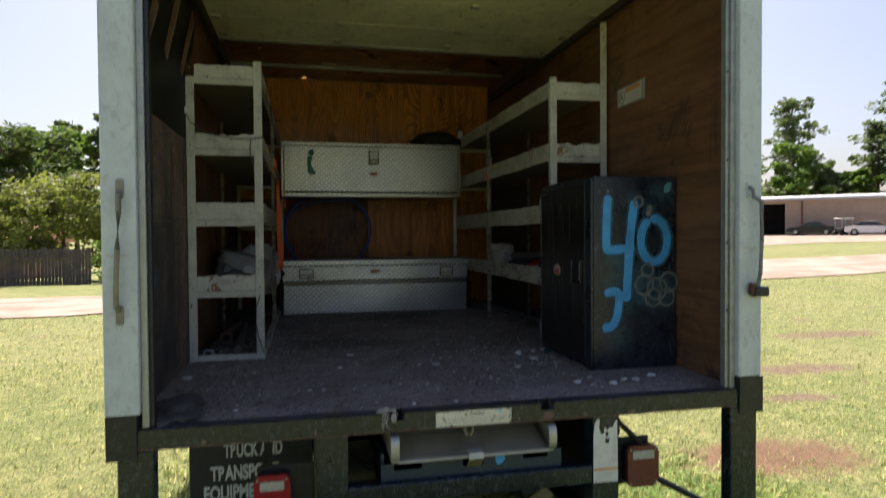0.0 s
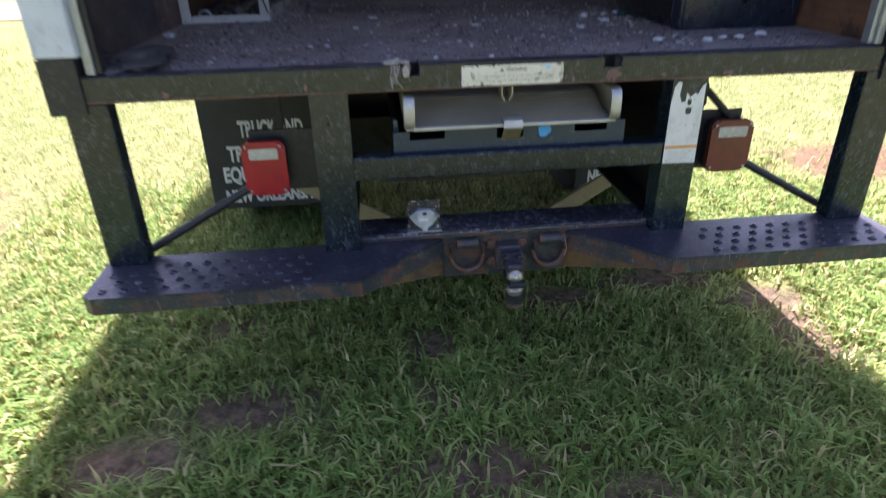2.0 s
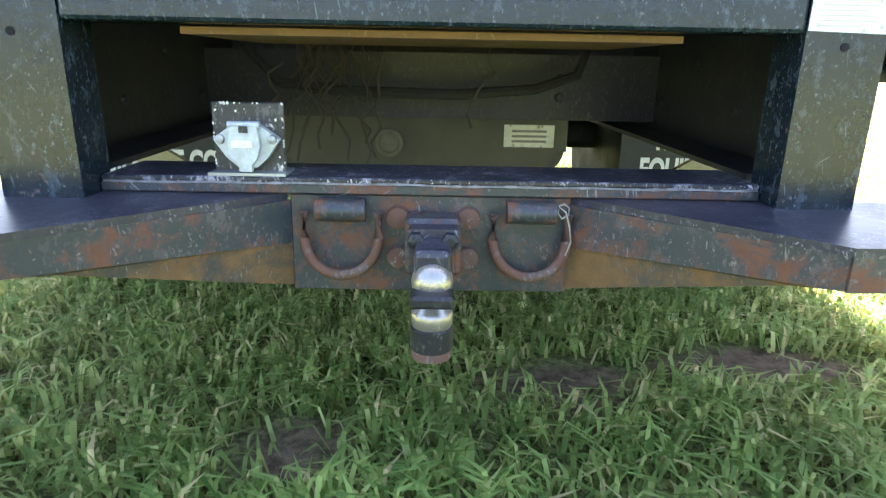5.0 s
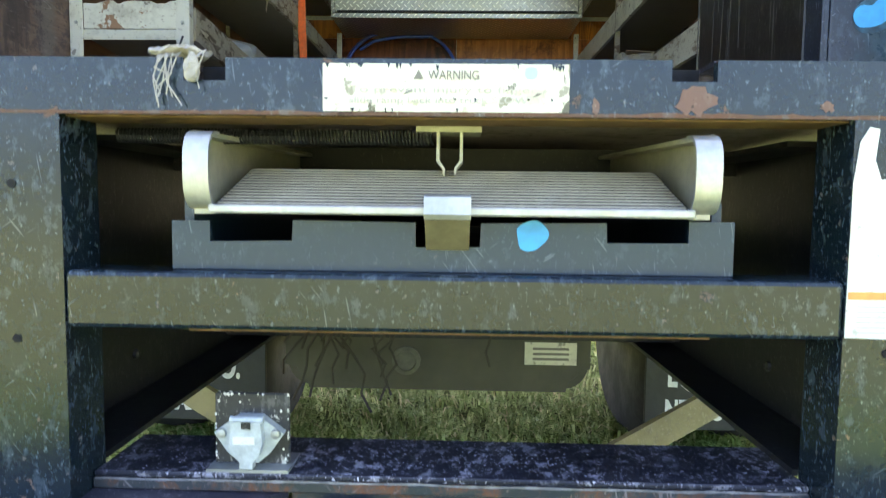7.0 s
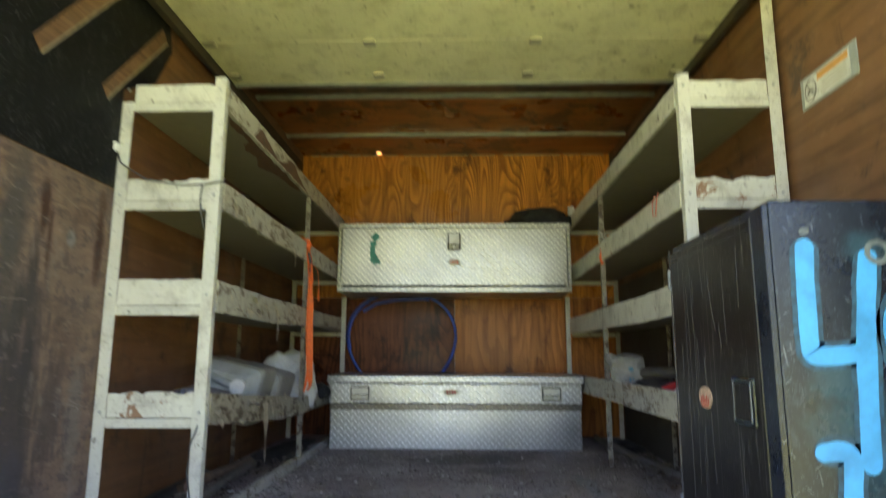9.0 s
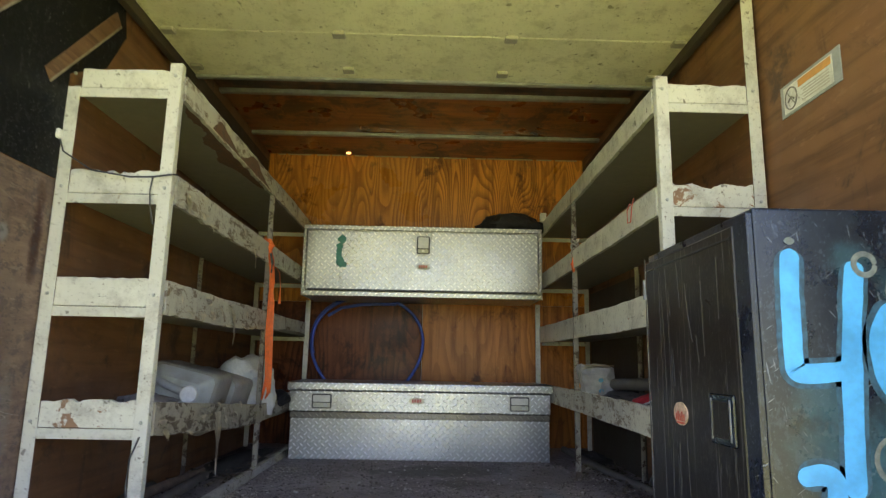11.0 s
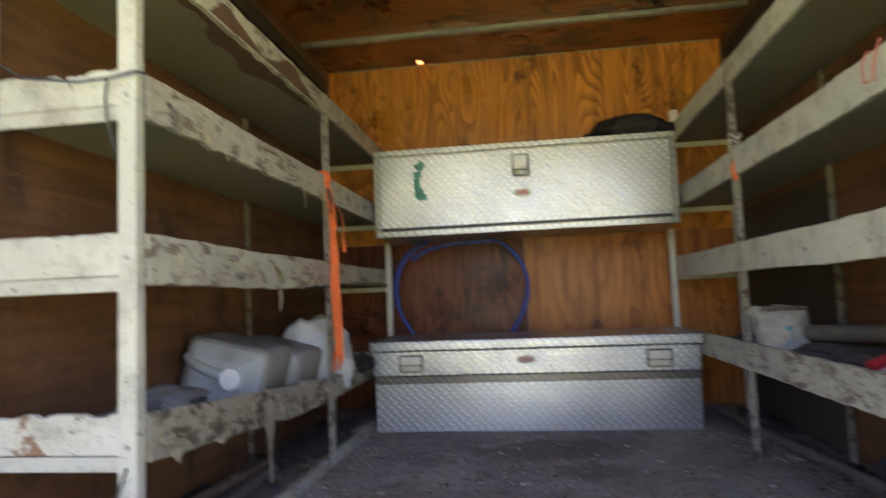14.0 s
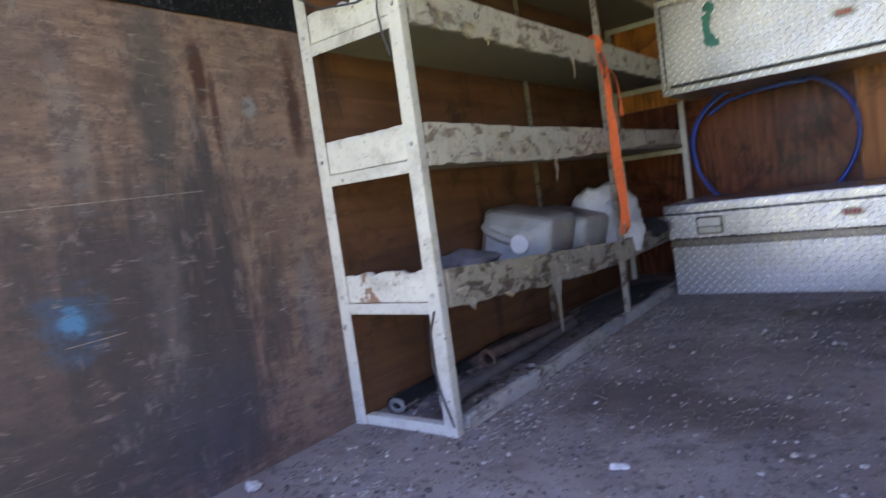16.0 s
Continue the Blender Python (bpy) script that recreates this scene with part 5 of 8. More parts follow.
M_brace = worn_paint("yellowed_paint", (0.34, 0.29, 0.16), (0.12, 0.09, 0.05), 0.2, 14, 0.6, 0.3, (0.22, 0.19, 0.13), 0.5)
for s in (-1, 1):
    yb = thing("radius_rod", (s * 0.5, 0.8, 0.35), "yellowed diagonal brace under the truck", "brace", "under-frame braces")
    part("hanger", block(s * 0.745, s * 0.78, 0.742, 0.758, 0.462, 0.94), M_black_plain, yb)
    part("bar", slab(bmesh.new(), [(s * 0.335, 0.265), (s * 0.745, 0.510), (s * 0.785, 0.462), (s * 0.392, 0.220)], "Y", 0.74, 0.76), M_brace, yb, "yellowed flat bar")
# counterbalance spring and loose wires below the sill
sp = thing("coil_spring", (-0.15, 0.10, 0.957), "dark coil spring under the sill", "spring")
pts = []
for k in range(900):
    a = k * 2 * math.pi / 10
    pts.append((-0.44 + 0.42 * k / 899, 0.105 + 0.009 * math.cos(a), 0.956 + 0.009 * math.sin(a)))
part("coil", tube(bmesh.new(), pts, 0.0018, 4), M_black_plain, sp)
random.seed(21)
M_old_wire = plain("brown_wire", (0.055, 0.045, 0.036), 0.8)
WIRES = [(-0.30 + 0.012 * k + 0.02 * math.sin(k * 2.3), 0.53 + 0.01 * (k % 4), 0.655 + 0.008 * (k % 3), 0.09 + 0.030 * (k * 5 % 7)) for k in range(13)]
for x, y, z, l in WIRES + [(-0.26, 0.55, 0.66, 0.16), (-0.235, 0.56, 0.67, 0.20), (-0.22, 0.55, 0.655, 0.13), (-0.28, 0.57, 0.66, 0.10), (0.10, 0.5, 0.68, 0.16)]:
    w = thing("loose_wire", (x, y, z), "brown loose wire hanging under the truck", "wire", "loose wires")
    p, pts = Vector((x, y, z + 0.12)), []
    for k in range(10):
        pts.append(tuple(p))
        p += Vector((random.uniform(-0.03, 0.03), random.uniform(-0.01, 0.01), -(l + 0.12) / 10))
    part("strand", tube(bmesh.new(), pts, 0.0030, 5), M_old_wire, w)
hs = thing("brake_hose", (0, 0.6, 0.6), "black rubber line looping under the frame", "hose")
part("line", tube(bmesh.new(), [(-0.40, 0.60, 0.70), (-0.33, 0.58, 0.63), (-0.2, 0.56, 0.615), (0.05, 0.56, 0.612), (0.22, 0.57, 0.625), (0.31, 0.58, 0.655), (0.335, 0.6, 0.72), (0.34, 0.62, 0.80)], 0.011, 8), M_rubber, hs, smooth=True)
# frayed rag on the sill
rg = thing("frayed_rag", (-0.32, 0.0, 1.035), "frayed pale rag strands hanging over the sill", "rag")
M_rag = plain("pale_rag", (0.42, 0.39, 0.34), 0.95, 0, 0.2, 60, 0.5)
random.seed(8)
for k in range(12):
    x = random.uniform(-0.335, -0.285)
    dz = random.uniform(0.01, 0.055)
    pts = [(x - 0.02, 0.05, 1.041), (x, 0.02, 1.045 + random.uniform(0, 0.006)), (x + random.uniform(-0.01, 0.01), -0.006, 1.035), (x + random.uniform(-0.01, 0.01), -0.009, 1.03 - dz * 0.5), (x + random.uniform(-0.012, 0.012), -0.008, 1.03 - dz)]
    part("strand", tube(bmesh.new(), pts, 0.0009, 5), M_rag, rg)
bm = bmesh.new()
bmesh.ops.create_icosphere(bm, subdivisions=3, radius=0.016)
for v in bm.verts:
    v.co = Vector((v.co.x * 2.2 - 0.316, v.co.y * 1.3 + 0.018, v.co.z * 0.42 + 1.043))
part("wad", rough_up(bm, 0.009, 70), M_rag, rg)
bm = bmesh.new()
bmesh.ops.create_icosphere(bm, subdivisions=3, radius=0.010)
for v in bm.verts:
    v.co = Vector((v.co.x * 0.8 - 0.291, v.co.y * 0.5 - 0.006, v.co.z * 1.6 + 1.024))
part("wad", rough_up(bm, 0.006, 90), M_rag, rg)


# ---- inside the box ----
def shelf_unit(s, wall_x, in_x, name, label, lower_drop):
    """A tall painted shelf along one side: posts, four boards, end and long fascias."""
    u = thing(name, ((wall_x + in_x) / 2, 2.3, FZ), label, "shelving")
    lo, hi = min(wall_x, in_x), max(wall_x, in_x)
    end_y, far_y = 1.155, 3.44
    p = 0.040
    # end posts, as angle section
    for x, top in ((in_x, 2.545), (wall_x, 2.455 if s < 0 else 2.87)):
        q = 1 if x == lo else -1
        bm = block(x, x + q * p, end_y - 0.004, end_y, FZ, top, 0.001)
        box(bm, x, x + q * 0.004, end_y, end_y + 0.026, FZ, top, 0.001)
        part("end_post", bm, M_post, u)
        for z in (1.40, 1.78, 2.12, 2.50):
            part("bolt", lathe(bmesh.new(), [(0.006, 0), (0.004, -0.005)], (x + q * p / 2, end_y - 0.004, z), "Y", 8), M_galv, u)
    # middle posts and far posts
    for y, x, top, w in ((2.41, in_x, 2.52, 0.024), (2.41, wall_x, 2.52, 0.022), (far_y, in_x + (0.02 if s < 0 else -0.02), 1.985, 0.03), (far_y, wall_x, 2.5, 0.03)):
        q = 1 if abs(x - lo) < abs(x - hi) else -1
        bm = block(x, x + q * w, y - 0.004, y, FZ, top, 0.001)
        box(bm, x, x + q * 0.004, y, y + 0.016, FZ, top, 0.001)
        part("middle_post" if y < 3 else "far_post", bm, M_post_dirty if y < 3 else M_post, u)
    for i, (zb, zt) in enumerate(((2.422, 2.522), (2.067, 2.178), (1.711, 1.832), (1.350, 1.465))):
        drop = lower_drop if i == 3 else 0.0
        # end fascia: a board over an angle
        bm = block(lo + p, hi - p, end_y, end_y + 0.018, zb + 0.032, zt, 0.002)
        part("end_fascia", ragged(bm, zt, 0.016 if i in (1, 3) else 0.006), M_shelf_bare if i == 3 or (i == 1 and s > 0) else M_shelf, u)
        part("end_angle", block(lo + p * 0.5, hi - p * 0.5, end_y - 0.001, end_y + 0.004, zb, zb + 0.030, 0.001), M_post, u)
        # board and long fascia, in stretches that may sag
        ys = [end_y + 0.02 + (far_y - end_y - 0.02) * k / 12 for k in range(13)]
        bm = bmesh.new()
        rows = []
        for y in ys:
            t = (y - end_y) / 1.25
            d = -drop * min(1.0, t)
            rows.append([bm.verts.new((x, y, z + d)) for x, z in ((lo + 0.006, zb + 0.030), (hi - 0.006, zb + 0.030), (hi - 0.006, zb + 0.046), (lo + 0.006, zb + 0.046))])
        strip(bm, rows)
        part("shelf_board", bm, M_board, u, "dirty grey shelf board")
        bm = bmesh.new()
        rows = []
        x0 = in_x
        ys = [end_y + 0.042 + (far_y - 0.08 - end_y) * k / 90 for k in range(91)]
        for y in ys:
            t = (y - end_y) / 1.25
            d = -drop * min(1.0, t) + 0.006 * noise.noise(Vector((0, y * 2.0, i * 3.0)))
            thin = 0.035 * max(0.0, min(1.0, (t - 0.75) / 0.6)) if i > 1 and s < 0 else 0.0
            rag = 0.012 * noise.noise(Vector((i * 9.0 + s, y * 16, 0))) + 0.008 * noise.noise(Vector((i * 5.0, y * 50, s)))
            zl = zb + 0.012 + d + rag * (0.75 if s < 0 else 0.3) + thin
            zu = zt - 0.003 + d + 0.004 * noise.noise(Vector((3.0, y * 11, i)))
            if i == 3 and s < 0 and t > 1.25:
                zu -= (t - 1.25) * 0.05
                zl += (t - 1.25) * 0.05
            rows.append([bm.verts.new((x0 - s * 0.0, y, zl)), bm.verts.new((x0 + s * 0.016, y, zl)), bm.verts.new((x0 + s * 0.016, y, zu)), bm.verts.new((x0, y, zu))])
        strip(bm, rows)
        part("long_fascia", bm, (M_fascia_low if i == 3 else M_shelf_rot) if s < 0 else (M_shelf_rot if i == 3 else M_shelf), u)
        # far bracket bars
        part("far_bar", block(lo + 0.02, hi, far_y - 0.006, far_y - 0.001, zb - 0.0, zb + 0.026, 0.001), M_post, u)
    # floor rails
    part("floor_rail", block(lo + p, hi - p, end_y, end_y + 0.03, FZ, FZ + 0.028, 0.002), M_post, u)
    if s < 0:
        part("floor_rail", block(in_x - 0.026, in_x + 0.004, end_y + 0.045, 3.40, FZ, FZ + 0.042, 0.003), M_rail_wood, u, "pale worn floor rail")
    return u


def ragged(bm, z, amount):
    """Breaks the upper edge of a board."""
    long = [e for e in bm.edges if abs(e.verts[0].co.x - e.verts[1].co.x) > 0.1]
    bmesh.ops.subdivide_edges(bm, edges=long, cuts=24, use_grid_fill=True)
    for v in bm.verts:
        if v.co.z > z - 0.006:
            v.co.z -= amount * max(0.0, noise.noise(Vector((v.co.x * 22, z * 7, 0))) + 0.25 + 0.5 * noise.noise(Vector((v.co.x * 60, z * 3, 0))))
    return bm


M_rail_wood = peeling("pale_floor_rail", (0.50, 0.49, 0.45), (0.10, 0.085, 0.07), 0.45, (0.15, 0.13, 0.11), 0.5)
shelf_unit(-1, -1.160, -0.797, "shelf_unit", "tall white painted shelf with peeling dirty fascias", 0.095)
shelf_unit(1, 1.112, 0.767, "shelf_unit", "tall white painted shelf with chipped fascias", 0.0)

# lower tool chest
ch = thing("tool_chest", (-0.016, 3.2, FZ), "long grey tread-plate aluminium tool chest on the floor", "tool chest")
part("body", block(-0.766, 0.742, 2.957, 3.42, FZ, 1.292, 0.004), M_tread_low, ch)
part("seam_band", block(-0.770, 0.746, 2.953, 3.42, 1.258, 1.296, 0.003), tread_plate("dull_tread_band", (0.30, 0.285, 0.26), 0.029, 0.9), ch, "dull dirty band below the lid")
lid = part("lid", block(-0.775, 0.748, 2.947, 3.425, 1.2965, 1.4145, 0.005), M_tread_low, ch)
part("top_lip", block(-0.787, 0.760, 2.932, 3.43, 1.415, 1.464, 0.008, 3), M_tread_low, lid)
M_latch_dark = plain("dark_latch_rim", (0.016, 0.016, 0.015), 0.55)
for x in (-0.582, 0.568):
    hd = part("handle", slab(bmesh.new(), rounded(x - 0.068, x + 0.062, 1.308, 1.404, 0.012), "Y", 2.942, 2.9468), M_alloy, lid, "framed paddle latch")
    part("latch_rim", slab(bmesh.new(), rounded(x - 0.060, x + 0.054, 1.315, 1.397, 0.009), "Y", 2.938, 2.9418), M_latch_dark, hd, "dark latch rim")
    part("paddle", slab(bmesh.new(), rounded(x - 0.052, x + 0.046, 1.352, 1.389, 0.005), "Y", 2.933, 2.9378), M_alloy, hd, "pale latch paddle")
    part("recess", slab(bmesh.new(), rounded(x - 0.052, x + 0.046, 1.321, 1.347, 0.005), "Y", 2.935, 2.9378), M_alloy_dull, hd)
    part("lock", lathe(bmesh.new(), [(0.012, 0), (0.011, -0.004), (0.005, -0.005)], (x + 0.020, 2.935, 1.334), "Y", 14), M_alloy, hd, "round key lock")
M_badge = plain("dull_red_badge", (0.36, 0.045, 0.04), 0.5, 0.3)
oval = [(-0.035 + 0.046 * math.cos(a), 1.364 + 0.020 * math.sin(a)) for a in [2 * math.pi * k / 32 for k in range(32)]]
bd = part("badge", slab(bmesh.new(), oval, "Y", 2.942, 2.9468), M_alloy_dull, lid, "small oval badge with red marks")
for k in range(4):
    part("badge_mark", block(-0.063 + k * 0.015, -0.053 + k * 0.015, 2.9405, 2.9418, 1.354 + 0.003 * (k % 2), 1.374), M_badge, bd)

# upper tool box
ub = thing("tool_box", (-0.02, 3.3, 1.988), "long bright tread-plate aluminium tool box on wall brackets", "tool box")
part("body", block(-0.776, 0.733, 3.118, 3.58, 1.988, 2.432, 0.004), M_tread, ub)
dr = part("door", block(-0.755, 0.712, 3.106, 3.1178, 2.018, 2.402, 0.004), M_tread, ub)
for a in ((-0.778, 0.735, 2.408, 2.436), (-0.778, 0.735, 1.984, 2.014)):
    part("edge_trim", block(a[0], a[1], 3.100, 3.1177, a[2], a[3], 0.003), M_tread, ub)
for x in (-0.778, 0.713):
    part("edge_trim", block(x, x + 0.022, 3.101, 3.1177, 2.0145, 2.4075, 0.003), M_tread, ub)
part("hinge_line", block(-0.740, 0.700, 3.0985, 3.1058, 2.0195, 2.031, 0.002), M_black_plain, dr, "dark hinge seam")
la = part("latch", slab(bmesh.new(), rounded(-0.068, 0.028, 2.252, 2.380, 0.012), "Y", 3.102, 3.1058), M_alloy, dr, "framed metal paddle latch")
part("latch_rim", slab(bmesh.new(), rounded(-0.062, 0.022, 2.259, 2.373, 0.010), "Y", 3.098, 3.1018), M_latch_dark, la, "dark latch rim")
part("latch_paddle", slab(bmesh.new(), rounded(-0.053, 0.013, 2.296, 2.366, 0.005), "Y", 3.093, 3.0978), M_alloy, la)
part("latch_foot", slab(bmesh.new(), rounded(-0.053, 0.013, 2.266, 2.290, 0.005), "Y", 3.095, 3.0978), M_alloy_dull, la)
part("latch_lock", lathe(bmesh.new(), [(0.009, 0), (0.008, -0.004)], (-0.020, 3.095, 2.279), "Y", 12), M_cap, la)
oval = [(-0.020 + 0.045 * math.cos(a), 2.178 + 0.020 * math.sin(a)) for a in [2 * math.pi * k / 32 for k in range(32)]]
bd = part("badge", slab(bmesh.new(), oval, "Y", 3.102, 3.1058), M_alloy_dull, dr, "small oval badge with red marks")
for k in range(4):
    part("badge_mark", block(-0.045 + k * 0.014, -0.036 + k * 0.014, 3.1005, 3.1018, 2.170, 2.188), M_red_ink, bd)
random.seed(11)
for cx, cz, r in ((-0.535, 2.345, 0.026), (-0.548, 2.30, 0.022), (-0.55, 2.25, 0.02), (-0.54, 2.20, 0.03), (-0.515, 2.185, 0.018), (-0.548, 2.225, 0.02), (-0.552, 2.275, 0.02)):
    bl = [(cx + r * random.uniform(0.7, 1.15) * math.cos(a), cz + r * random.uniform(0.8, 1.3) * math.sin(a)) for a in [2 * math.pi * k / 16 for k in range(16)]]
    part("paint_smear", slab(bmesh.new(), bl, "Y", 3.1035 + cx * 0.001, 3.1058), M_green_spray, dr, "green sprayed smear")

# steel cabinet with sprayed figures
cb = thing("steel_cabinet", (0.92, 0.79, FZ), "black steel cabinet with blue sprayed figures", "cabinet")
part("body", block(0.700, 1.120, 0.480, 1.105, FZ, 1.925, 0.006, 2), M_cab, cb)
cd = part("door", block(0.688, 0.6995, 0.545, 1.095, FZ + 0.03, 1.90, 0.004), M_cab_door, cb)
part("edge_strip", block(0.686, 0.6995, 0.478, 0.540, FZ + 0.0, 1.915, 0.003), M_cab, cb)
lt_ = part("latch_plate", block(0.682, 0.6878, 0.575, 0.695, 1.425, 1.535, 0.004), M_black, cd, "recessed steel latch plate")
part("latch_recess", block(0.680, 0.6818, 0.597, 0.675, 1.440, 1.520, 0.003), M_cab_door, lt_)
part("latch_rim", block(0.6795, 0.6818, 0.588, 0.595, 1.435, 1.525, 0.001), M_rod_grey, lt_)
part("latch_rim", block(0.6795, 0.6818, 0.677, 0.684, 1.435, 1.525, 0.001), M_rod_grey, lt_)
bg = part("badge", slab(bmesh.new(), [(0.872 + 0.044 * math.cos(a), 1.474 + 0.029 * math.sin(a)) for a in [2 * math.pi * k / 28 for k in range(28)]], "X", 0.685, 0.6878), plain("cream_sticker", (0.56, 0.40, 0.30), 0.6, 0, 0.35, 60), cd, "scuffed cream oval sticker with red marks")
for k in range(5):
    part("badge_mark", block(0.6842, 0.6849, 0.846 + k * 0.012, 0.854 + k * 0.012, 1.456, 1.474 + 0.006 * (k % 2)), M_red_ink, bg)
part("badge_mark", block(0.6842, 0.6849, 0.848, 0.896, 1.449, 1.454), M_red_ink, bg)

# runs of pale paint down the cabinet door
M_drip = plain("pale_paint_run", (0.095, 0.091, 0.088), 0.6, 0, 0.4, 60)


def run_mark(pts, w):
    """A thin wavering run of paint on the cabinet's door."""
    bm, rows = bmesh.new(), []
    for (y0, z0), (y1, z1) in zip(pts, pts[1:]):
        k = max(2, int((z0 - z1) / 0.012))
        for i in range(k + 1):
            t = i / k
            y, z = y0 + (y1 - y0) * t, z0 + (z1 - z0) * t
            q = w * (0.15 + 0.65 * abs(noise.noise(Vector((y0 * 50, z * 22, w * 900))))) 
            rows.append([bm.verts.new(p) for p in ((0.6872, y - q, z), (0.6872, y + q, z), (0.6879, y + q, z), (0.6879, y - q, z))])
    strip(bm, rows)
    part("paint_run", bm, M_drip, cd, "thin pale paint run")


for pts, w in (([(0.994, 1.846), (0.991, 1.637), (0.995, 1.401), (0.996, 1.186)], 0.0017), ([(0.98, 1.859), (0.967, 1.637), (0.966, 1.382)], 0.0020), ([(0.944, 1.862), (0.931, 1.637), (0.935, 1.438), (0.945, 1.237)], 0.0020),
               ([(0.910, 1.637), (0.904, 1.541)], 0.0016), ([(0.870, 1.581), (0.860, 1.505)], 0.0022), ([(0.844, 1.437), (0.837, 1.258)], 0.0014), ([(0.892, 1.399), (0.896, 1.254)], 0.0018), ([(0.814, 1.805), (0.804, 1.734), (0.782, 1.655)], 0.0040),
               ([(0.862, 1.869), (0.851, 1.747)], 0.0026), ([(0.759, 1.671), (0.750, 1.605)], 0.0030), ([(0.905, 1.37), (0.907, 1.21)], 0.0014), ([(0.925, 1.80), (0.921, 1.73)], 0.0016), ([(1.030, 1.62), (1.031, 1.52)], 0.0014), ([(0.72, 1.80), (0.716, 1.62)], 0.0018), ([(0.63, 1.84), (0.632, 1.70)], 0.0016)):
    run_mark(pts, w)
part("worn_edge", block(0.6865, 0.6885, 1.0955, 1.1035, FZ + 0.02, 1.912, 0.0006), plain("worn_pale_edge", (0.15, 0.145, 0.14), 0.6, 0.2, 0.6, 30), cb, "pale worn cabinet edge")
for z in (1.15, 1.82):
    part("hinge", tube(bmesh.new(), [(0.684, 1.099, z - 0.03), (0.684, 1.099, z + 0.03)], 0.005, 8), M_rod_grey, cb, "small barrel hinge")
part("top_channel", block(0.6855, 0.6875, 0.555, 1.085, 1.872, 1.8765), M_cab, cd)


def stroke(pts, r, name, material, parent, label="", over=None):
    """A sprayed line on the cabinet's end face, with rounded ends."""
    P = [Vector(p) for p in ([pts[0]] + list(pts) + [pts[-1]])]
    fine = []
    for i in range(1, len(P) - 2):
        for k in range(10):
            t = k / 10
            a, b, c, d = P[i - 1:i + 3]
            fine.append(0.5 * ((2 * b) + (c - a) * t + (2 * a - 5 * b + 4 * c - d) * t * t + (3 * b - a - 3 * c + d) * t ** 3))
    fine.append(P[-1])
    y = 0.4785 - stroke.n * 0.0002
    stroke.n += 1 if over is None else 0
    y = y if over is None else over
    bm, prev = bmesh.new(), None
    total = sum((b - a).length for a, b in zip(fine, fine[1:]))
    run = 0.0
    for i, p in enumerate(fine):
        a, b = fine[max(0, i - 1)], fine[min(len(fine) - 1, i + 1)]
        run += (p - a).length if i else 0.0
        d = (b - a).normalized()
        e = min(run, total - run)
        w = r * (1 + 0.15 * noise.noise(Vector((p.x * 30, p.y * 30, r)))) * math.sqrt(max(0.02, 1 - max(0.0, 1 - e / r) ** 2))
        cur = (bm.verts.new((p.x - d.y * w, y, p.y + d.x * w)), bm.verts.new((p.x + d.y * w, y, p.y - d.x * w)))
        if prev:
            bm.faces.new((prev[0], cur[0], cur[1], prev[1]))
        prev = cur
    return part(name, bm, material, parent, label)


stroke.n = 0
FOUR = [[(0.772, 1.838), (0.766, 1.76), (0.764, 1.68), (0.763, 1.610), (0.770, 1.588), (0.80, 1.585), (0.87, 1.592), (0.895, 1.598)],
        [(0.905, 1.815), (0.892, 1.72), (0.881, 1.62), (0.873, 1.50), (0.867, 1.40), (0.865, 1.345)],
        [(0.752, 1.384), (0.80, 1.392), (0.826, 1.378), (0.824, 1.33), (0.814, 1.270), (0.785, 1.230), (0.742, 1.228)],
        [(1.005 + 0.068 * math.cos(a), 1.628 + 0.100 * math.sin(a)) for a in [2 * math.pi * k / 16 + 1.9 for k in range(17)]]]
for pts in FOUR:
    stroke(pts, 0.031, "overspray", M_halo, cb, "dim blue overspray", 0.4793)
stroke(FOUR[0], 0.020, "sprayed_four", M_blue_spray, cb, "blue sprayed stroke of a 4")
stroke(FOUR[1], 0.021, "sprayed_four", M_blue_spray, cb, "blue sprayed stroke of a 4")
stroke(FOUR[2], 0.020, "sprayed_hook", M_blue_spray, cb, "blue sprayed hooked stroke")
stroke([(0.925 + 0.022 * math.cos(a), 1.808 + 0.022 * math.sin(a)) for a in [2 * math.pi * k / 12 for k in range(13)]], 0.006, "scrawl", M_grey_spray, cb, "thin grey scrawled loops")
stroke([(0.772, 1.862), (0.772, 1.846)], 0.014, "scrawl", M_grey_spray, cb)
stroke([(0.985, 1.79), (0.972, 1.74)], 0.014, "scrawl", M_grey_spray, cb)
stroke(FOUR[3], 0.019, "sprayed_zero", M_blue_spray, cb, "blue sprayed 0")
for cx, cz, r in ((0.955, 1.42, 0.045), (1.02, 1.40, 0.05), (1.08, 1.43, 0.045), (1.0, 1.36, 0.04), (1.07, 1.36, 0.04), (0.97, 1.49, 0.03)):
    stroke([(cx + r * math.cos(a), cz + r * math.sin(a)) for a in [2 * math.pi * k / 12 for k in range(13)]], 0.0050, "scrawl", M_grey_spray, cb, "thin grey scrawled loops")
stroke([(1.06, 1.885), (1.09, 1.865)], 0.034, "sprayed_smudge", M_blue_pale, cb, "faded blue smudge")

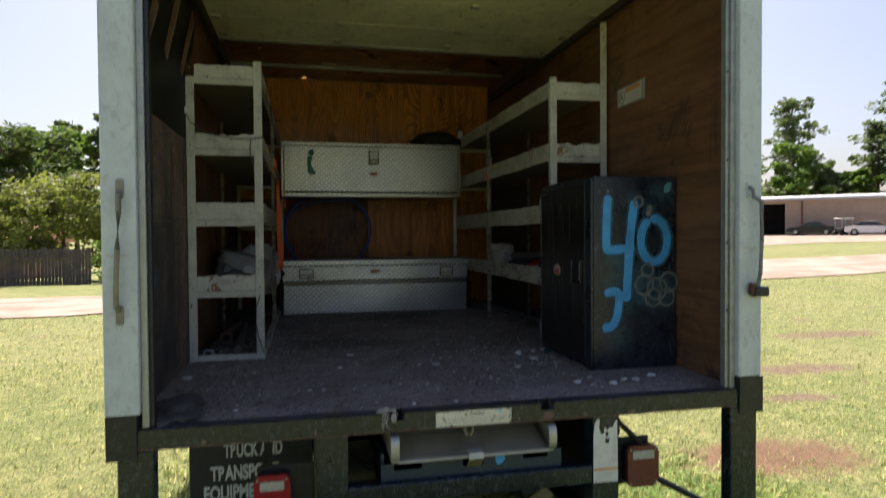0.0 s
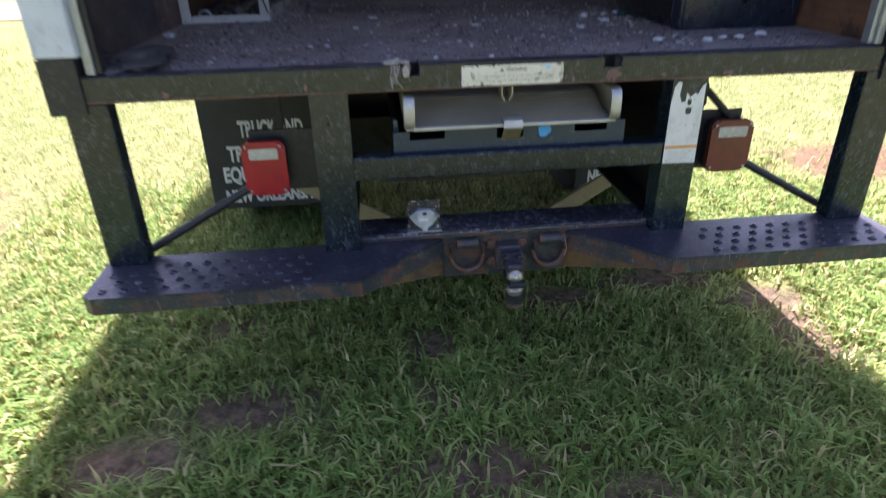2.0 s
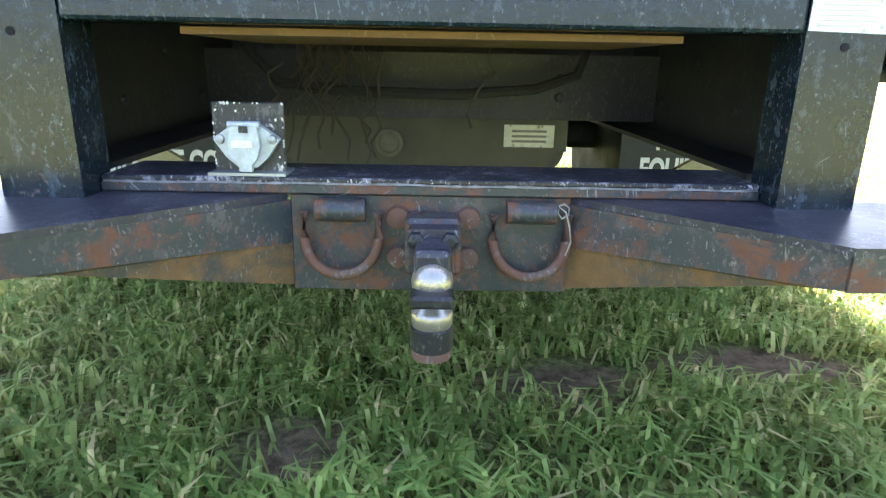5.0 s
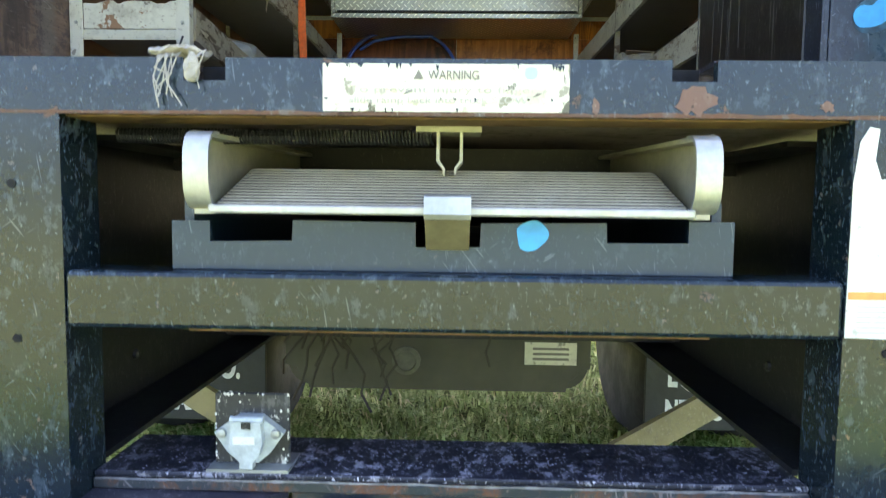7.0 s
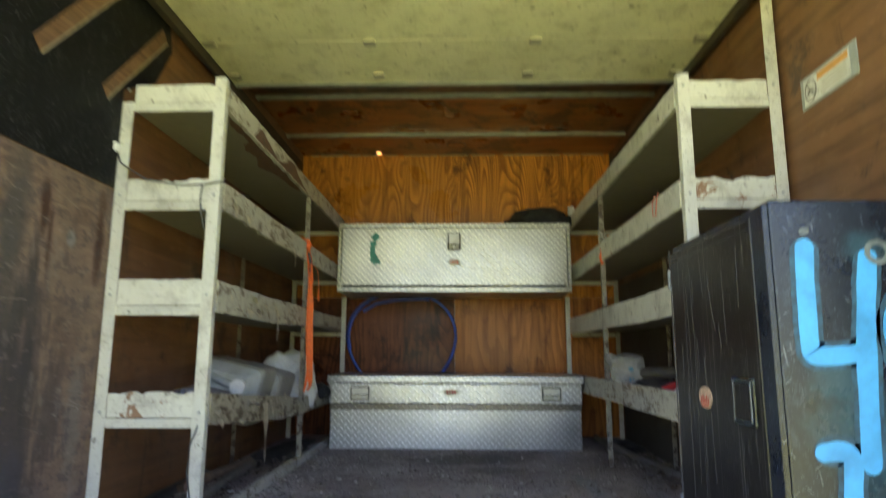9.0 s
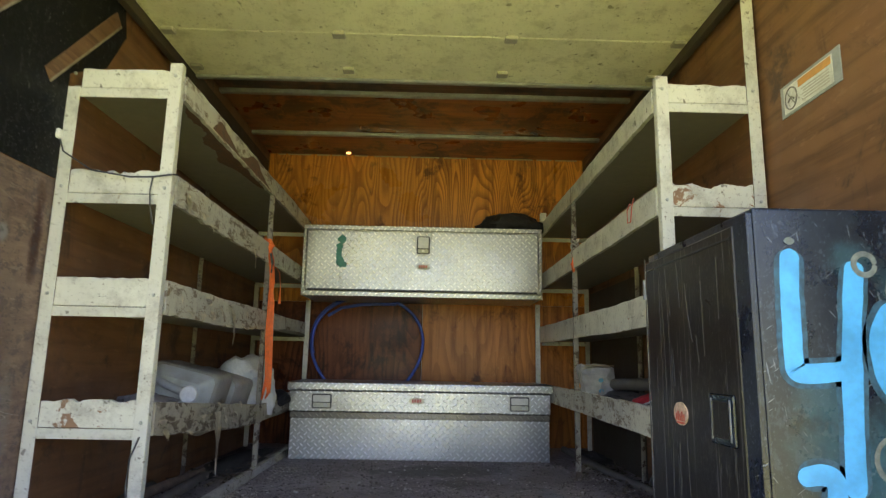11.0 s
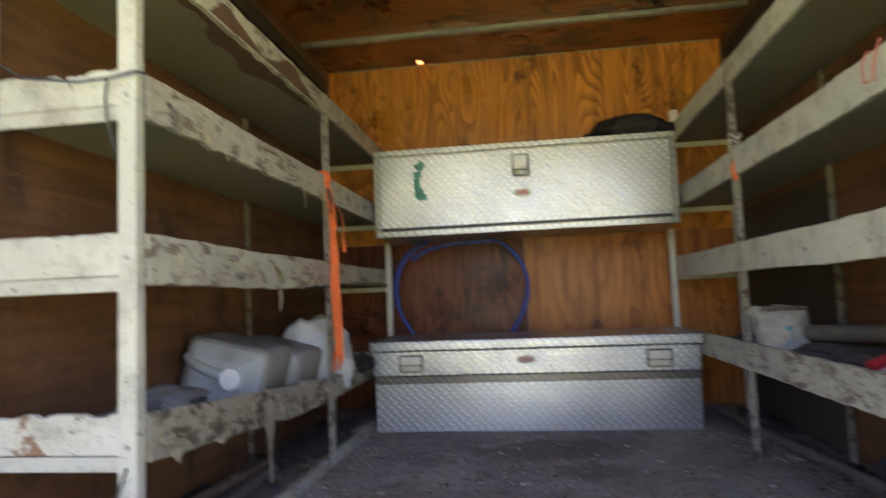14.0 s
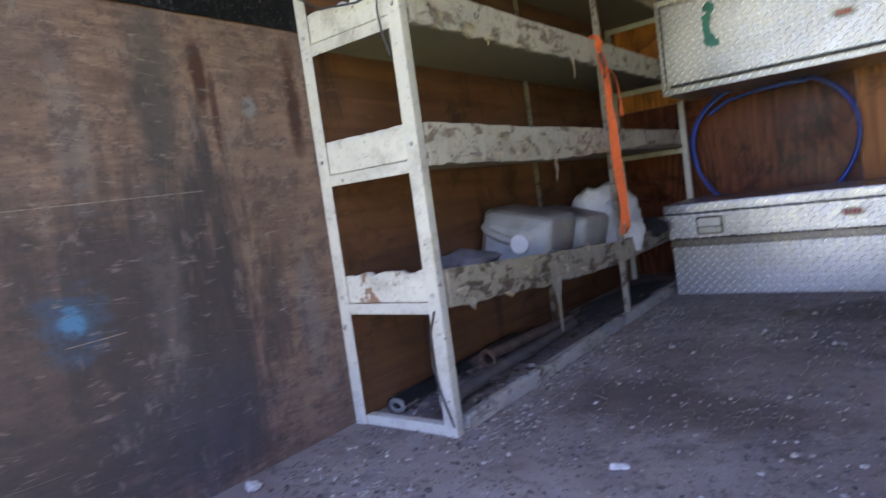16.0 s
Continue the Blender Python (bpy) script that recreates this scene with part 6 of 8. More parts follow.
# overhead roll-up door, tracks and roof bows
od = thing("overhead_door", (0, 1.1, 2.93), "mildewed cream roll-up door, rolled open under the roof", "overhead door")
y = 0.35
for k, d in enumerate((0.42, 0.42, 0.42, 0.42)):
    part("door_panel", block(-1.115, 1.085, y + 0.002, y + d - 0.002, 2.925, 2.945, 0.002), M_door, od)
    y += d
part("bottom_rail", block(-1.115, 1.085, y + 0.001, y + 0.03, 2.915, 2.945, 0.003), M_galv, od)
for yy in (0.77, 1.19, 1.61, 1.93):
    for x in (-1.07, -0.37, 0.345, 1.045):
        part("hinge", block(x - 0.026, x + 0.026, yy - 0.022, yy + 0.022, 2.908, 2.9245, 0.003), M_alloy_dull, od, "small pale hinge plate")
M_rail = plain("dirty_brown_rail", (0.062, 0.050, 0.036), 0.7, 0.2, 0.3, 9, 0.2)
for s in (-1, 1):
    trk = thing("door_rail", (s * 1.13, 1.2, 2.93), "dark steel door rail under the roof", "door rail", "door rails")
    part("rail", block(-0.0175 + s * 1.102, -0.0175 + s * 1.132, 0.10, 3.42, 2.885, 2.955, 0.003), M_rail, trk)
    part("hanger", block(-0.0175 + s * 1.132, -0.0175 + s * 1.145, 2.0, 2.05, 2.90, 3.07), M_galv, trk)
for yy in (0.9, 1.7, 2.50, 3.14):
    rb = thing("roof_bow", (0, yy, CZ), "thin galvanised roof bow across the ceiling", "roof bow", "roof bows")
    part("bow", block(-1.164, 1.129, yy - 0.018, yy + 0.018, CZ - 0.026, CZ - 0.001, 0.004), M_galv, rb)


# ---- loose things inside the box ----
def lump(name, centre, size, material, label, category, rough=0.25, scale=9.0, seed=0.0, sub=4):
    """A crumpled soft thing."""
    bm = bmesh.new()
    bmesh.ops.create_icosphere(bm, subdivisions=sub, radius=1.0)
    for v in bm.verts:
        d = 1 + rough * noise.noise(v.co * 1.6 + Vector((seed, 0, 0))) + rough * 0.6 * abs(noise.noise(v.co * scale * 0.4 + Vector((0, seed, 0))))
        p = v.co * d
        v.co = Vector((centre[0] + p.x * size[0], centre[1] + p.y * size[1], max(centre[2] - size[2] * 0.8, centre[2] + p.z * size[2])))
    return solid(name, bm, material, label, category, smooth=True)


def jug(x, y, z, w, l, h, yaw, label, roll=0.0):
    """A square-shouldered canister on its side: neck, cap and moulded grip at its front."""
    j = thing("jug", (x, y, z), label, "jug", "canisters on the shelf")
    m = pose(x, y, z, 0, 0, yaw) @ pose(-w / 2, 0, 0) @ pose(0, 0, 0, 0, roll, 0) @ pose(w / 2, 0, 0)
    bm = block(-w / 2, w / 2, 0.05, l, 0, h, 0.028, 4)
    bmesh.ops.transform(bm, matrix=m, verts=bm.verts)
    part("body", bm, M_jug_body, j, "brownish jug body, darker than the shoulder", smooth=True)
    bm = bmesh.new()
    secs = []
    for t in (0.0, 0.35, 0.7, 1.0):
        q = 1 - 0.36 * t ** 1.6
        yy = 0.075 - 0.075 * t
        secs.append([bm.verts.new((px * q, yy, h * 0.5 + (pz - h * 0.5) * q)) for px, pz in rounded(-w / 2 + 0.006, w / 2 - 0.006, 0.006, h - 0.006, 0.03, 4)])
    strip(bm, secs)
    bmesh.ops.transform(bm, matrix=m, verts=bm.verts)
    part("shoulder", bm, M_jug, j, smooth=True)
    bm = tube(bmesh.new(), [(-w * 0.46, 0.085, h * 0.74), (-w * 0.42, 0.045, h * 0.735), (-w * 0.33, 0.014, h * 0.72), (-w * 0.20, -0.006, h * 0.69), (-w * 0.04, -0.010, h * 0.66), (w * 0.12, -0.004, h * 0.645)], 0.017, 12)
    bmesh.ops.transform(bm, matrix=m, verts=bm.verts)
    part("grip", bm, M_jug, j, "moulded grip", True)
    bm = lathe(bmesh.new(), [(0.032, 0.012), (0.034, -0.004), (0.034, -0.022), (0.031, -0.025), (0.006, -0.026)], (w * 0.20, 0, h * 0.63), "Y", 24)
    bmesh.ops.transform(bm, matrix=m, verts=bm.verts)
    part("cap", bm, M_cap, j, "white screw cap", True)


jug(-1.018, 1.815, 1.335, 0.275, 0.31, 0.258, 4, "translucent grey plastic canister lying on its side", 14)
jug(-1.030, 2.15, 1.325, 0.265, 0.27, 0.240, -4, "brownish plastic canister lying behind another", 15)
M_bag = plain("white_plastic_bag", (0.66, 0.68, 0.68), 0.45, 0, 0.08, 12, 0.4)
lump("plastic_bag", (-0.945, 2.60, 1.43), (0.17, 0.14, 0.16), M_bag, "crumpled white plastic sack on the sagging shelf", "plastic bag", 0.3, 10, 3.0)
lump("dark_cap", (-0.83, 2.85, 1.37), (0.07, 0.09, 0.05), M_dark_bag, "dark crumpled cloth cap on the shelf", "cap", 0.3, 8, 5.0)
lump("rag", (-0.98, 1.52, 1.425), (0.09, 0.10, 0.035), plain("grey_rag", (0.16, 0.15, 0.15), 0.9, 0, 0.4, 14, 0.5), "heap of dirty grey rags on the shelf", "rags", 0.5, 14, 1.0)
lump("foil_wrapper", (-0.93, 1.60, 1.41), (0.035, 0.04, 0.02), plain("dull_foil", (0.35, 0.34, 0.38), 0.3, 0.7, 0.3, 40, 0.4), "crumpled foil wrapper on the shelf", "wrapper", 0.6, 14, 2.0, 3)
dl = thing("dirty_tray", (-0.99, 1.37, 1.40), "flat dirty grey board lying on the shelf", "board")
part("board", block(-1.10, -0.86, 1.20, 1.50, 1.397, 1.412, 0.003, m=None), M_old_wood, dl)

# black bag on the upper tool box
lump("black_bag", (0.57, 3.30, 2.485), (0.19, 0.14, 0.085), M_dark_bag, "limp black cloth bag on the tool box", "bag", 0.35, 9, 7.0)
wb = thing("white_bracket", (0.775, 3.30, 2.53), "small white block above the shelf", "bracket")
part("block", block(0.76, 0.80, 3.28, 3.32, 2.53, 2.59, 0.004), M_cap, wb)

# blue hose coil leaning on the bulkhead
hz = thing("hose_coil", (-0.40, 3.50, 1.31), "loosely coiled blue plastic hose leaning on the bulkhead", "hose")
pts = []
for k in range(150):
    a = math.pi * 0.34 + 2 * math.pi * k / 110
    r = 0.385 + 0.012 * math.sin(3 * a) - 0.0001 * k
    pts.append((-0.390 + r * math.cos(a) * 1.0, 3.53 - 0.025 * k / 149 - 0.03 * (1 + math.sin(a)) * 0.3, 1.685 + r * 0.93 * math.sin(a)))
part("coil", tube(bmesh.new(), pts, 0.0105, 10), M_hose, hz, smooth=True)
part("coil_end", tube(bmesh.new(), [(-0.66, 3.47, 1.885), (-0.57, 3.465, 1.940), (-0.42, 3.46, 1.966), (-0.30, 3.46, 1.970), (-0.20, 3.46, 1.970)], 0.0105, 10), M_hose, hz, smooth=True)

# orange strap on the middle post
sp_ = thing("ratchet_strap", (-0.775, 2.38, 2.2), "bright orange webbing strap knotted to a shelf post", "strap")
for pts, wd in (([(-0.83, 2.395, 2.205), (-0.80, 2.385, 2.17), (-0.775, 2.38, 2.09), (-0.768, 2.378, 1.97), (-0.765, 2.372, 1.87), (-0.765, 2.38, 1.75), (-0.760, 2.374, 1.66), (-0.758, 2.38, 1.56), (-0.755, 2.376, 1.47), (-0.755, 2.382, 1.43), (-0.77, 2.384, 1.40)], 0.013),
                ([(-0.80, 2.375, 2.15), (-0.785, 2.37, 2.05), (-0.775, 2.368, 1.90), (-0.777, 2.367, 1.70), (-0.765, 2.37, 1.50), (-0.785, 2.375, 1.395)], 0.010),
                ([(-0.79, 2.37, 2.03), (-0.755, 2.37, 2.05), (-0.735, 2.37, 2.02), (-0.727, 2.37, 1.95), (-0.727, 2.37, 1.865)], 0.008)):
    part("webbing", tube(bmesh.new(), pts, wd, 8, flat=(wd, 0.0016)), M_orange, sp_)
bm = bmesh.new()
bmesh.ops.create_icosphere(bm, subdivisions=3, radius=0.03)
for v in bm.verts:
    v.co = Vector((v.co.x * 0.8 - 0.80, v.co.y * 0.7 + 2.375, v.co.z * 1.3 + 2.16))
part("knot", rough_up(bm, 0.012, 45), M_orange, sp_)
part("buckle", tube(bmesh.new(), [(-0.785, 2.362, 2.12), (-0.772, 2.36, 2.07), (-0.775, 2.36, 2.02)], 0.006, 6), M_wire, sp_, "dark wire buckle")

# wire round the shelf's end
wr = thing("thin_cable", (-0.97, 1.14, 2.15), "thin grey cable slung across the shelf end", "cable")
part("cable", tube(bmesh.new(), [(-1.158, 1.138, 2.276), (-1.14, 1.138, 2.229), (-1.046, 1.138, 2.17), (-0.921, 1.138, 2.150), (-0.85, 1.138, 2.152), (-0.79, 1.14, 2.162), (-0.782, 1.16, 2.165)], 0.0028, 6), M_wire, wr)
part("cable", tube(bmesh.new(), [(-0.85, 1.138, 2.152), (-0.856, 1.139, 2.11), (-0.852, 1.140, 2.06), (-0.84, 1.146, 2.0)], 0.0028, 6), M_wire, wr)
part("clip", block(-1.166, -1.150, 1.12, 1.15, 2.27, 2.30, 0.003), M_cap, wr)
wr = thing("thin_cable", (-0.79, 1.14, 1.2), "thin dark cable drooping beside a shelf post", "cable")
part("cable", tube(bmesh.new(), [(-0.815, 1.147, 1.36), (-0.835, 1.143, 1.30), (-0.838, 1.142, 1.22), (-0.825, 1.143, 1.14), (-0.80, 1.146, 1.06)], 0.0028, 6), M_wire, wr)
# cord tied to the other side's middle post
cd_ = thing("cord", (0.78, 2.39, 2.17), "knotted pale cord round a shelf post", "cord")
for z in (2.15, 2.175, 2.20, 2.225):
    part("turn", tube(bmesh.new(), [(0.782 + 0.021 * math.cos(a), 2.405 + 0.016 * math.sin(a), z + 0.012 * math.sin(a * 2 + z * 40)) for a in [2 * math.pi * k / 12 for k in range(12)]], 0.005, 6, closed=True), M_rag, cd_)
part("tail", tube(bmesh.new(), [(0.77, 2.39, 2.15), (0.764, 2.385, 2.10), (0.768, 2.386, 2.06)], 0.012, 6, flat=(0.012, 0.002)), M_orange, cd_, "faded orange tape end")
pk = thing("pink_string", (0.765, 1.455, 2.14), "loop of faded pink string on the shelf edge", "string")
part("loop", tube(bmesh.new(), [(0.762, 1.40, 2.19), (0.760, 1.42, 2.16), (0.761, 1.44, 2.11), (0.761, 1.475, 2.115), (0.762, 1.48, 2.16), (0.766, 1.46, 2.185), (0.762, 1.44, 2.175)], 0.0022, 5), plain("pink_string", (0.62, 0.16, 0.12), 0.8), pk)

# peeling flakes and hanging strips of paint on the left shelf's fascias
M_flake = plain("paint_flake", (0.60, 0.55, 0.43), 0.7, 0, 0.25, 40, 0.3)
fk = thing("paint_flakes", (-0.79, 1.8, 1.8), "curled strips of old paint hanging from the shelf edge", "paint flakes")
random.seed(17)
spots = [(1.30, 2.125, 0.05, 0.030), (2.095, 2.10, 0.09, 0.014), (1.88, 1.775, 0.115, 0.022), (1.778, 1.385, 0.215, 0.030), (1.45, 2.11, 0.03, 0.05), (1.62, 1.765, 0.03, 0.03),
         (1.52, 1.755, 0.03, 0.045), (1.40, 1.75, 0.022, 0.03), (1.86, 1.79, 0.035, 0.035), (1.25, 1.40, 0.02, 0.04), (1.60, 1.41, 0.03, 0.03), (2.0, 1.33, 0.02, 0.03), (1.70, 1.79, 0.03, 0.02)]
for k in range(30):
    spots.append((random.uniform(1.20, 2.35), random.choice((2.11, 1.765, 1.765, 1.39, 1.36)) + random.uniform(-0.03, 0.045), random.uniform(0.012, 0.035), random.uniform(0.008, 0.030)))
for y, z, l, w in spots:
    bm, rows = bmesh.new(), []
    lean, curl = random.uniform(-0.25, 0.25), random.uniform(0.1, 0.5)
    for k in range(7):
        t = k / 6
        ww = w * (1 - 0.75 * t) * (1 + 0.9 * noise.noise(Vector((y * 31, k * 0.8, z * 17))))
        off = 0.003 + curl * 0.03 * math.sin(t * 2.2)
        rows.append((bm.verts.new((-0.797 + off, y - ww + lean * l * t, z - l * t)), bm.verts.new((-0.797 + off + 0.004 * noise.noise(Vector((y * 40, k, 2.0))), y + ww * (0.6 + 0.8 * abs(noise.noise(Vector((y * 23, k * 1.3, 5.0))))) + lean * l * t, z - l * t * (1 + 0.35 * noise.noise(Vector((y * 61, 1.0, 3.0))))))))
    for a, b in zip(rows, rows[1:]):
        bm.faces.new((a[0], a[1], b[1], b[0]))
    bmesh.ops.solidify(bm, geom=bm.faces[:], thickness=0.0012)
    part("flake", bm, M_flake, fk)
# jagged torn skin under the top left fascia
ts = thing("torn_edging", (-0.79, 2.0, 2.42), "ragged strip of rusty torn edging under the top shelf", "edging")
bm, rows = bmesh.new(), []
for k in range(120):
    y = 1.30 + 1.05 * k / 119
    w = math.sin(math.pi * (k + 0.5) / 120) ** 0.6 * (0.020 + 0.085 * max(0.0, noise.noise(Vector((y * 5, 0, 4.0))) + 0.55)) + 0.022 * abs(noise.noise(Vector((y * 38, 3, 0)))) + 0.004
    rows.append([bm.verts.new(p) for p in ((-0.8165, y, 2.4478), (-0.8165, y, 2.4500), (-0.8165 - w, y, 2.4500), (-0.8165 - w, y, 2.4478))])
strip(bm, rows)
part("strip", bm, plain("rusty_skin", (0.15, 0.082, 0.050), 0.8, 0, 0.35, 30, 0.4), ts)

rnd = random.Random(44)
bm, prev = bmesh.new(), None
for k in range(140):
    y = 1.46 + 0.84 * k / 139
    h = 0.062 * max(0.0, noise.noise(Vector((y * 4.2, 7.0, 0))) + 0.50) + 0.016 * abs(noise.noise(Vector((y * 30, 1, 0))))
    h = min(0.068, h * min(1.0, k / 12, (139 - k) / 12) + 0.002)
    cur = (bm.verts.new((-0.7962, y, 2.440)), bm.verts.new((-0.7962, y, 2.440 + h)))
    if prev:
        bm.faces.new((prev[0], cur[0], cur[1], prev[1]))
    prev = cur
part("bare_patch", bm, bpy.data.materials["rusty_skin"], ts, "brown bare wood where paint peeled")

# pipes and scrap on the floor under the left shelf
M_brown_pole = plain("brown_weathered_pole", (0.17, 0.12, 0.085), 0.85, 0, 0.35, 16, 0.3)
for a, b, r, mat_, lab in (((-1.12, 1.55, 1.054), (-1.03, 2.32, 1.062), 0.021, M_brown_pole, "round weathered wooden pole on the floor"), ((-0.945, 1.30, 1.058), (-1.0, 2.28, 1.054), 0.021, M_pipe, "dull grey pipe lying on the floor"),
                           ((-1.10, 1.25, 1.054), (-1.12, 2.0, 1.054), 0.024, M_black_plain, "dark steel pipe on the floor along the wall")):
    p = thing("pipe", a, lab, "pipe", "poles under the shelf")
    part("shaft", tube(bmesh.new(), [a, tuple((Vector(a) + Vector(b)) / 2), b], r, 14), mat_, p, smooth=True)
rn = thing("iron_ring", (-1.05, 1.715, 1.04), "rusty iron collar on the floor", "collar")
part("ring", tube(bmesh.new(), [(-1.05 + 0.028 * math.cos(a), 1.70, 1.065 + 0.028 * math.sin(a)) for a in [2 * math.pi * k / 16 for k in range(16)]], 0.010, 8, closed=True), M_rust, rn, smooth=True)
rn = thing("iron_ring", (-1.08, 1.26, 1.04), "pale coupling ring on the floor", "collar")
part("ring", tube(bmesh.new(), [(-1.085 + 0.024 * math.cos(a), 1.25, 1.054 + 0.016 * math.sin(a)) for a in [2 * math.pi * k / 16 for k in range(16)]], 0.007, 8, closed=True), M_galv, rn, smooth=True)

# things on the right-hand shelf
M_card = plain("dirty_white_card", (0.31, 0.30, 0.275), 0.8, 0, 0.25, 18, 0.4)
bx = thing("torn_carton", (0.86, 2.32, 1.425), "crumpled dirty white cardboard carton", "carton")
bm = block(0.785, 0.93, 2.24, 2.40, 1.426, 1.58, 0.012, 2)
bmesh.ops.subdivide_edges(bm, edges=bm.edges[:], cuts=4, use_grid_fill=True)
part("box", rough_up(rough_up(bm, 0.040, 9), 0.012, 30), M_card, bx)
bm = slab(bmesh.new(), [(0.78, 2.22), (0.93, 2.25), (0.95, 2.40), (0.80, 2.38)], "Z", 1.590, 1.594)
part("flap", rough_up(bm, 0.02, 8), plain("brown_card", (0.30, 0.22, 0.15), 0.85), bx, "brown torn flap")
for z in (1.47, 1.52):
    bl = [(0.85 + 0.012 * math.cos(a), z + 0.010 * math.sin(a)) for a in [2 * math.pi * k / 14 for k in range(14)]]
    part("print_mark", slab(bmesh.new(), bl, "Y", 2.222, 2.226), M_blue_pale, bx)
tb = thing("cardboard_tube", (1.0, 2.05, 1.46), "dusty grey cardboard tube lying on junk", "tube")
a, b = Vector((0.90, 2.28, 1.50)), Vector((1.07, 1.92, 1.515))
bm = bmesh.new()
d = (b - a).normalized()
sd = d.cross(Vector((0, 0, 1))).normalized()
up = sd.cross(d)
rings = []
for c, r in ((a, 0.027), (b, 0.027), (b, 0.024), (a + d * 0.02, 0.024)):
    rings.append([bm.verts.new(c + sd * r * math.cos(2 * math.pi * k / 20) + up * r * math.sin(2 * math.pi * k / 20)) for k in range(20)])
for r0, r1 in zip(rings, rings[1:] + rings[:1]):
    for k in range(20):
        bm.faces.new((r0[k], r0[(k + 1) % 20], r1[(k + 1) % 20], r1[k]))
part("tube", bm, plain("grey_card", (0.12, 0.108, 0.088), 0.85, 0, 0.2, 20, 0.3), tb, smooth=True)
M_junk = plain("dark_junk", (0.075, 0.072, 0.070), 0.85, 0, 0.4, 18, 0.5)
lump("cloth_scrap", (0.95, 2.05, 1.445), (0.13, 0.22, 0.030), M_junk, "heap of dusty dark scraps on the shelf", "bundle", 0.5, 14, 9.0)
lump("cloth_scrap", (0.98, 1.75, 1.435), (0.10, 0.16, 0.022), M_junk, "flat heap of dark scraps on the shelf", "bundle", 0.5, 14, 12.0)
lump("cloth_scrap", (0.90, 2.70, 1.435), (0.10, 0.16, 0.028), plain("grey_scraps", (0.22, 0.22, 0.22), 0.8, 0, 0.5, 25, 0.5), "grey scraps heaped beside the chest", "bundle", 0.5, 14, 15.0)
pkt = thing("red_packet", (0.90, 1.76, 1.43), "crumpled red and yellow packet", "packet")
bm = block(0.845, 0.945, 1.735, 1.765, 1.43, 1.475, 0.006, 2, m=pose(0.895, 1.75, 1.45, 20, -18, 12) @ pose(-0.895, -1.75, -1.45))
part("wrapper", bm, plain("red_wrapper", (0.56, 0.035, 0.04), 0.4), pkt)
part("print_band", block(0.862, 0.925, 1.728, 1.7345, 1.448, 1.458, 0.001, m=pose(0.895, 1.75, 1.45, 20, -18, 12) @ pose(-0.895, -1.75, -1.45)), M_cap, pkt)
part("corner", block(0.915, 0.950, 1.727, 1.7345, 1.430, 1.442, 0.001, m=pose(0.895, 1.75, 1.45, 20, -18, 12) @ pose(-0.895, -1.75, -1.45)), plain("yellow_print", (0.75, 0.58, 0.06), 0.5), pkt)
lump("blue_cloth", (1.02, 1.80, 1.44), (0.07, 0.05, 0.022), plain("blue_cloth", (0.03, 0.085, 0.24), 0.7, 0, 0.3, 20, 0.4), "crumpled dark blue cloth scrap", "cloth", 0.5, 12, 4.0, 3)
pi = thing("pipe", (1.0, 2.3, FZ), "dusty grey pole on the floor along the shelf", "pipe", "poles under the shelf")
part("shaft", tube(bmesh.new(), [(1.048, 1.58, 1.050), (1.028, 1.93, 1.050), (0.992, 2.28, 1.051), (0.942, 2.84, 1.050), (0.912, 3.38, 1.050)], 0.020, 14), M_pipe, pi, smooth=True)
lump("sacking", (-0.99, 2.75, 1.04), (0.10, 0.4, 0.016), M_junk, "dark trampled sacking under the shelf", "sacking", 0.6, 18, 23.0)
rt = thing("red_rod", (1.095, 1.80, 1.045), "short red plastic rod on the floor", "rod")
part("rod", tube(bmesh.new(), [(1.080, 1.90, 1.042), (1.112, 1.72, 1.042)], 0.011, 8), plain("dull_red", (0.32, 0.05, 0.045), 0.6), rt)

cn = thing("wire_spool", (1.075, 2.10, 1.075), "small dark spool lying on the floor", "spool")
for y0, y1, r in ((2.055, 2.063, 0.045), (2.064, 2.126, 0.030), (2.127, 2.135, 0.045)):
    part("flange" if r > 0.04 else "winding", lathe(bmesh.new(), [(0.004, y0), (r - 0.003, y0), (r, y0 + 0.002), (r, y1 - 0.002), (r - 0.003, y1), (0.004, y1)], (1.075, 0, 1.0755), "Y", 24), M_black_plain if r > 0.04 else M_junk, cn)
part("hub", lathe(bmesh.new(), [(0.013, 2.056), (0.013, 2.050), (0.009, 2.046), (0.002, 2.046)], (1.075, 0, 1.0755), "Y", 18), M_galv, cn, "bright metal hub", True)
lump("crumpled_wrapper", (1.10, 1.97, 1.052), (0.022, 0.05, 0.024), plain("grey_wrapper", (0.30, 0.31, 0.34), 0.5, 0, 0.4, 30, 0.4), "crumpled grey wrapper on the floor by the wall", "wrapper", 0.6, 14, 31.0, 3)
lump("rubbish_heap", (1.02, 3.02, 1.05), (0.07, 0.20, 0.022), M_junk, "dark heap of rubbish on the floor by the chest", "rubbish", 0.7, 18, 37.0)

# one dark brown-grey sheet, darkening the side wall between the right shelf's posts
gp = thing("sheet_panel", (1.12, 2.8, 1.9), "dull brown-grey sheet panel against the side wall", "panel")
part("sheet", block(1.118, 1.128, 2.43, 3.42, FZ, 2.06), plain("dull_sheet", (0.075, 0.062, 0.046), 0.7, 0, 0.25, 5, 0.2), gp)

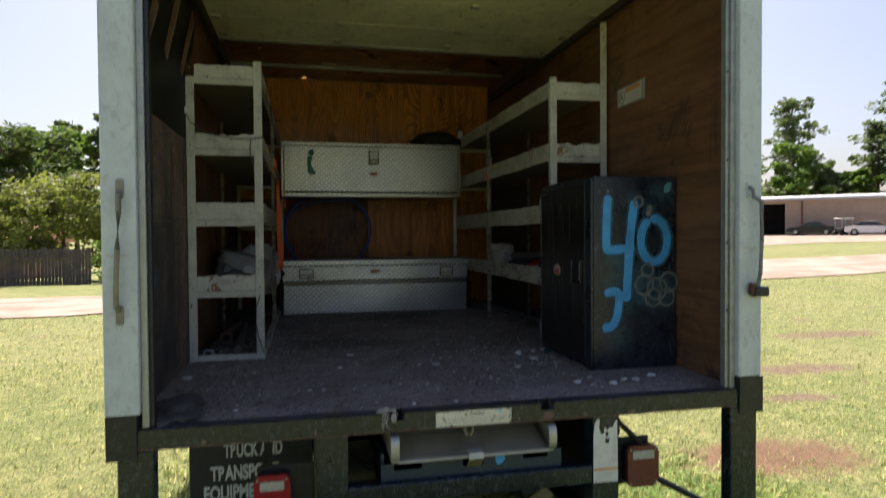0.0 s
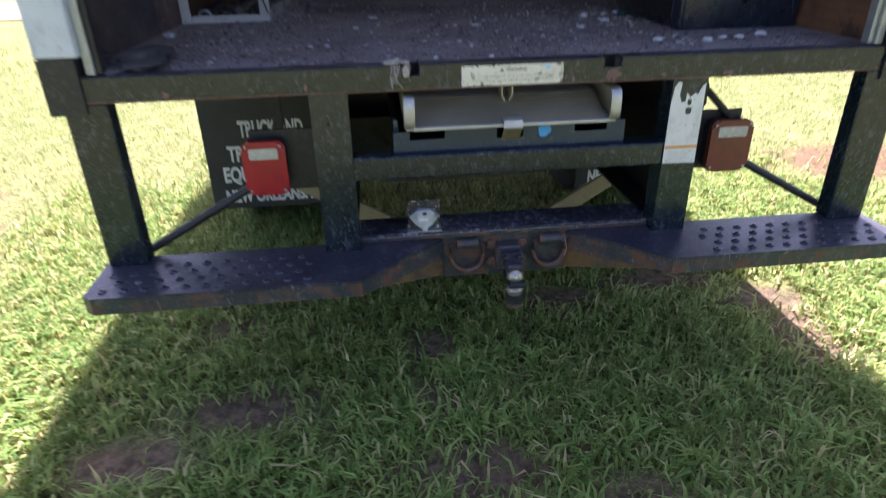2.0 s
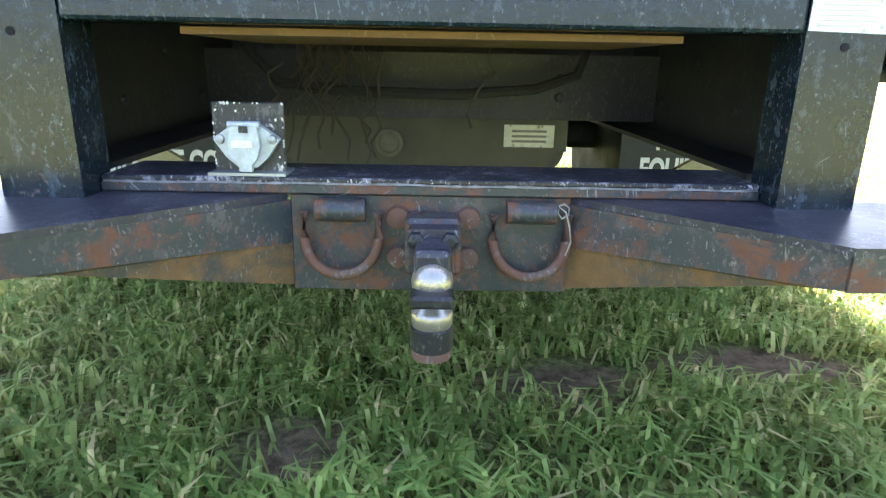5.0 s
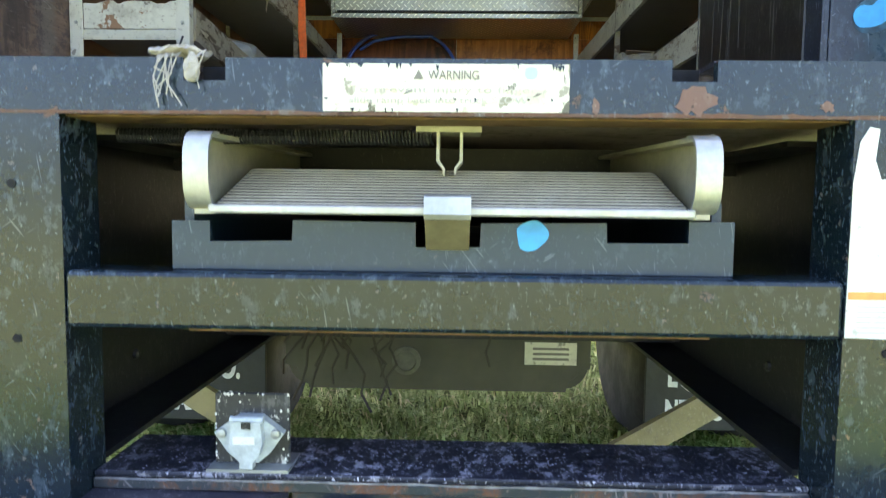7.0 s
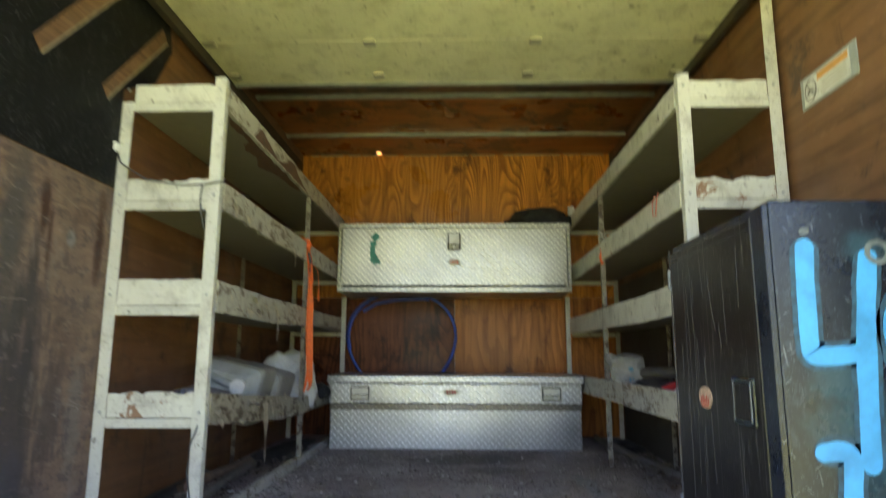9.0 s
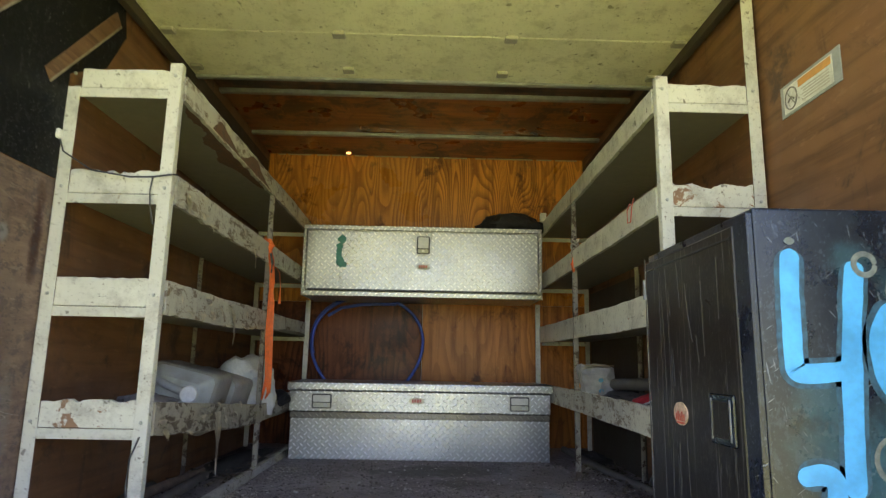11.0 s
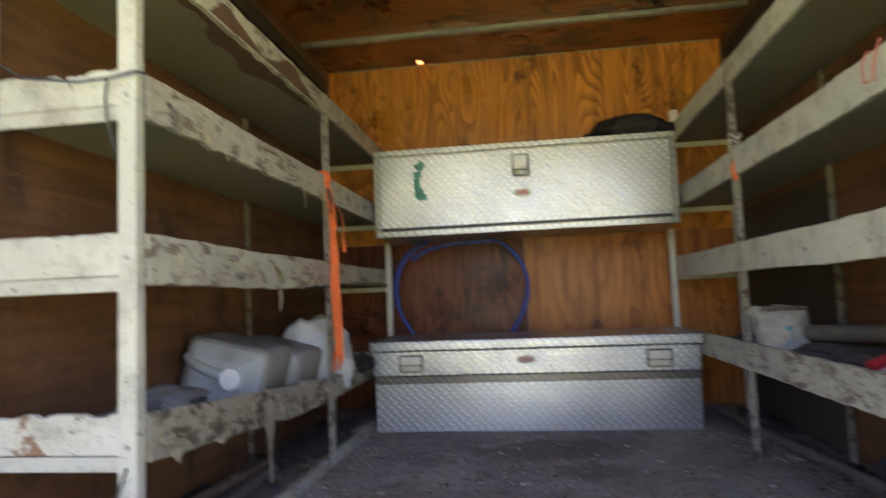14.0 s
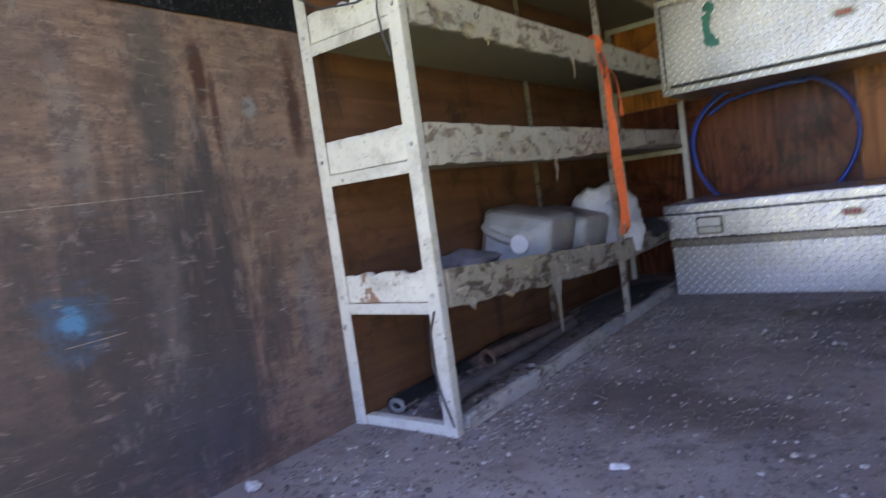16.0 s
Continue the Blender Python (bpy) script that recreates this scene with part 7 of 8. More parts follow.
# warning sticker on the right wall
sk_ = thing("wall_sticker", (1.128, 0.91, 2.36), "grey framed safety sticker on the plywood wall", "sticker")
part("backing", block(1.1262, 1.1295, 0.769, 1.054, 2.36, 2.462), plain("grey_backing", (0.34, 0.36, 0.34), 0.5), sk_)
part("sheet", block(1.1244, 1.1258, 0.80, 1.036, 2.368, 2.452), M_label, sk_)
part("heading", block(1.1232, 1.1242, 0.805, 0.958, 2.425, 2.448), M_orange_ink, sk_, "orange heading bar")
for k in range(5):
    part("line_of_print", block(1.1232, 1.1242, 0.815, 0.945 - 0.01 * (k % 2), 2.376 + k * 0.009, 2.380 + k * 0.009), M_ink_pale, sk_)
bm = tube(bmesh.new(), [(1.1236, 0.997 + 0.030 * math.cos(a), 2.408 + 0.034 * math.sin(a)) for a in [2 * math.pi * k / 28 for k in range(28)]], 0.0022, 6, closed=True)
part("round_mark", bm, M_ink, sk_)
part("round_mark", tube(bmesh.new(), [(1.1236, 1.015, 2.432), (1.1236, 0.979, 2.384)], 0.002, 5), M_ink, sk_)
part("round_mark", tube(bmesh.new(), [(1.1236, 1.012, 2.40), (1.1236, 0.995, 2.412), (1.1236, 0.982, 2.402)], 0.0035, 5), M_ink, sk_)

# black panel with bare diagonal stripes on the left wall
bp_ = thing("wall_left_black", (-1.163, 0.8, 2.14), "black painted panel with bare diagonal stripes on the wall", "wall panel", kind="structure")
part("sheet", slab(bmesh.new(), [(0.064, 2.143), (1.152, 2.143), (1.152, 2.50), (1.36, 2.62), (1.47, 2.80), (1.40, 3.065), (0.064, 3.065)], "X", -1.1645, -1.1605), M_soot, bp_)
M_bare = plywood("bare_stripe", (0.20, 0.105, 0.055), (0.12, 0.058, 0.03), "Y", 0.7, 0.3)
M_edge = plain("stripe_edge", (0.24, 0.20, 0.15), 0.8, 0, 0.3, 30)
for y0, z0, y1, z1, w in ((0.70, 2.445, 1.08, 2.875, 0.030), (1.035, 2.45, 1.40, 2.84, 0.026), (0.36, 2.40, 0.56, 2.62, 0.030)):
    d = Vector((y1 - y0, z1 - z0)).normalized()
    nrm = Vector((-d.y, d.x))
    a, b = Vector((y0, z0)), Vector((y1, z1))
    out = [a - nrm * w, b - nrm * w, b + nrm * w, a + nrm * w * 0.6]
    part("bare_stripe", slab(bmesh.new(), [tuple(p) for p in out], "X", -1.1603, -1.1575), M_bare, bp_, "bare brown wood stripe")
    out = [a - nrm * (w + 0.008), b - nrm * (w + 0.008), b - nrm * w, a - nrm * w]
    part("stripe_edge", slab(bmesh.new(), [tuple(p) for p in out], "X", -1.1603, -1.1565), M_edge, bp_)

# roof details
# The amber lens emits in place of daylight coming through its hole.
ml = thing("marker_lens_hole", (-0.585, 3.55, CZ), "small amber lens hole at the roof's front edge, glowing for daylight", "marker lamp")
n = Net("amber_daylight_glow")
n.b.inputs["Emission Color"].default_value, n.b.inputs["Emission Strength"].default_value = (1.0, 0.45, 0.12, 1), 0.25
part("lens", lathe(bmesh.new(), [(0.020, 0.0), (0.018, -0.006), (0.006, -0.009)], (-0.585, 3.55, CZ), "Z", 14), n.done((0.8, 0.35, 0.08), 0.4), ml, smooth=True)
rc = thing("hole_cover", (-0.008, 3.36, CZ), "round plug in the plywood roof lining", "hole cover")
part("rim", tube(bmesh.new(), [(-0.008 + 0.066 * math.cos(a), 3.36 + 0.066 * math.sin(a), CZ - 0.002) for a in [2 * math.pi * k / 32 for k in range(32)]], 0.004, 6, closed=True), M_black_plain, rc)
part("disc", lathe(bmesh.new(), [(0.062, -0.002), (0.062, -0.006)], (-0.008, 3.36, CZ), "Z", 32), M_ply_roof, rc)
ck = thing("caulk_bead", (0, 3.59, CZ), "broken pale bead of caulk along the roof joint", "caulk")
random.seed(31)
x = -1.1
while x < 1.08:
    l = random.uniform(0.05, 0.35)
    part("bead", tube(bmesh.new(), [(x, 3.594, CZ - 0.006), (min(x + l, 1.1), 3.594, CZ - 0.006)], 0.0045, 6), plain("old_caulk", (0.42, 0.36, 0.24), 0.8) if x < -1.0 else bpy.data.materials["old_caulk"], ck)
    x += l + random.uniform(0.01, 0.06)

# crumbs and scraps on the cargo floor
rnd = random.Random(4)
vl, fl_, vd, fd = [], [], [], []
ico = bmesh.new()
bmesh.ops.create_icosphere(ico, subdivisions=1, radius=1.0)
ico.verts.ensure_lookup_table()
IV, IF = [v.co.copy() for v in ico.verts], [tuple(v.index for v in f.verts) for f in ico.faces]
ico.free()


def crumb(V, F, x, y, z, r, rnd):
    s = (rnd.uniform(0.6, 1.5) * r, rnd.uniform(0.6, 1.5) * r, rnd.uniform(0.3, 0.8) * r)
    a, o = rnd.uniform(0, 6.28), len(V)
    ca, sa = math.cos(a), math.sin(a)
    for v in IV:
        k = rnd.uniform(0.75, 1.2)
        p, q = v.x * s[0] * k, v.y * s[1] * k
        V.append((x + p * ca - q * sa, y + p * sa + q * ca, z + v.z * s[2] * k + s[2] * 0.5))
    F.extend(tuple(i + o for i in f) for f in IF)


for k in range(30000):
    x, y = rnd.uniform(-1.1, 1.08), rnd.uniform(0.08, 2.9)
    dens = 0.18 + 0.9 * max(0.0, 0.3 + noise.noise(Vector((x * 2.5, y * 2.5, 0))) + 0.6 * noise.noise(Vector((x * 9, y * 9, 3))))
    if x > -0.2 and y < 1.4:
        dens += 0.3
    if rnd.random() > dens:
        continue
    r = 0.0011 + 0.0034 * rnd.random() ** 3.5
    if rnd.random() < 0.20:
        crumb(vl, fl_, x, y, FZ, r, rnd)
    else:
        crumb(vd, fd, x, y, FZ, r * 1.15, rnd)
for k in range(600):
    x, y = rnd.uniform(-1.08, 1.06), rnd.uniform(0.10, 2.9)
    if x > 0.66 and y < 1.15:
        continue
    if rnd.random() > 0.45 + 0.8 * noise.noise(Vector((x * 3.0, y * 3.0, 8.0))) + (0.3 if x > 0 and y < 1.5 else 0.0):
        continue
    crumb(vl, fl_, x, y, FZ, 0.0030 + 0.0055 * rnd.random() ** 2, rnd)
for k in range(1500):
    x, y = rnd.uniform(-1.1, 1.06), rnd.uniform(0.10, 2.9)
    if rnd.random() > 0.35 + 0.9 * noise.noise(Vector((x * 2.2, y * 2.2, 14.0))) + (0.35 if x < -0.6 and y < 1.4 else 0.0):
        continue
    crumb(vd, fd, x, y, FZ, 0.0035 + 0.006 * rnd.random() ** 2, rnd)
for V, F, nm, mat_, lab in ((vl, fl_, "pale_crumbs", plain("pale_chips", (0.46, 0.44, 0.41), 0.85, 0, 0.3, 40), "scattered pale paint crumbs on the floor"), (vd, fd, "dark_grit", plain("dark_grit", (0.095, 0.08, 0.075), 0.95, 0, 0.4, 40), "scattered dark grit on the floor")):
    me = bpy.data.meshes.new(nm)
    me.from_pydata(V, [], F)
    me.materials.append(mat_)
    tagged(new(nm, me), lab, "crumbs", kind="stuff")
# clumped grit and wood bits, thickest near the cabinet
vm, fm = [], []
for k in range(130):
    cx, cy = (rnd.gauss(0.48, 0.22), rnd.gauss(0.75, 0.28)) if k < 32 else ((rnd.uniform(-1.1, -0.7), rnd.uniform(0.3, 1.5)) if k < 62 else (rnd.uniform(-0.80, -0.66), rnd.uniform(1.2, 2.9)) if k < 92 else (rnd.uniform(0.85, 1.05), rnd.uniform(1.25, 2.9)) if k < 106 else (rnd.uniform(-1.0, 0.9), rnd.uniform(0.12, 2.4)))
    for q in range(rnd.randint(8, 30)):
        x, y = rnd.gauss(cx, 0.035), rnd.gauss(cy, 0.04)
        if (-1.1 < x < 0.66 or (x > 0.80 and x < 1.1 and y > 1.2)) and 0.1 < y < 2.9:
            crumb(vm, fm, x, y, FZ, rnd.choice((0.002, 0.003, 0.003, 0.004, 0.006)), rnd)
n = Net("grit_bits")
isl = n.island()
M_bits = n.done(n.mix(isl, (0.13, 0.10, 0.085), (0.46, 0.43, 0.39)), 0.9)
me = bpy.data.meshes.new("floor_grit")
me.from_pydata(vm, [], fm)
me.materials.append(M_bits)
tagged(new("floor_grit", me), "clumps of grit and wood bits on the floor", "grit", kind="stuff")
# twigs and splinters among the grit, thickest along the shelves
vt, ft = [], []
for k in range(330):
    u = rnd.random()
    x, y = (rnd.uniform(-1.12, -0.55), rnd.uniform(0.25, 2.9)) if u < 0.4 else ((rnd.uniform(0.66, 1.09), rnd.uniform(1.2, 2.95)) if u < 0.75 else (rnd.uniform(-0.8, 0.7), rnd.uniform(0.15, 2.9)))
    a, l, w = rnd.uniform(0, 3.15), rnd.uniform(0.006, 0.030) * (1.8 if u < 0.75 and rnd.random() < 0.2 else 1.0), rnd.uniform(0.0006, 0.0016)
    dx, dy, o, h = math.cos(a) * l, math.sin(a) * l, len(vt), rnd.uniform(0.001, 0.012)
    px, py = -math.sin(a) * w, math.cos(a) * w
    for q, zz in ((-0.5, 0.0), (0.5, h)):
        cx, cy = x + dx * q, min(2.95, y + dy * q)
        vt.extend(((cx - px, cy - py, FZ + zz), (cx + px, cy + py, FZ + zz), (cx, cy, FZ + zz + 2 * w)))
    ft.extend(((o, o + 1, o + 4, o + 3), (o + 1, o + 2, o + 5, o + 4), (o + 2, o, o + 3, o + 5), (o, o + 2, o + 1), (o + 3, o + 4, o + 5)))
n = Net("splinters")
M_splinter = n.done(n.mix(n.island(), (0.07, 0.055, 0.045), (0.24, 0.205, 0.175)), 0.9)
me = bpy.data.meshes.new("floor_splinters")
me.from_pydata(vt, [], ft)
me.materials.append(M_splinter)
tagged(new("floor_splinters", me), "twigs and wood splinters strewn on the cargo floor", "splinters", kind="stuff")
# dead leaves and rubbish under both shelves
n = Net("dead_leaves")
M_litter = n.done(n.mix(n.island(), (0.040, 0.030, 0.024), (0.20, 0.16, 0.125)), 0.9)
vq, fq = [], []
for k in range(1500):
    left_side = k % 2
    x, y = (rnd.uniform(-1.13, -0.83) if left_side else 0.83 + 0.27 * rnd.random() ** 0.7), rnd.uniform(1.25, 2.92)
    if rnd.random() > 0.5 + 0.9 * noise.noise(Vector((x * 4, y * 3, 21.0))):
        continue
    z, a, l = FZ + rnd.uniform(0.001, 0.022), rnd.uniform(0, 6.28), rnd.uniform(0.006, 0.022)
    o, w = len(vq), rnd.uniform(0.3, 0.6)
    for ca, cr in ((0.0, 1.0), (1.5, w), (3.1, 1.0), (4.6, w)):
        vq.append((x + l * cr * math.cos(a + ca), y + l * cr * math.sin(a + ca), z + rnd.uniform(0.0, 0.012)))
    vq.append((x, y, z - 0.001))
    fq.extend(((o, o + 1, o + 4), (o + 1, o + 2, o + 4), (o + 2, o + 3, o + 4), (o + 3, o, o + 4)))
me = bpy.data.meshes.new("leaf_litter")
me.from_pydata(vq, [], fq)
me.materials.append(M_litter)
tagged(new("leaf_litter", me), "dead leaves and rubbish under the shelves", "litter", kind="stuff")
M_paper = plain("paper_scrap", (0.58, 0.58, 0.56), 0.8, 0, 0.12, 40)
for k, (x, y, r) in enumerate(((-0.36, 1.131, 0.016), (-0.051, 0.809, 0.012), (0.494, 0.943, 0.024), (0.53, 0.792, 0.025), (0.67, 1.027, 0.022), (0.60, 1.0, 0.016), (-0.433, 0.825, 0.013), (0.391, 0.64, 0.018), (0.021, 0.797, 0.016),
                               (0.515, 0.994, 0.018), (0.531, 0.284, 0.022), (0.738, 0.276, 0.018), (0.79, 0.265, 0.02), (-0.372, 1.123, 0.018), (-1.10, 0.75, 0.03), (0.246, 1.786, 0.010), (0.66, 0.22, 0.024), (0.9, 0.33, 0.022), (0.62, 0.35, 0.016), (-0.2, 0.12, 0.012), (-0.04, 0.11, 0.011), (-0.91, 1.75, 0.02))):
    bm = bmesh.new()
    bmesh.ops.create_icosphere(bm, subdivisions=2, radius=r * 0.75)
    for v in bm.verts:
        p = v.co * (1 + 0.9 * noise.noise(v.co * 60 + Vector((k, 0, 0))))
        v.co = Vector((x + p.x, y + p.y * 0.8, FZ + max(0.0, p.z * 0.45 + r * 0.3)))
    solid("paper_scrap", bm, M_paper, "small white scrap on the cargo floor", "scrap", "scraps on the floor")
# dark heap of leaves by the left jamb
lump("clod", (-1.05, 0.22, FZ + 0.012), (0.10, 0.14, 0.022), M_junk, "small pile of dark dirt beside the door jamb", "dirt pile", 0.7, 18, 29.0)
bd_ = thing("green_bottle_cap", (0.70, 0.96, FZ), "dark green plastic cap on the floor", "bottle cap")
part("cap", lathe(bmesh.new(), [(0.020, 0), (0.022, 0.018), (0.012, 0.024)], (0.66, 0.935, FZ), "Z", 14), plain("dark_green", (0.015, 0.07, 0.055), 0.5), bd_, smooth=True)


# ---- far things: fence, houses, cars, trees ----
def leaf_cloud(V, F, centres, leaf, per, rnd, flat=0.55):
    """Small leaves tufted round the given centres."""
    for c, r in centres:
        for k in range(per):
            u = Vector((rnd.gauss(0, 1), rnd.gauss(0, 1), rnd.gauss(0, 1))).normalized() * r * rnd.random() ** 0.45
            p = c + Vector((u.x, u.y, u.z * flat))
            a = Vector((rnd.gauss(0, 1), rnd.gauss(0, 1), rnd.gauss(0, 0.6))).normalized() * leaf * rnd.uniform(0.5, 1.2)
            b = Vector((rnd.gauss(0, 1), rnd.gauss(0, 1), rnd.gauss(0, 0.6))).normalized() * leaf * rnd.uniform(0.35, 0.8)
            o = len(V)
            V.extend((tuple(p - a), tuple(p + b), tuple(p + a), tuple(p - b)))
            F.append((o, o + 1, o + 2, o + 3))


def leaf_mat(name, a, b):
    n = Net(name)
    col = n.mix(n.island(), a, b)
    m = n.done(col, 0.6, 0, 0.3)
    tr = n.t.nodes.new("ShaderNodeBsdfTranslucent")
    n.put(tr.inputs["Color"], n.mix(0.5, col, (b[0] * 1.6, b[1] * 1.7, b[2])))
    mx = n.t.nodes.new("ShaderNodeMixShader")
    mx.inputs[0].default_value = 0.35
    n.t.links.new(n.b.outputs[0], mx.inputs[1])
    n.t.links.new(tr.outputs[0], mx.inputs[2])
    n.t.links.new(mx.outputs[0], n.t.nodes["Material Output"].inputs["Surface"])
    return m


M_leaf_dark = leaf_mat("dark_leaves", (0.045, 0.080, 0.025), (0.10, 0.15, 0.045))
M_leaf_pine = leaf_mat("pine_needles", (0.070, 0.105, 0.048), (0.15, 0.20, 0.085))
M_leaf_lime = leaf_mat("yellow_green_leaves", (0.10, 0.135, 0.030), (0.22, 0.25, 0.065))
M_leaf_bright = leaf_mat("bright_leaves", (0.07, 0.13, 0.02), (0.13, 0.22, 0.04))
M_bark = plain("bark", (0.11, 0.085, 0.065), 0.95, 0, 0.35, 6, 0.8)


def tree(x, y, h, r, kind, leaf_m, label, seed, leaf=0.30, bare=0.35):
    rnd = random.Random(seed)
    z0 = height(x, y)
    t = thing("tree", (x, y, z0), label, "tree")
    bm = bmesh.new()
    lean = Vector((rnd.uniform(-0.04, 0.04), rnd.uniform(-0.04, 0.04), 1))
    tr = 0.012 * h + 0.08
    rings, segs = [], 8
    for k in range(segs + 1):
        f = k / segs
        c = Vector((x, y, z0 - 0.1)) + lean * (h * 0.93 * f) + Vector((noise.noise(Vector((seed, f * 3, 0))), noise.noise(Vector((seed, 0, f * 3))), 0)) * 0.03 * h * f
        rings.append((c, tr * (1 - 0.88 * f)))
    secs = [[bm.verts.new(c + Vector((q * math.cos(a), q * math.sin(a), 0))) for a in [2 * math.pi * i / 8 for i in range(8)]] for c, q in rings]
    strip(bm, secs)
    centres = []
    nl = 26 if kind == "pine" else 20
    for k in range(nl):
        f = bare + (0.98 - bare) * (k + rnd.random()) / nl
        i = min(segs - 1, int(f * segs))
        c = rings[i][0].lerp(rings[i + 1][0], f * segs - i)
        a = k * 2.4 + rnd.uniform(-0.5, 0.5)
        if kind == "pine":
            ln = r * (1.05 - 0.75 * ((f - bare) / (1 - bare)) ** 1.3) * rnd.uniform(0.55, 1.15)
            rise = ln * rnd.uniform(-0.05, 0.35)
        else:
            g = (f - bare) / (1 - bare)
            ln = r * math.sqrt(max(0.05, 1 - (2 * g - 0.85) ** 2 * 0.75)) * rnd.uniform(0.6, 1.1)
            rise = ln * rnd.uniform(0.1, 0.6)
        e = c + Vector((math.cos(a) * ln, math.sin(a) * ln, rise))
        m = c.lerp(e, 0.5) + Vector((0, 0, -0.06 * ln))
        tube(bm, [c, m, e], max(0.03, tr * 0.22), 5)
        for w in ((0.55, 0.8, 1.0) if kind == "pine" else (0.35, 0.6, 0.8, 1.0)):
            p = c.lerp(e, w) + Vector((rnd.gauss(0, 0.12), rnd.gauss(0, 0.12), rnd.gauss(0, 0.10))) * r
            centres.append((p, r * rnd.uniform(0.16, 0.30)))
    part("trunk", bm, M_bark, t, smooth=True)
    V, F = [], []
    leaf_cloud(V, F, centres, leaf, 52 if kind == "pine" else 85, rnd)
    me = bpy.data.meshes.new("crown")
    base = Vector((x, y, z0))
    me.from_pydata([tuple(Vector(v) - base) for v in V], [], F)
    me.materials.append(leaf_m)
    ob = new("crown", me)
    ob.parent = t
    return t


# behind the wooden fence
tree(-14.2, 37.5, 6.3, 3.5, "broad", M_leaf_lime, "spreading yellow-green tree behind the fence", 3, 0.17, 0.22)
tree(-17.2, 38.0, 5.0, 2.9, "broad", M_leaf_lime, "low yellow-green tree behind the fence", 5, 0.17, 0.22)
tree(-11.0, 39.0, 5.0, 2.6, "broad", M_leaf_lime, "small yellow-green tree beside the fence", 6, 0.16, 0.25)
tree(-23.5, 56, 12.6, 5.2, "broad", M_leaf_dark, "dark broad-leaved tree in the distance", 8, 0.30, 0.2)
tree(-27.5, 58, 11.0, 5.2, "broad", M_leaf_dark, "dark broad-leaved tree in the distance", 9, 0.30, 0.2)
tree(-22.0, 60, 13.6, 4.2, "broad", M_leaf_bright, "green tree behind darker ones", 10, 0.30, 0.25)
tree(-18.6, 62, 15.8, 2.6, "pine", M_leaf_pine, "tall dark pine in the distance", 12, 0.32, 0.3)
tree(-22.2, 64, 15.8, 2.2, "pine", M_leaf_pine, "tall dark pine in the distance", 13, 0.32, 0.3)
tree(-26.0, 66, 15.4, 2.4, "pine", M_leaf_pine, "tall dark pine in the distance", 14, 0.32, 0.3)
tree(-12.0, 63, 14.0, 4.4, "broad", M_leaf_dark, "dark broad-leaved tree in the distance", 15, 0.32, 0.2)
sh = thing("shrub", (-10.9, 33.2, height(-10.9, 33.2)), "bright green broad-leaved shrub by the fence's end", "shrub")
V, F = [], []
leaf_cloud(V, F, [(Vector((-10.9 + dx, 33.2, height(-10.9, 33.2) + z)), 0.5) for dx, z in ((0, 0.5), (0.3, 1.0), (-0.3, 1.2), (0.1, 1.7), (-0.1, 2.1))], 0.13, 70, random.Random(2))
me = bpy.data.meshes.new("leaves")
me.from_pydata([tuple(Vector(v) - sh.location) for v in V], [], F)
me.materials.append(M_leaf_bright)
ob = new("leaves", me)
ob.parent = sh

# plank fence
M_fence = plain("grey_brown_planks", (0.105, 0.085, 0.075), 0.9, 0, 0.35, 3, 0.4)
fn = thing("wooden_fence", (-18, 32.5, height(-18, 32.5)), "weathered grey-brown plank fence with gaps", "fence")
rnd = random.Random(6)
bm = bmesh.new()
x = -40.0
while x < -11.4:
    y = 32.5 + 0.02 * (x + 18)
    h = 1.85 + rnd.uniform(-0.08, 0.06)
    gap = 0.035 if -16.5 < x < -12.8 else 0.006
    z0 = height(x, y)
    lean = rnd.uniform(-0.02, 0.02)
    box(bm, x, x + 0.135, y, y + 0.02, z0, z0 + h)
    x += 0.14 + gap * rnd.uniform(0.3, 1.8)
ob = part("planks", bm, M_fence, fn)
tagged(ob, kind="stuff")
for k in range(12):
    x = -39.5 + k * 2.5
    y = 32.5 + 0.02 * (x + 18)
    part("post", block(x, x + 0.1, y + 0.02, y + 0.12, height(x, y) - 0.1, height(x, y) + 1.8), M_fence, fn)
for z in (0.4, 1.4):
    part("rail", block(-40, -11.4, 32.4, 32.44, height(-20, 32.5) + z, height(-20, 32.5) + z + 0.1), M_fence, fn)

# small brick house behind the fence
hs_ = thing("house", (-22.5, 45, -1.3), "small house with an orange-brown tiled roof behind the fence", "house")
part("wall", block(-30, -18.2, 42, 50, -1.3, 1.4), plain("brick_wall", (0.30, 0.16, 0.11), 0.9, 0, 0.2, 3), hs_)
part("roof", slab(bmesh.new(), [(41.4, 1.3), (50.6, 1.3), (46, 3.1)], "X", -30.5, -17.8), plain("orange_roof", (0.46, 0.22, 0.13), 0.85, 0, 0.2, 2), hs_)

# long metal warehouse
WU, WN = Vector((0.73, -0.683, 0)).normalized(), Vector((0.683, 0.73, 0)).normalized()
P0 = Vector((45.5, 66.0, 0))
WB = height(54, 58) - 0.40


def wpt(u, n_, z):
    p = P0 + WU * u + WN * n_
    return (p.x, p.y, WB + z)


def wbox(bm, u0, u1, n0, n1, z0, z1):
    m = Matrix(((WU.x, WN.x, 0, P0.x), (WU.y, WN.y, 0, P0.y), (0, 0, 1, WB), (0, 0, 0, 1)))
    box(bm, u0, u1, n0, n1, z0, z1, m=m)
    return bm


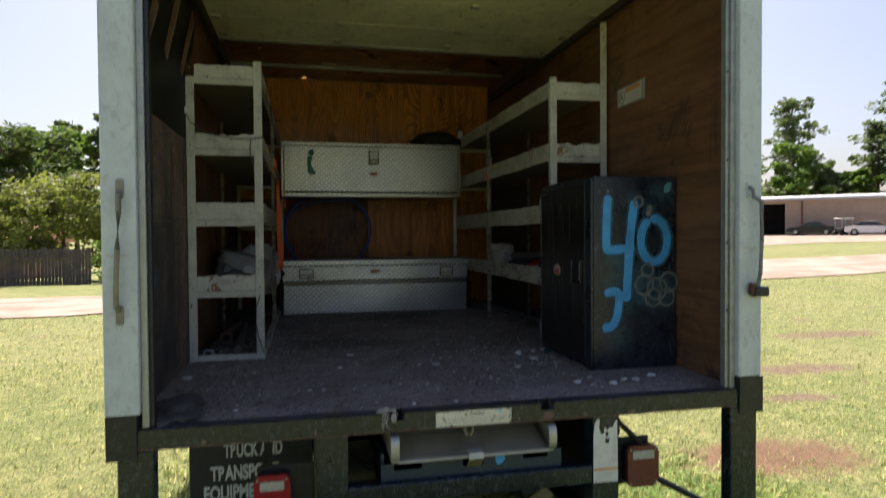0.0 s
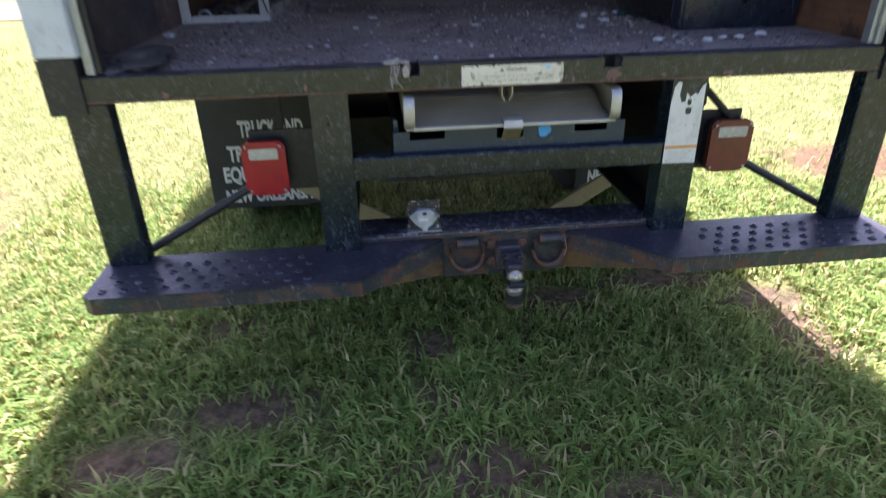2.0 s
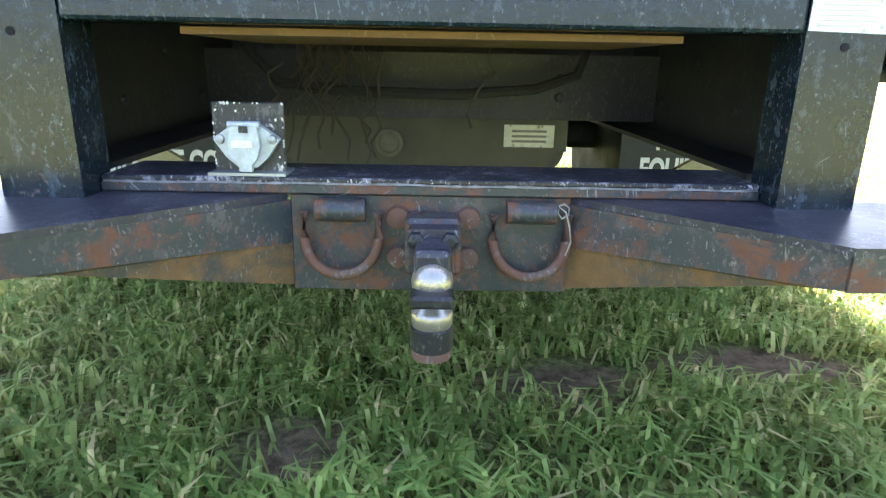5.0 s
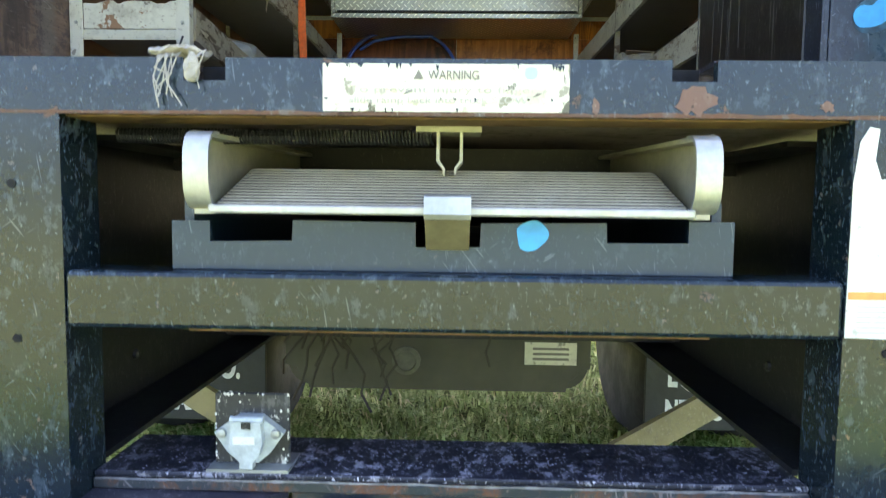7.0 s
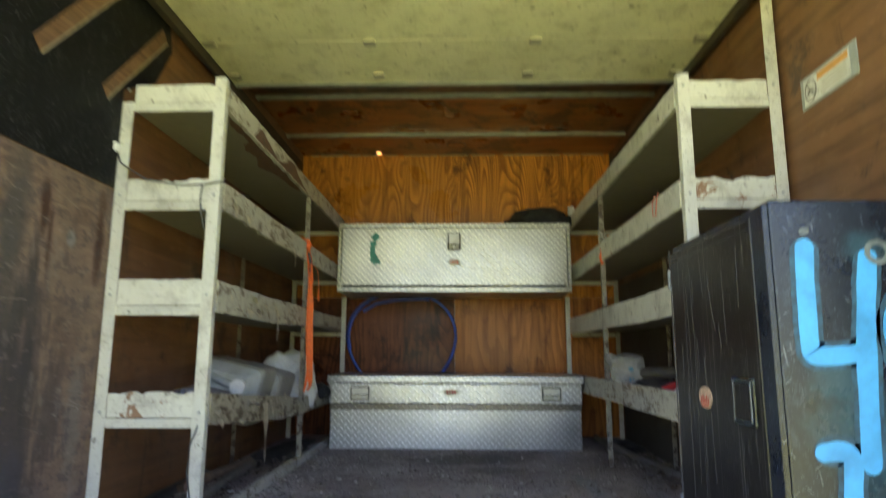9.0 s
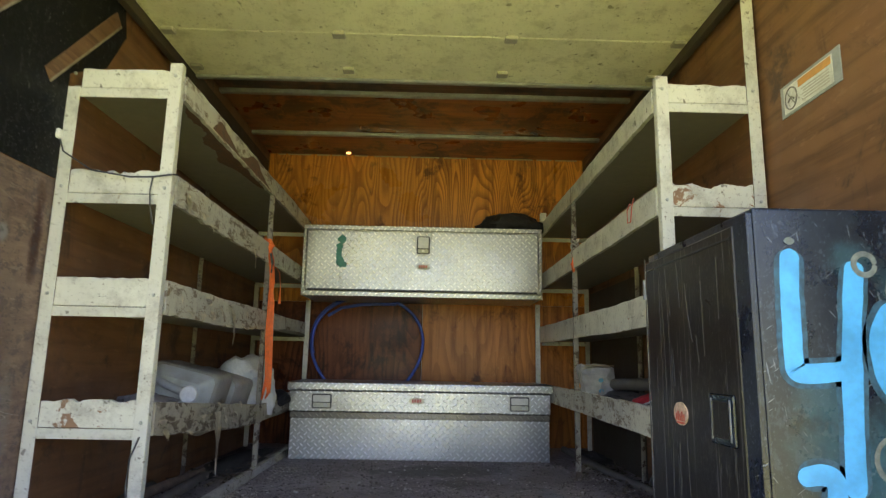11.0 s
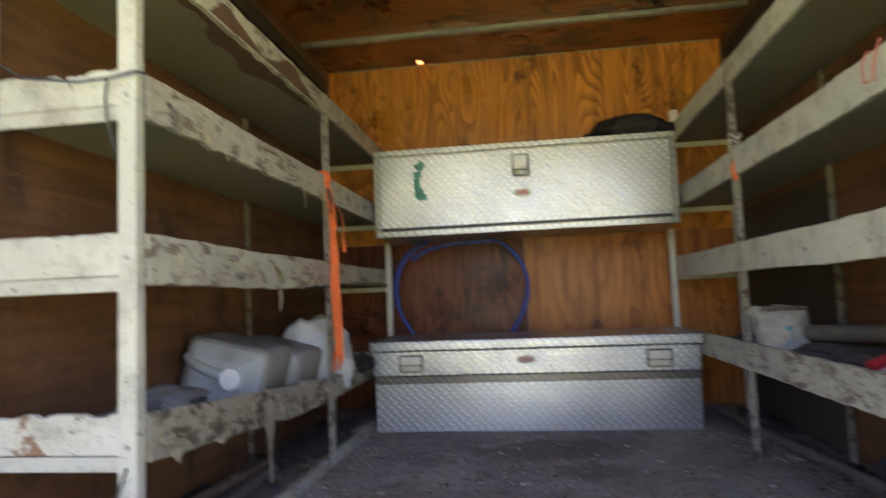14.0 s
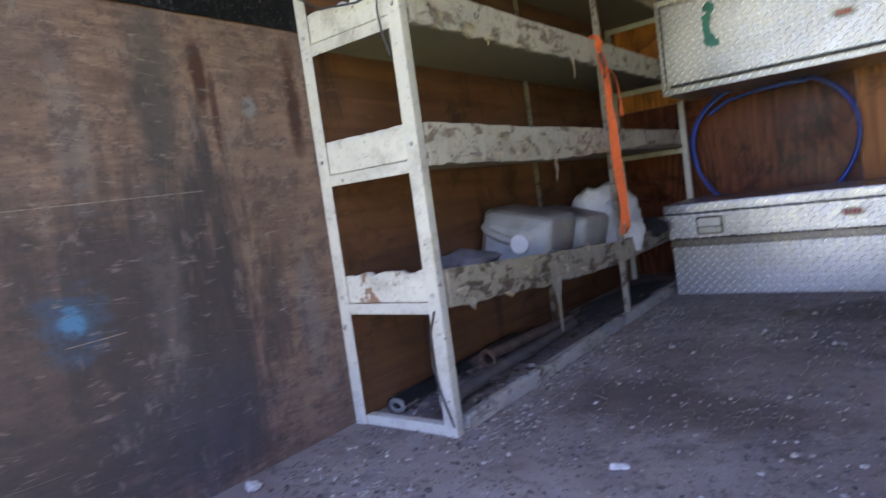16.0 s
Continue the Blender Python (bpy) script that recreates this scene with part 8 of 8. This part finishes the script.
M_siding = plain("tan_siding", (0.40, 0.29, 0.22), 0.7, 0, 0.08, 1.2, 0.2)
M_darkin = plain("dark_interior", (0.015, 0.015, 0.016), 0.9)
wh_ = thing("warehouse", wpt(20, 0, 0), "long low tan metal warehouse with an open bay", "warehouse")
part("wall", wbox(bmesh.new(), -6, 4.8, 0, 0.2, 0, 4.35), M_siding, wh_)
part("wall", wbox(bmesh.new(), 10.4, 60, 0, 0.2, 0, 4.35), M_siding, wh_)
part("wall", wbox(bmesh.new(), 4.8, 10.4, 0, 0.2, 4.0, 4.35), M_siding, wh_)
part("wall", wbox(bmesh.new(), -6, 60, 15.8, 16, 0, 4.35), M_siding, wh_)
for u in (-6, 59.8):
    part("wall", wbox(bmesh.new(), u, u + 0.2, 0.2, 15.8, 0, 4.35), M_siding, wh_)
# Added near-black sheet stands in for the bay's unlit interior.
part("bay_partition", wbox(bmesh.new(), 3.6, 12.0, 6.0, 6.2, 0, 4.35), M_darkin, wh_)
bm = bmesh.new()
rf = [[bm.verts.new(wpt(u, n_, z)) for n_, z in ((-0.5, 4.35), (-0.5, 4.62), (8, 5.3), (16.5, 4.62), (16.5, 4.35))] for u in (-6.5, 60.5)]
strip(bm, rf)
part("roof", bm, plain("pale_metal_roof", (0.42, 0.43, 0.44), 0.5, 0.3, 0.1, 1.5), wh_)
part("downpipe", wbox(bmesh.new(), 12.0, 12.15, -0.12, 0, 0, 4.3), plain("red_brown_pipe", (0.16, 0.07, 0.05), 0.7), wh_)
for u in (24, 36, 48):
    w_ = part("window", wbox(bmesh.new(), u, u + 1.6, -0.03, 0.0, 1.2, 2.8), M_darkin, wh_)
    part("frame", wbox(bmesh.new(), u - 0.08, u + 1.68, -0.05, -0.031, 2.8, 2.9), M_cap, w_)
    part("sill", wbox(bmesh.new(), u - 0.08, u + 1.68, -0.10, -0.031, 1.1, 1.2), M_cap, w_)


def car(x, y, yaw, paint, label):
    z0 = height(x, y) + 0.04
    m = pose(x, y, z0, 0, 0, yaw)
    c = thing("parked_car", (x, y, z0), label, "car", "cars in the yard")
    side = [(-2.3, 0.35), (-2.32, 0.62), (-2.2, 0.80), (-1.2, 0.90), (-0.9, 0.95), (1.5, 0.98), (2.2, 0.92), (2.32, 0.65), (2.3, 0.35), (1.7, 0.28), (-1.7, 0.28)]
    bm = slab(bmesh.new(), side, "Y", -0.88, 0.88)
    bmesh.ops.bevel(bm, geom=bm.edges[:], offset=0.06, segments=2, affect="EDGES")
    bmesh.ops.transform(bm, matrix=m, verts=bm.verts)
    part("body", bm, paint, c, smooth=True)
    bm, secs = bmesh.new(), []
    for xx, w, z in ((-1.15, 0.80, 0.93), (-0.35, 0.64, 1.40), (0.75, 0.64, 1.42), (1.6, 0.78, 0.96)):
        secs.append([bm.verts.new((xx, -w, 0.92)), bm.verts.new((xx, -w * 0.97, z)), bm.verts.new((xx, w * 0.97, z)), bm.verts.new((xx, w, 0.92))])
    strip(bm, secs)
    bmesh.ops.transform(bm, matrix=m, verts=bm.verts)
    part("glasshouse", bm, plain("car_glass", (0.03, 0.035, 0.04), 0.1) if "car_glass" not in bpy.data.materials else bpy.data.materials["car_glass"], c)
    bm = block(-0.38, 0.78, -0.62, 0.62, 1.40, 1.45, 0.03)
    bmesh.ops.transform(bm, matrix=m, verts=bm.verts)
    part("roof", bm, paint, c)
    for a in (-1.42, 1.42):
        for b in (-0.86, 0.86):
            bm = lathe(bmesh.new(), [(0.19, -0.10), (0.32, -0.10), (0.33, 0.0), (0.32, 0.10), (0.19, 0.10)], (a, b, 0.33), "Y", 18)
            bmesh.ops.transform(bm, matrix=m, verts=bm.verts)
            w_ = part("wheel", bm, M_rubber, c)
            bm = lathe(bmesh.new(), [(0.05, -0.105), (0.185, -0.102), (0.185, 0.102), (0.05, 0.105)], (a, b, 0.33), "Y", 14)
            bmesh.ops.transform(bm, matrix=m, verts=bm.verts)
            part("rim", bm, M_galv, w_)
    for b in (-0.62, 0.62):
        bm = block(-2.36, -2.26, b - 0.16, b + 0.16, 0.62, 0.76, 0.02)
        bmesh.ops.transform(bm, matrix=m, verts=bm.verts)
        part("headlight", bm, M_clear, c)


car(53.1, 55.1, -48, plain("black_car_paint", (0.012, 0.014, 0.018), 0.15), "dark blue-black saloon car parked in the yard")
car(55.4, 49.8, 128, plain("white_car_paint", (0.72, 0.73, 0.75), 0.25), "white car parked in the yard")
car(60.5, 45.5, 150, plain("silver_car_paint", (0.5, 0.52, 0.55), 0.3, 0.4), "silver car parked in the yard")
sc = thing("golf_cart", (54.4, 52.2, height(54.4, 52.2)), "small pale open utility cart beside a car", "cart")
zc = height(54.4, 52.2)
part("body", block(53.7, 55.1, 51.7, 52.7, zc + 0.3, zc + 0.75, 0.08), M_rubber, sc)
part("canopy", block(53.6, 55.2, 51.65, 52.75, zc + 1.75, zc + 1.83, 0.03), M_label, sc)
for a in (53.7, 55.0):
    for b in (51.75, 52.6):
        part("canopy_post", block(a, a + 0.06, b, b + 0.06, zc + 0.7, zc + 1.75), M_galv, sc)
        part("wheel", lathe(bmesh.new(), [(0.1, -0.08), (0.26, -0.08), (0.26, 0.08), (0.1, 0.08)], (a + 0.05, b, zc + 0.26), "Y", 14), M_rubber, sc)

# trees behind the warehouse
for i, (u, n_, h, r, kind, mt) in enumerate(((2, 28, 14, 5.5, "broad", M_leaf_pine), (10.3, 34, 23.0, 5.0, "pine", M_leaf_pine), (15.0, 30, 9.5, 3.4, "broad", M_leaf_pine), (18.5, 30, 9.0, 3.8, "broad", M_leaf_bright), (22, 36, 17.5, 4.0, "pine", M_leaf_pine),
                                             (29, 30, 17, 5.5, "pine", M_leaf_pine), (24.5, 36, 24, 5.5, "pine", M_leaf_pine), (-5, 36, 13, 5.0, "broad", M_leaf_dark), (41, 30, 22, 6, "pine", M_leaf_dark), (26, 24, 9.5, 4, "broad", M_leaf_dark), (11, 25, 13.5, 4.4, "broad", M_leaf_bright))):
    p = P0 + WU * u + WN * n_
    tree(p.x, p.y, h, r, kind, mt, "tall open-crowned pine behind the warehouse" if kind == "pine" else "green broad-leaved tree behind the warehouse", 40 + i, 0.40, 0.30 if kind == "pine" else 0.15)

# far woods all round
rnd = random.Random(77)
V, F = [], []
cs = []
for k in range(420):
    a = rnd.uniform(0, 2 * math.pi)
    d = rnd.uniform(150, 185)
    x, y = d * math.sin(a), d * math.cos(a)
    cs.append((Vector((x, y, height(x, y) + rnd.uniform(2, 11) * rnd.uniform(0.6, 1.1))), rnd.uniform(3.0, 5.5)))
leaf_cloud(V, F, cs, 1.1, 46, rnd, 0.8)
me = bpy.data.meshes.new("far_woods")
me.from_pydata(V, [], F)
me.materials.append(M_leaf_dark)
tagged(new("far_woods", me), "distant dark green woods round the site", "woods", kind="stuff")


# ---- grass round the truck ----
def bare_at(x, y):
    w = 1.6 * noise.noise(Vector((x * 3.0, y * 3.0, 2.0))) + 0.8 * noise.noise(Vector((x * 11.0, y * 11.0, 5.0)))
    d = min(((x - cx) / rx_) ** 2 + ((y - cy) / ry_) ** 2 for cx, cy, rx_, ry_ in BARE)
    d = min(d, ((x - 2.75) / 0.75) ** 2 + ((y - 1.75) / 0.38) ** 2)
    return d + w


def grass(name, count, x0, x1, y0, y1, lo, hi, wide, seed, label, skip=None):
    rnd = random.Random(seed)
    V, F = [], []
    made = 0
    while made < count:
        x, y = rnd.uniform(x0, x1), rnd.uniform(y0, y1)
        if skip and skip(x, y):
            continue
        tuft = 0.55 + 0.45 * noise.noise(Vector((x * 6.0, y * 6.0, seed)))
        thin = bare_at(x, y)
        made += 1
        edge = min(x - x0, x1 - x, y - y0, y1 - y)
        if rnd.random() > 0.15 + edge / 0.7:
            continue
        if thin < 1.3 and rnd.random() > 0.025 + 0.42 * max(0.0, thin):
            continue
        clump = 0.5 + 0.9 * noise.noise(Vector((x * 15.0, y * 15.0, seed + 3.0)))
        if rnd.random() > 0.12 + 0.8 * tuft * max(0.1, clump) * 1.6:
            continue
        l = rnd.uniform(lo, hi) * (0.55 + 0.5 * tuft + 0.45 * clump)
        a, bend = rnd.uniform(0, 6.283), rnd.uniform(0.6, 1.5)
        dx, dy = math.cos(a), math.sin(a)
        w = wide * rnd.uniform(0.7, 1.3)
        z = height(x, y) - 0.004
        px, py = -dy * w, dx * w
        o = len(V)
        m1, h1 = l * 0.22 * bend, l * 0.55
        m2, h2 = l * 0.75 * bend, l * (0.95 - 0.35 * bend)
        V.extend(((x - px, y - py, z), (x + px, y + py, z), (x + dx * m1 + px * 0.9, y + dy * m1 + py * 0.9, z + h1), (x + dx * m1 - px * 0.9, y + dy * m1 - py * 0.9, z + h1), (x + dx * m2, y + dy * m2, z + h2)))
        F.extend(((o, o + 1, o + 2, o + 3), (o + 3, o + 2, o + 4)))
    me = bpy.data.meshes.new(name)
    me.from_pydata(V, [], F)
    me.materials.append(M_blade)
    tagged(new(name, me), label, "grass", kind="stuff")


grass("grass_near", 210000, -2.3, 2.5, -2.1, 2.0, 0.025, 0.095, 0.0044, 1, "short green lawn grass round the bumper")
grass("grass_under", 26000, -1.6, 1.6, 1.5, 4.6, 0.04, 0.10, 0.0048, 2, "short grass under the truck")
grass("grass_beside", 120000, -5.0, 6.0, -2.0, 7.0, 0.02, 0.055, 0.0034, 3, "short sunlit lawn grass beside the truck", lambda x, y: -1.6 < x < 1.8 and -1.4 < y < 1.3)
grass("grass_far", 45000, -14, 16, 3.0, 17.0, 0.04, 0.08, 0.006, 4, "sunlit lawn grass towards the road", lambda x, y: (-4.5 < x < 5.5 and y < 6.5) or y > 13.8 + 0.06 * x)
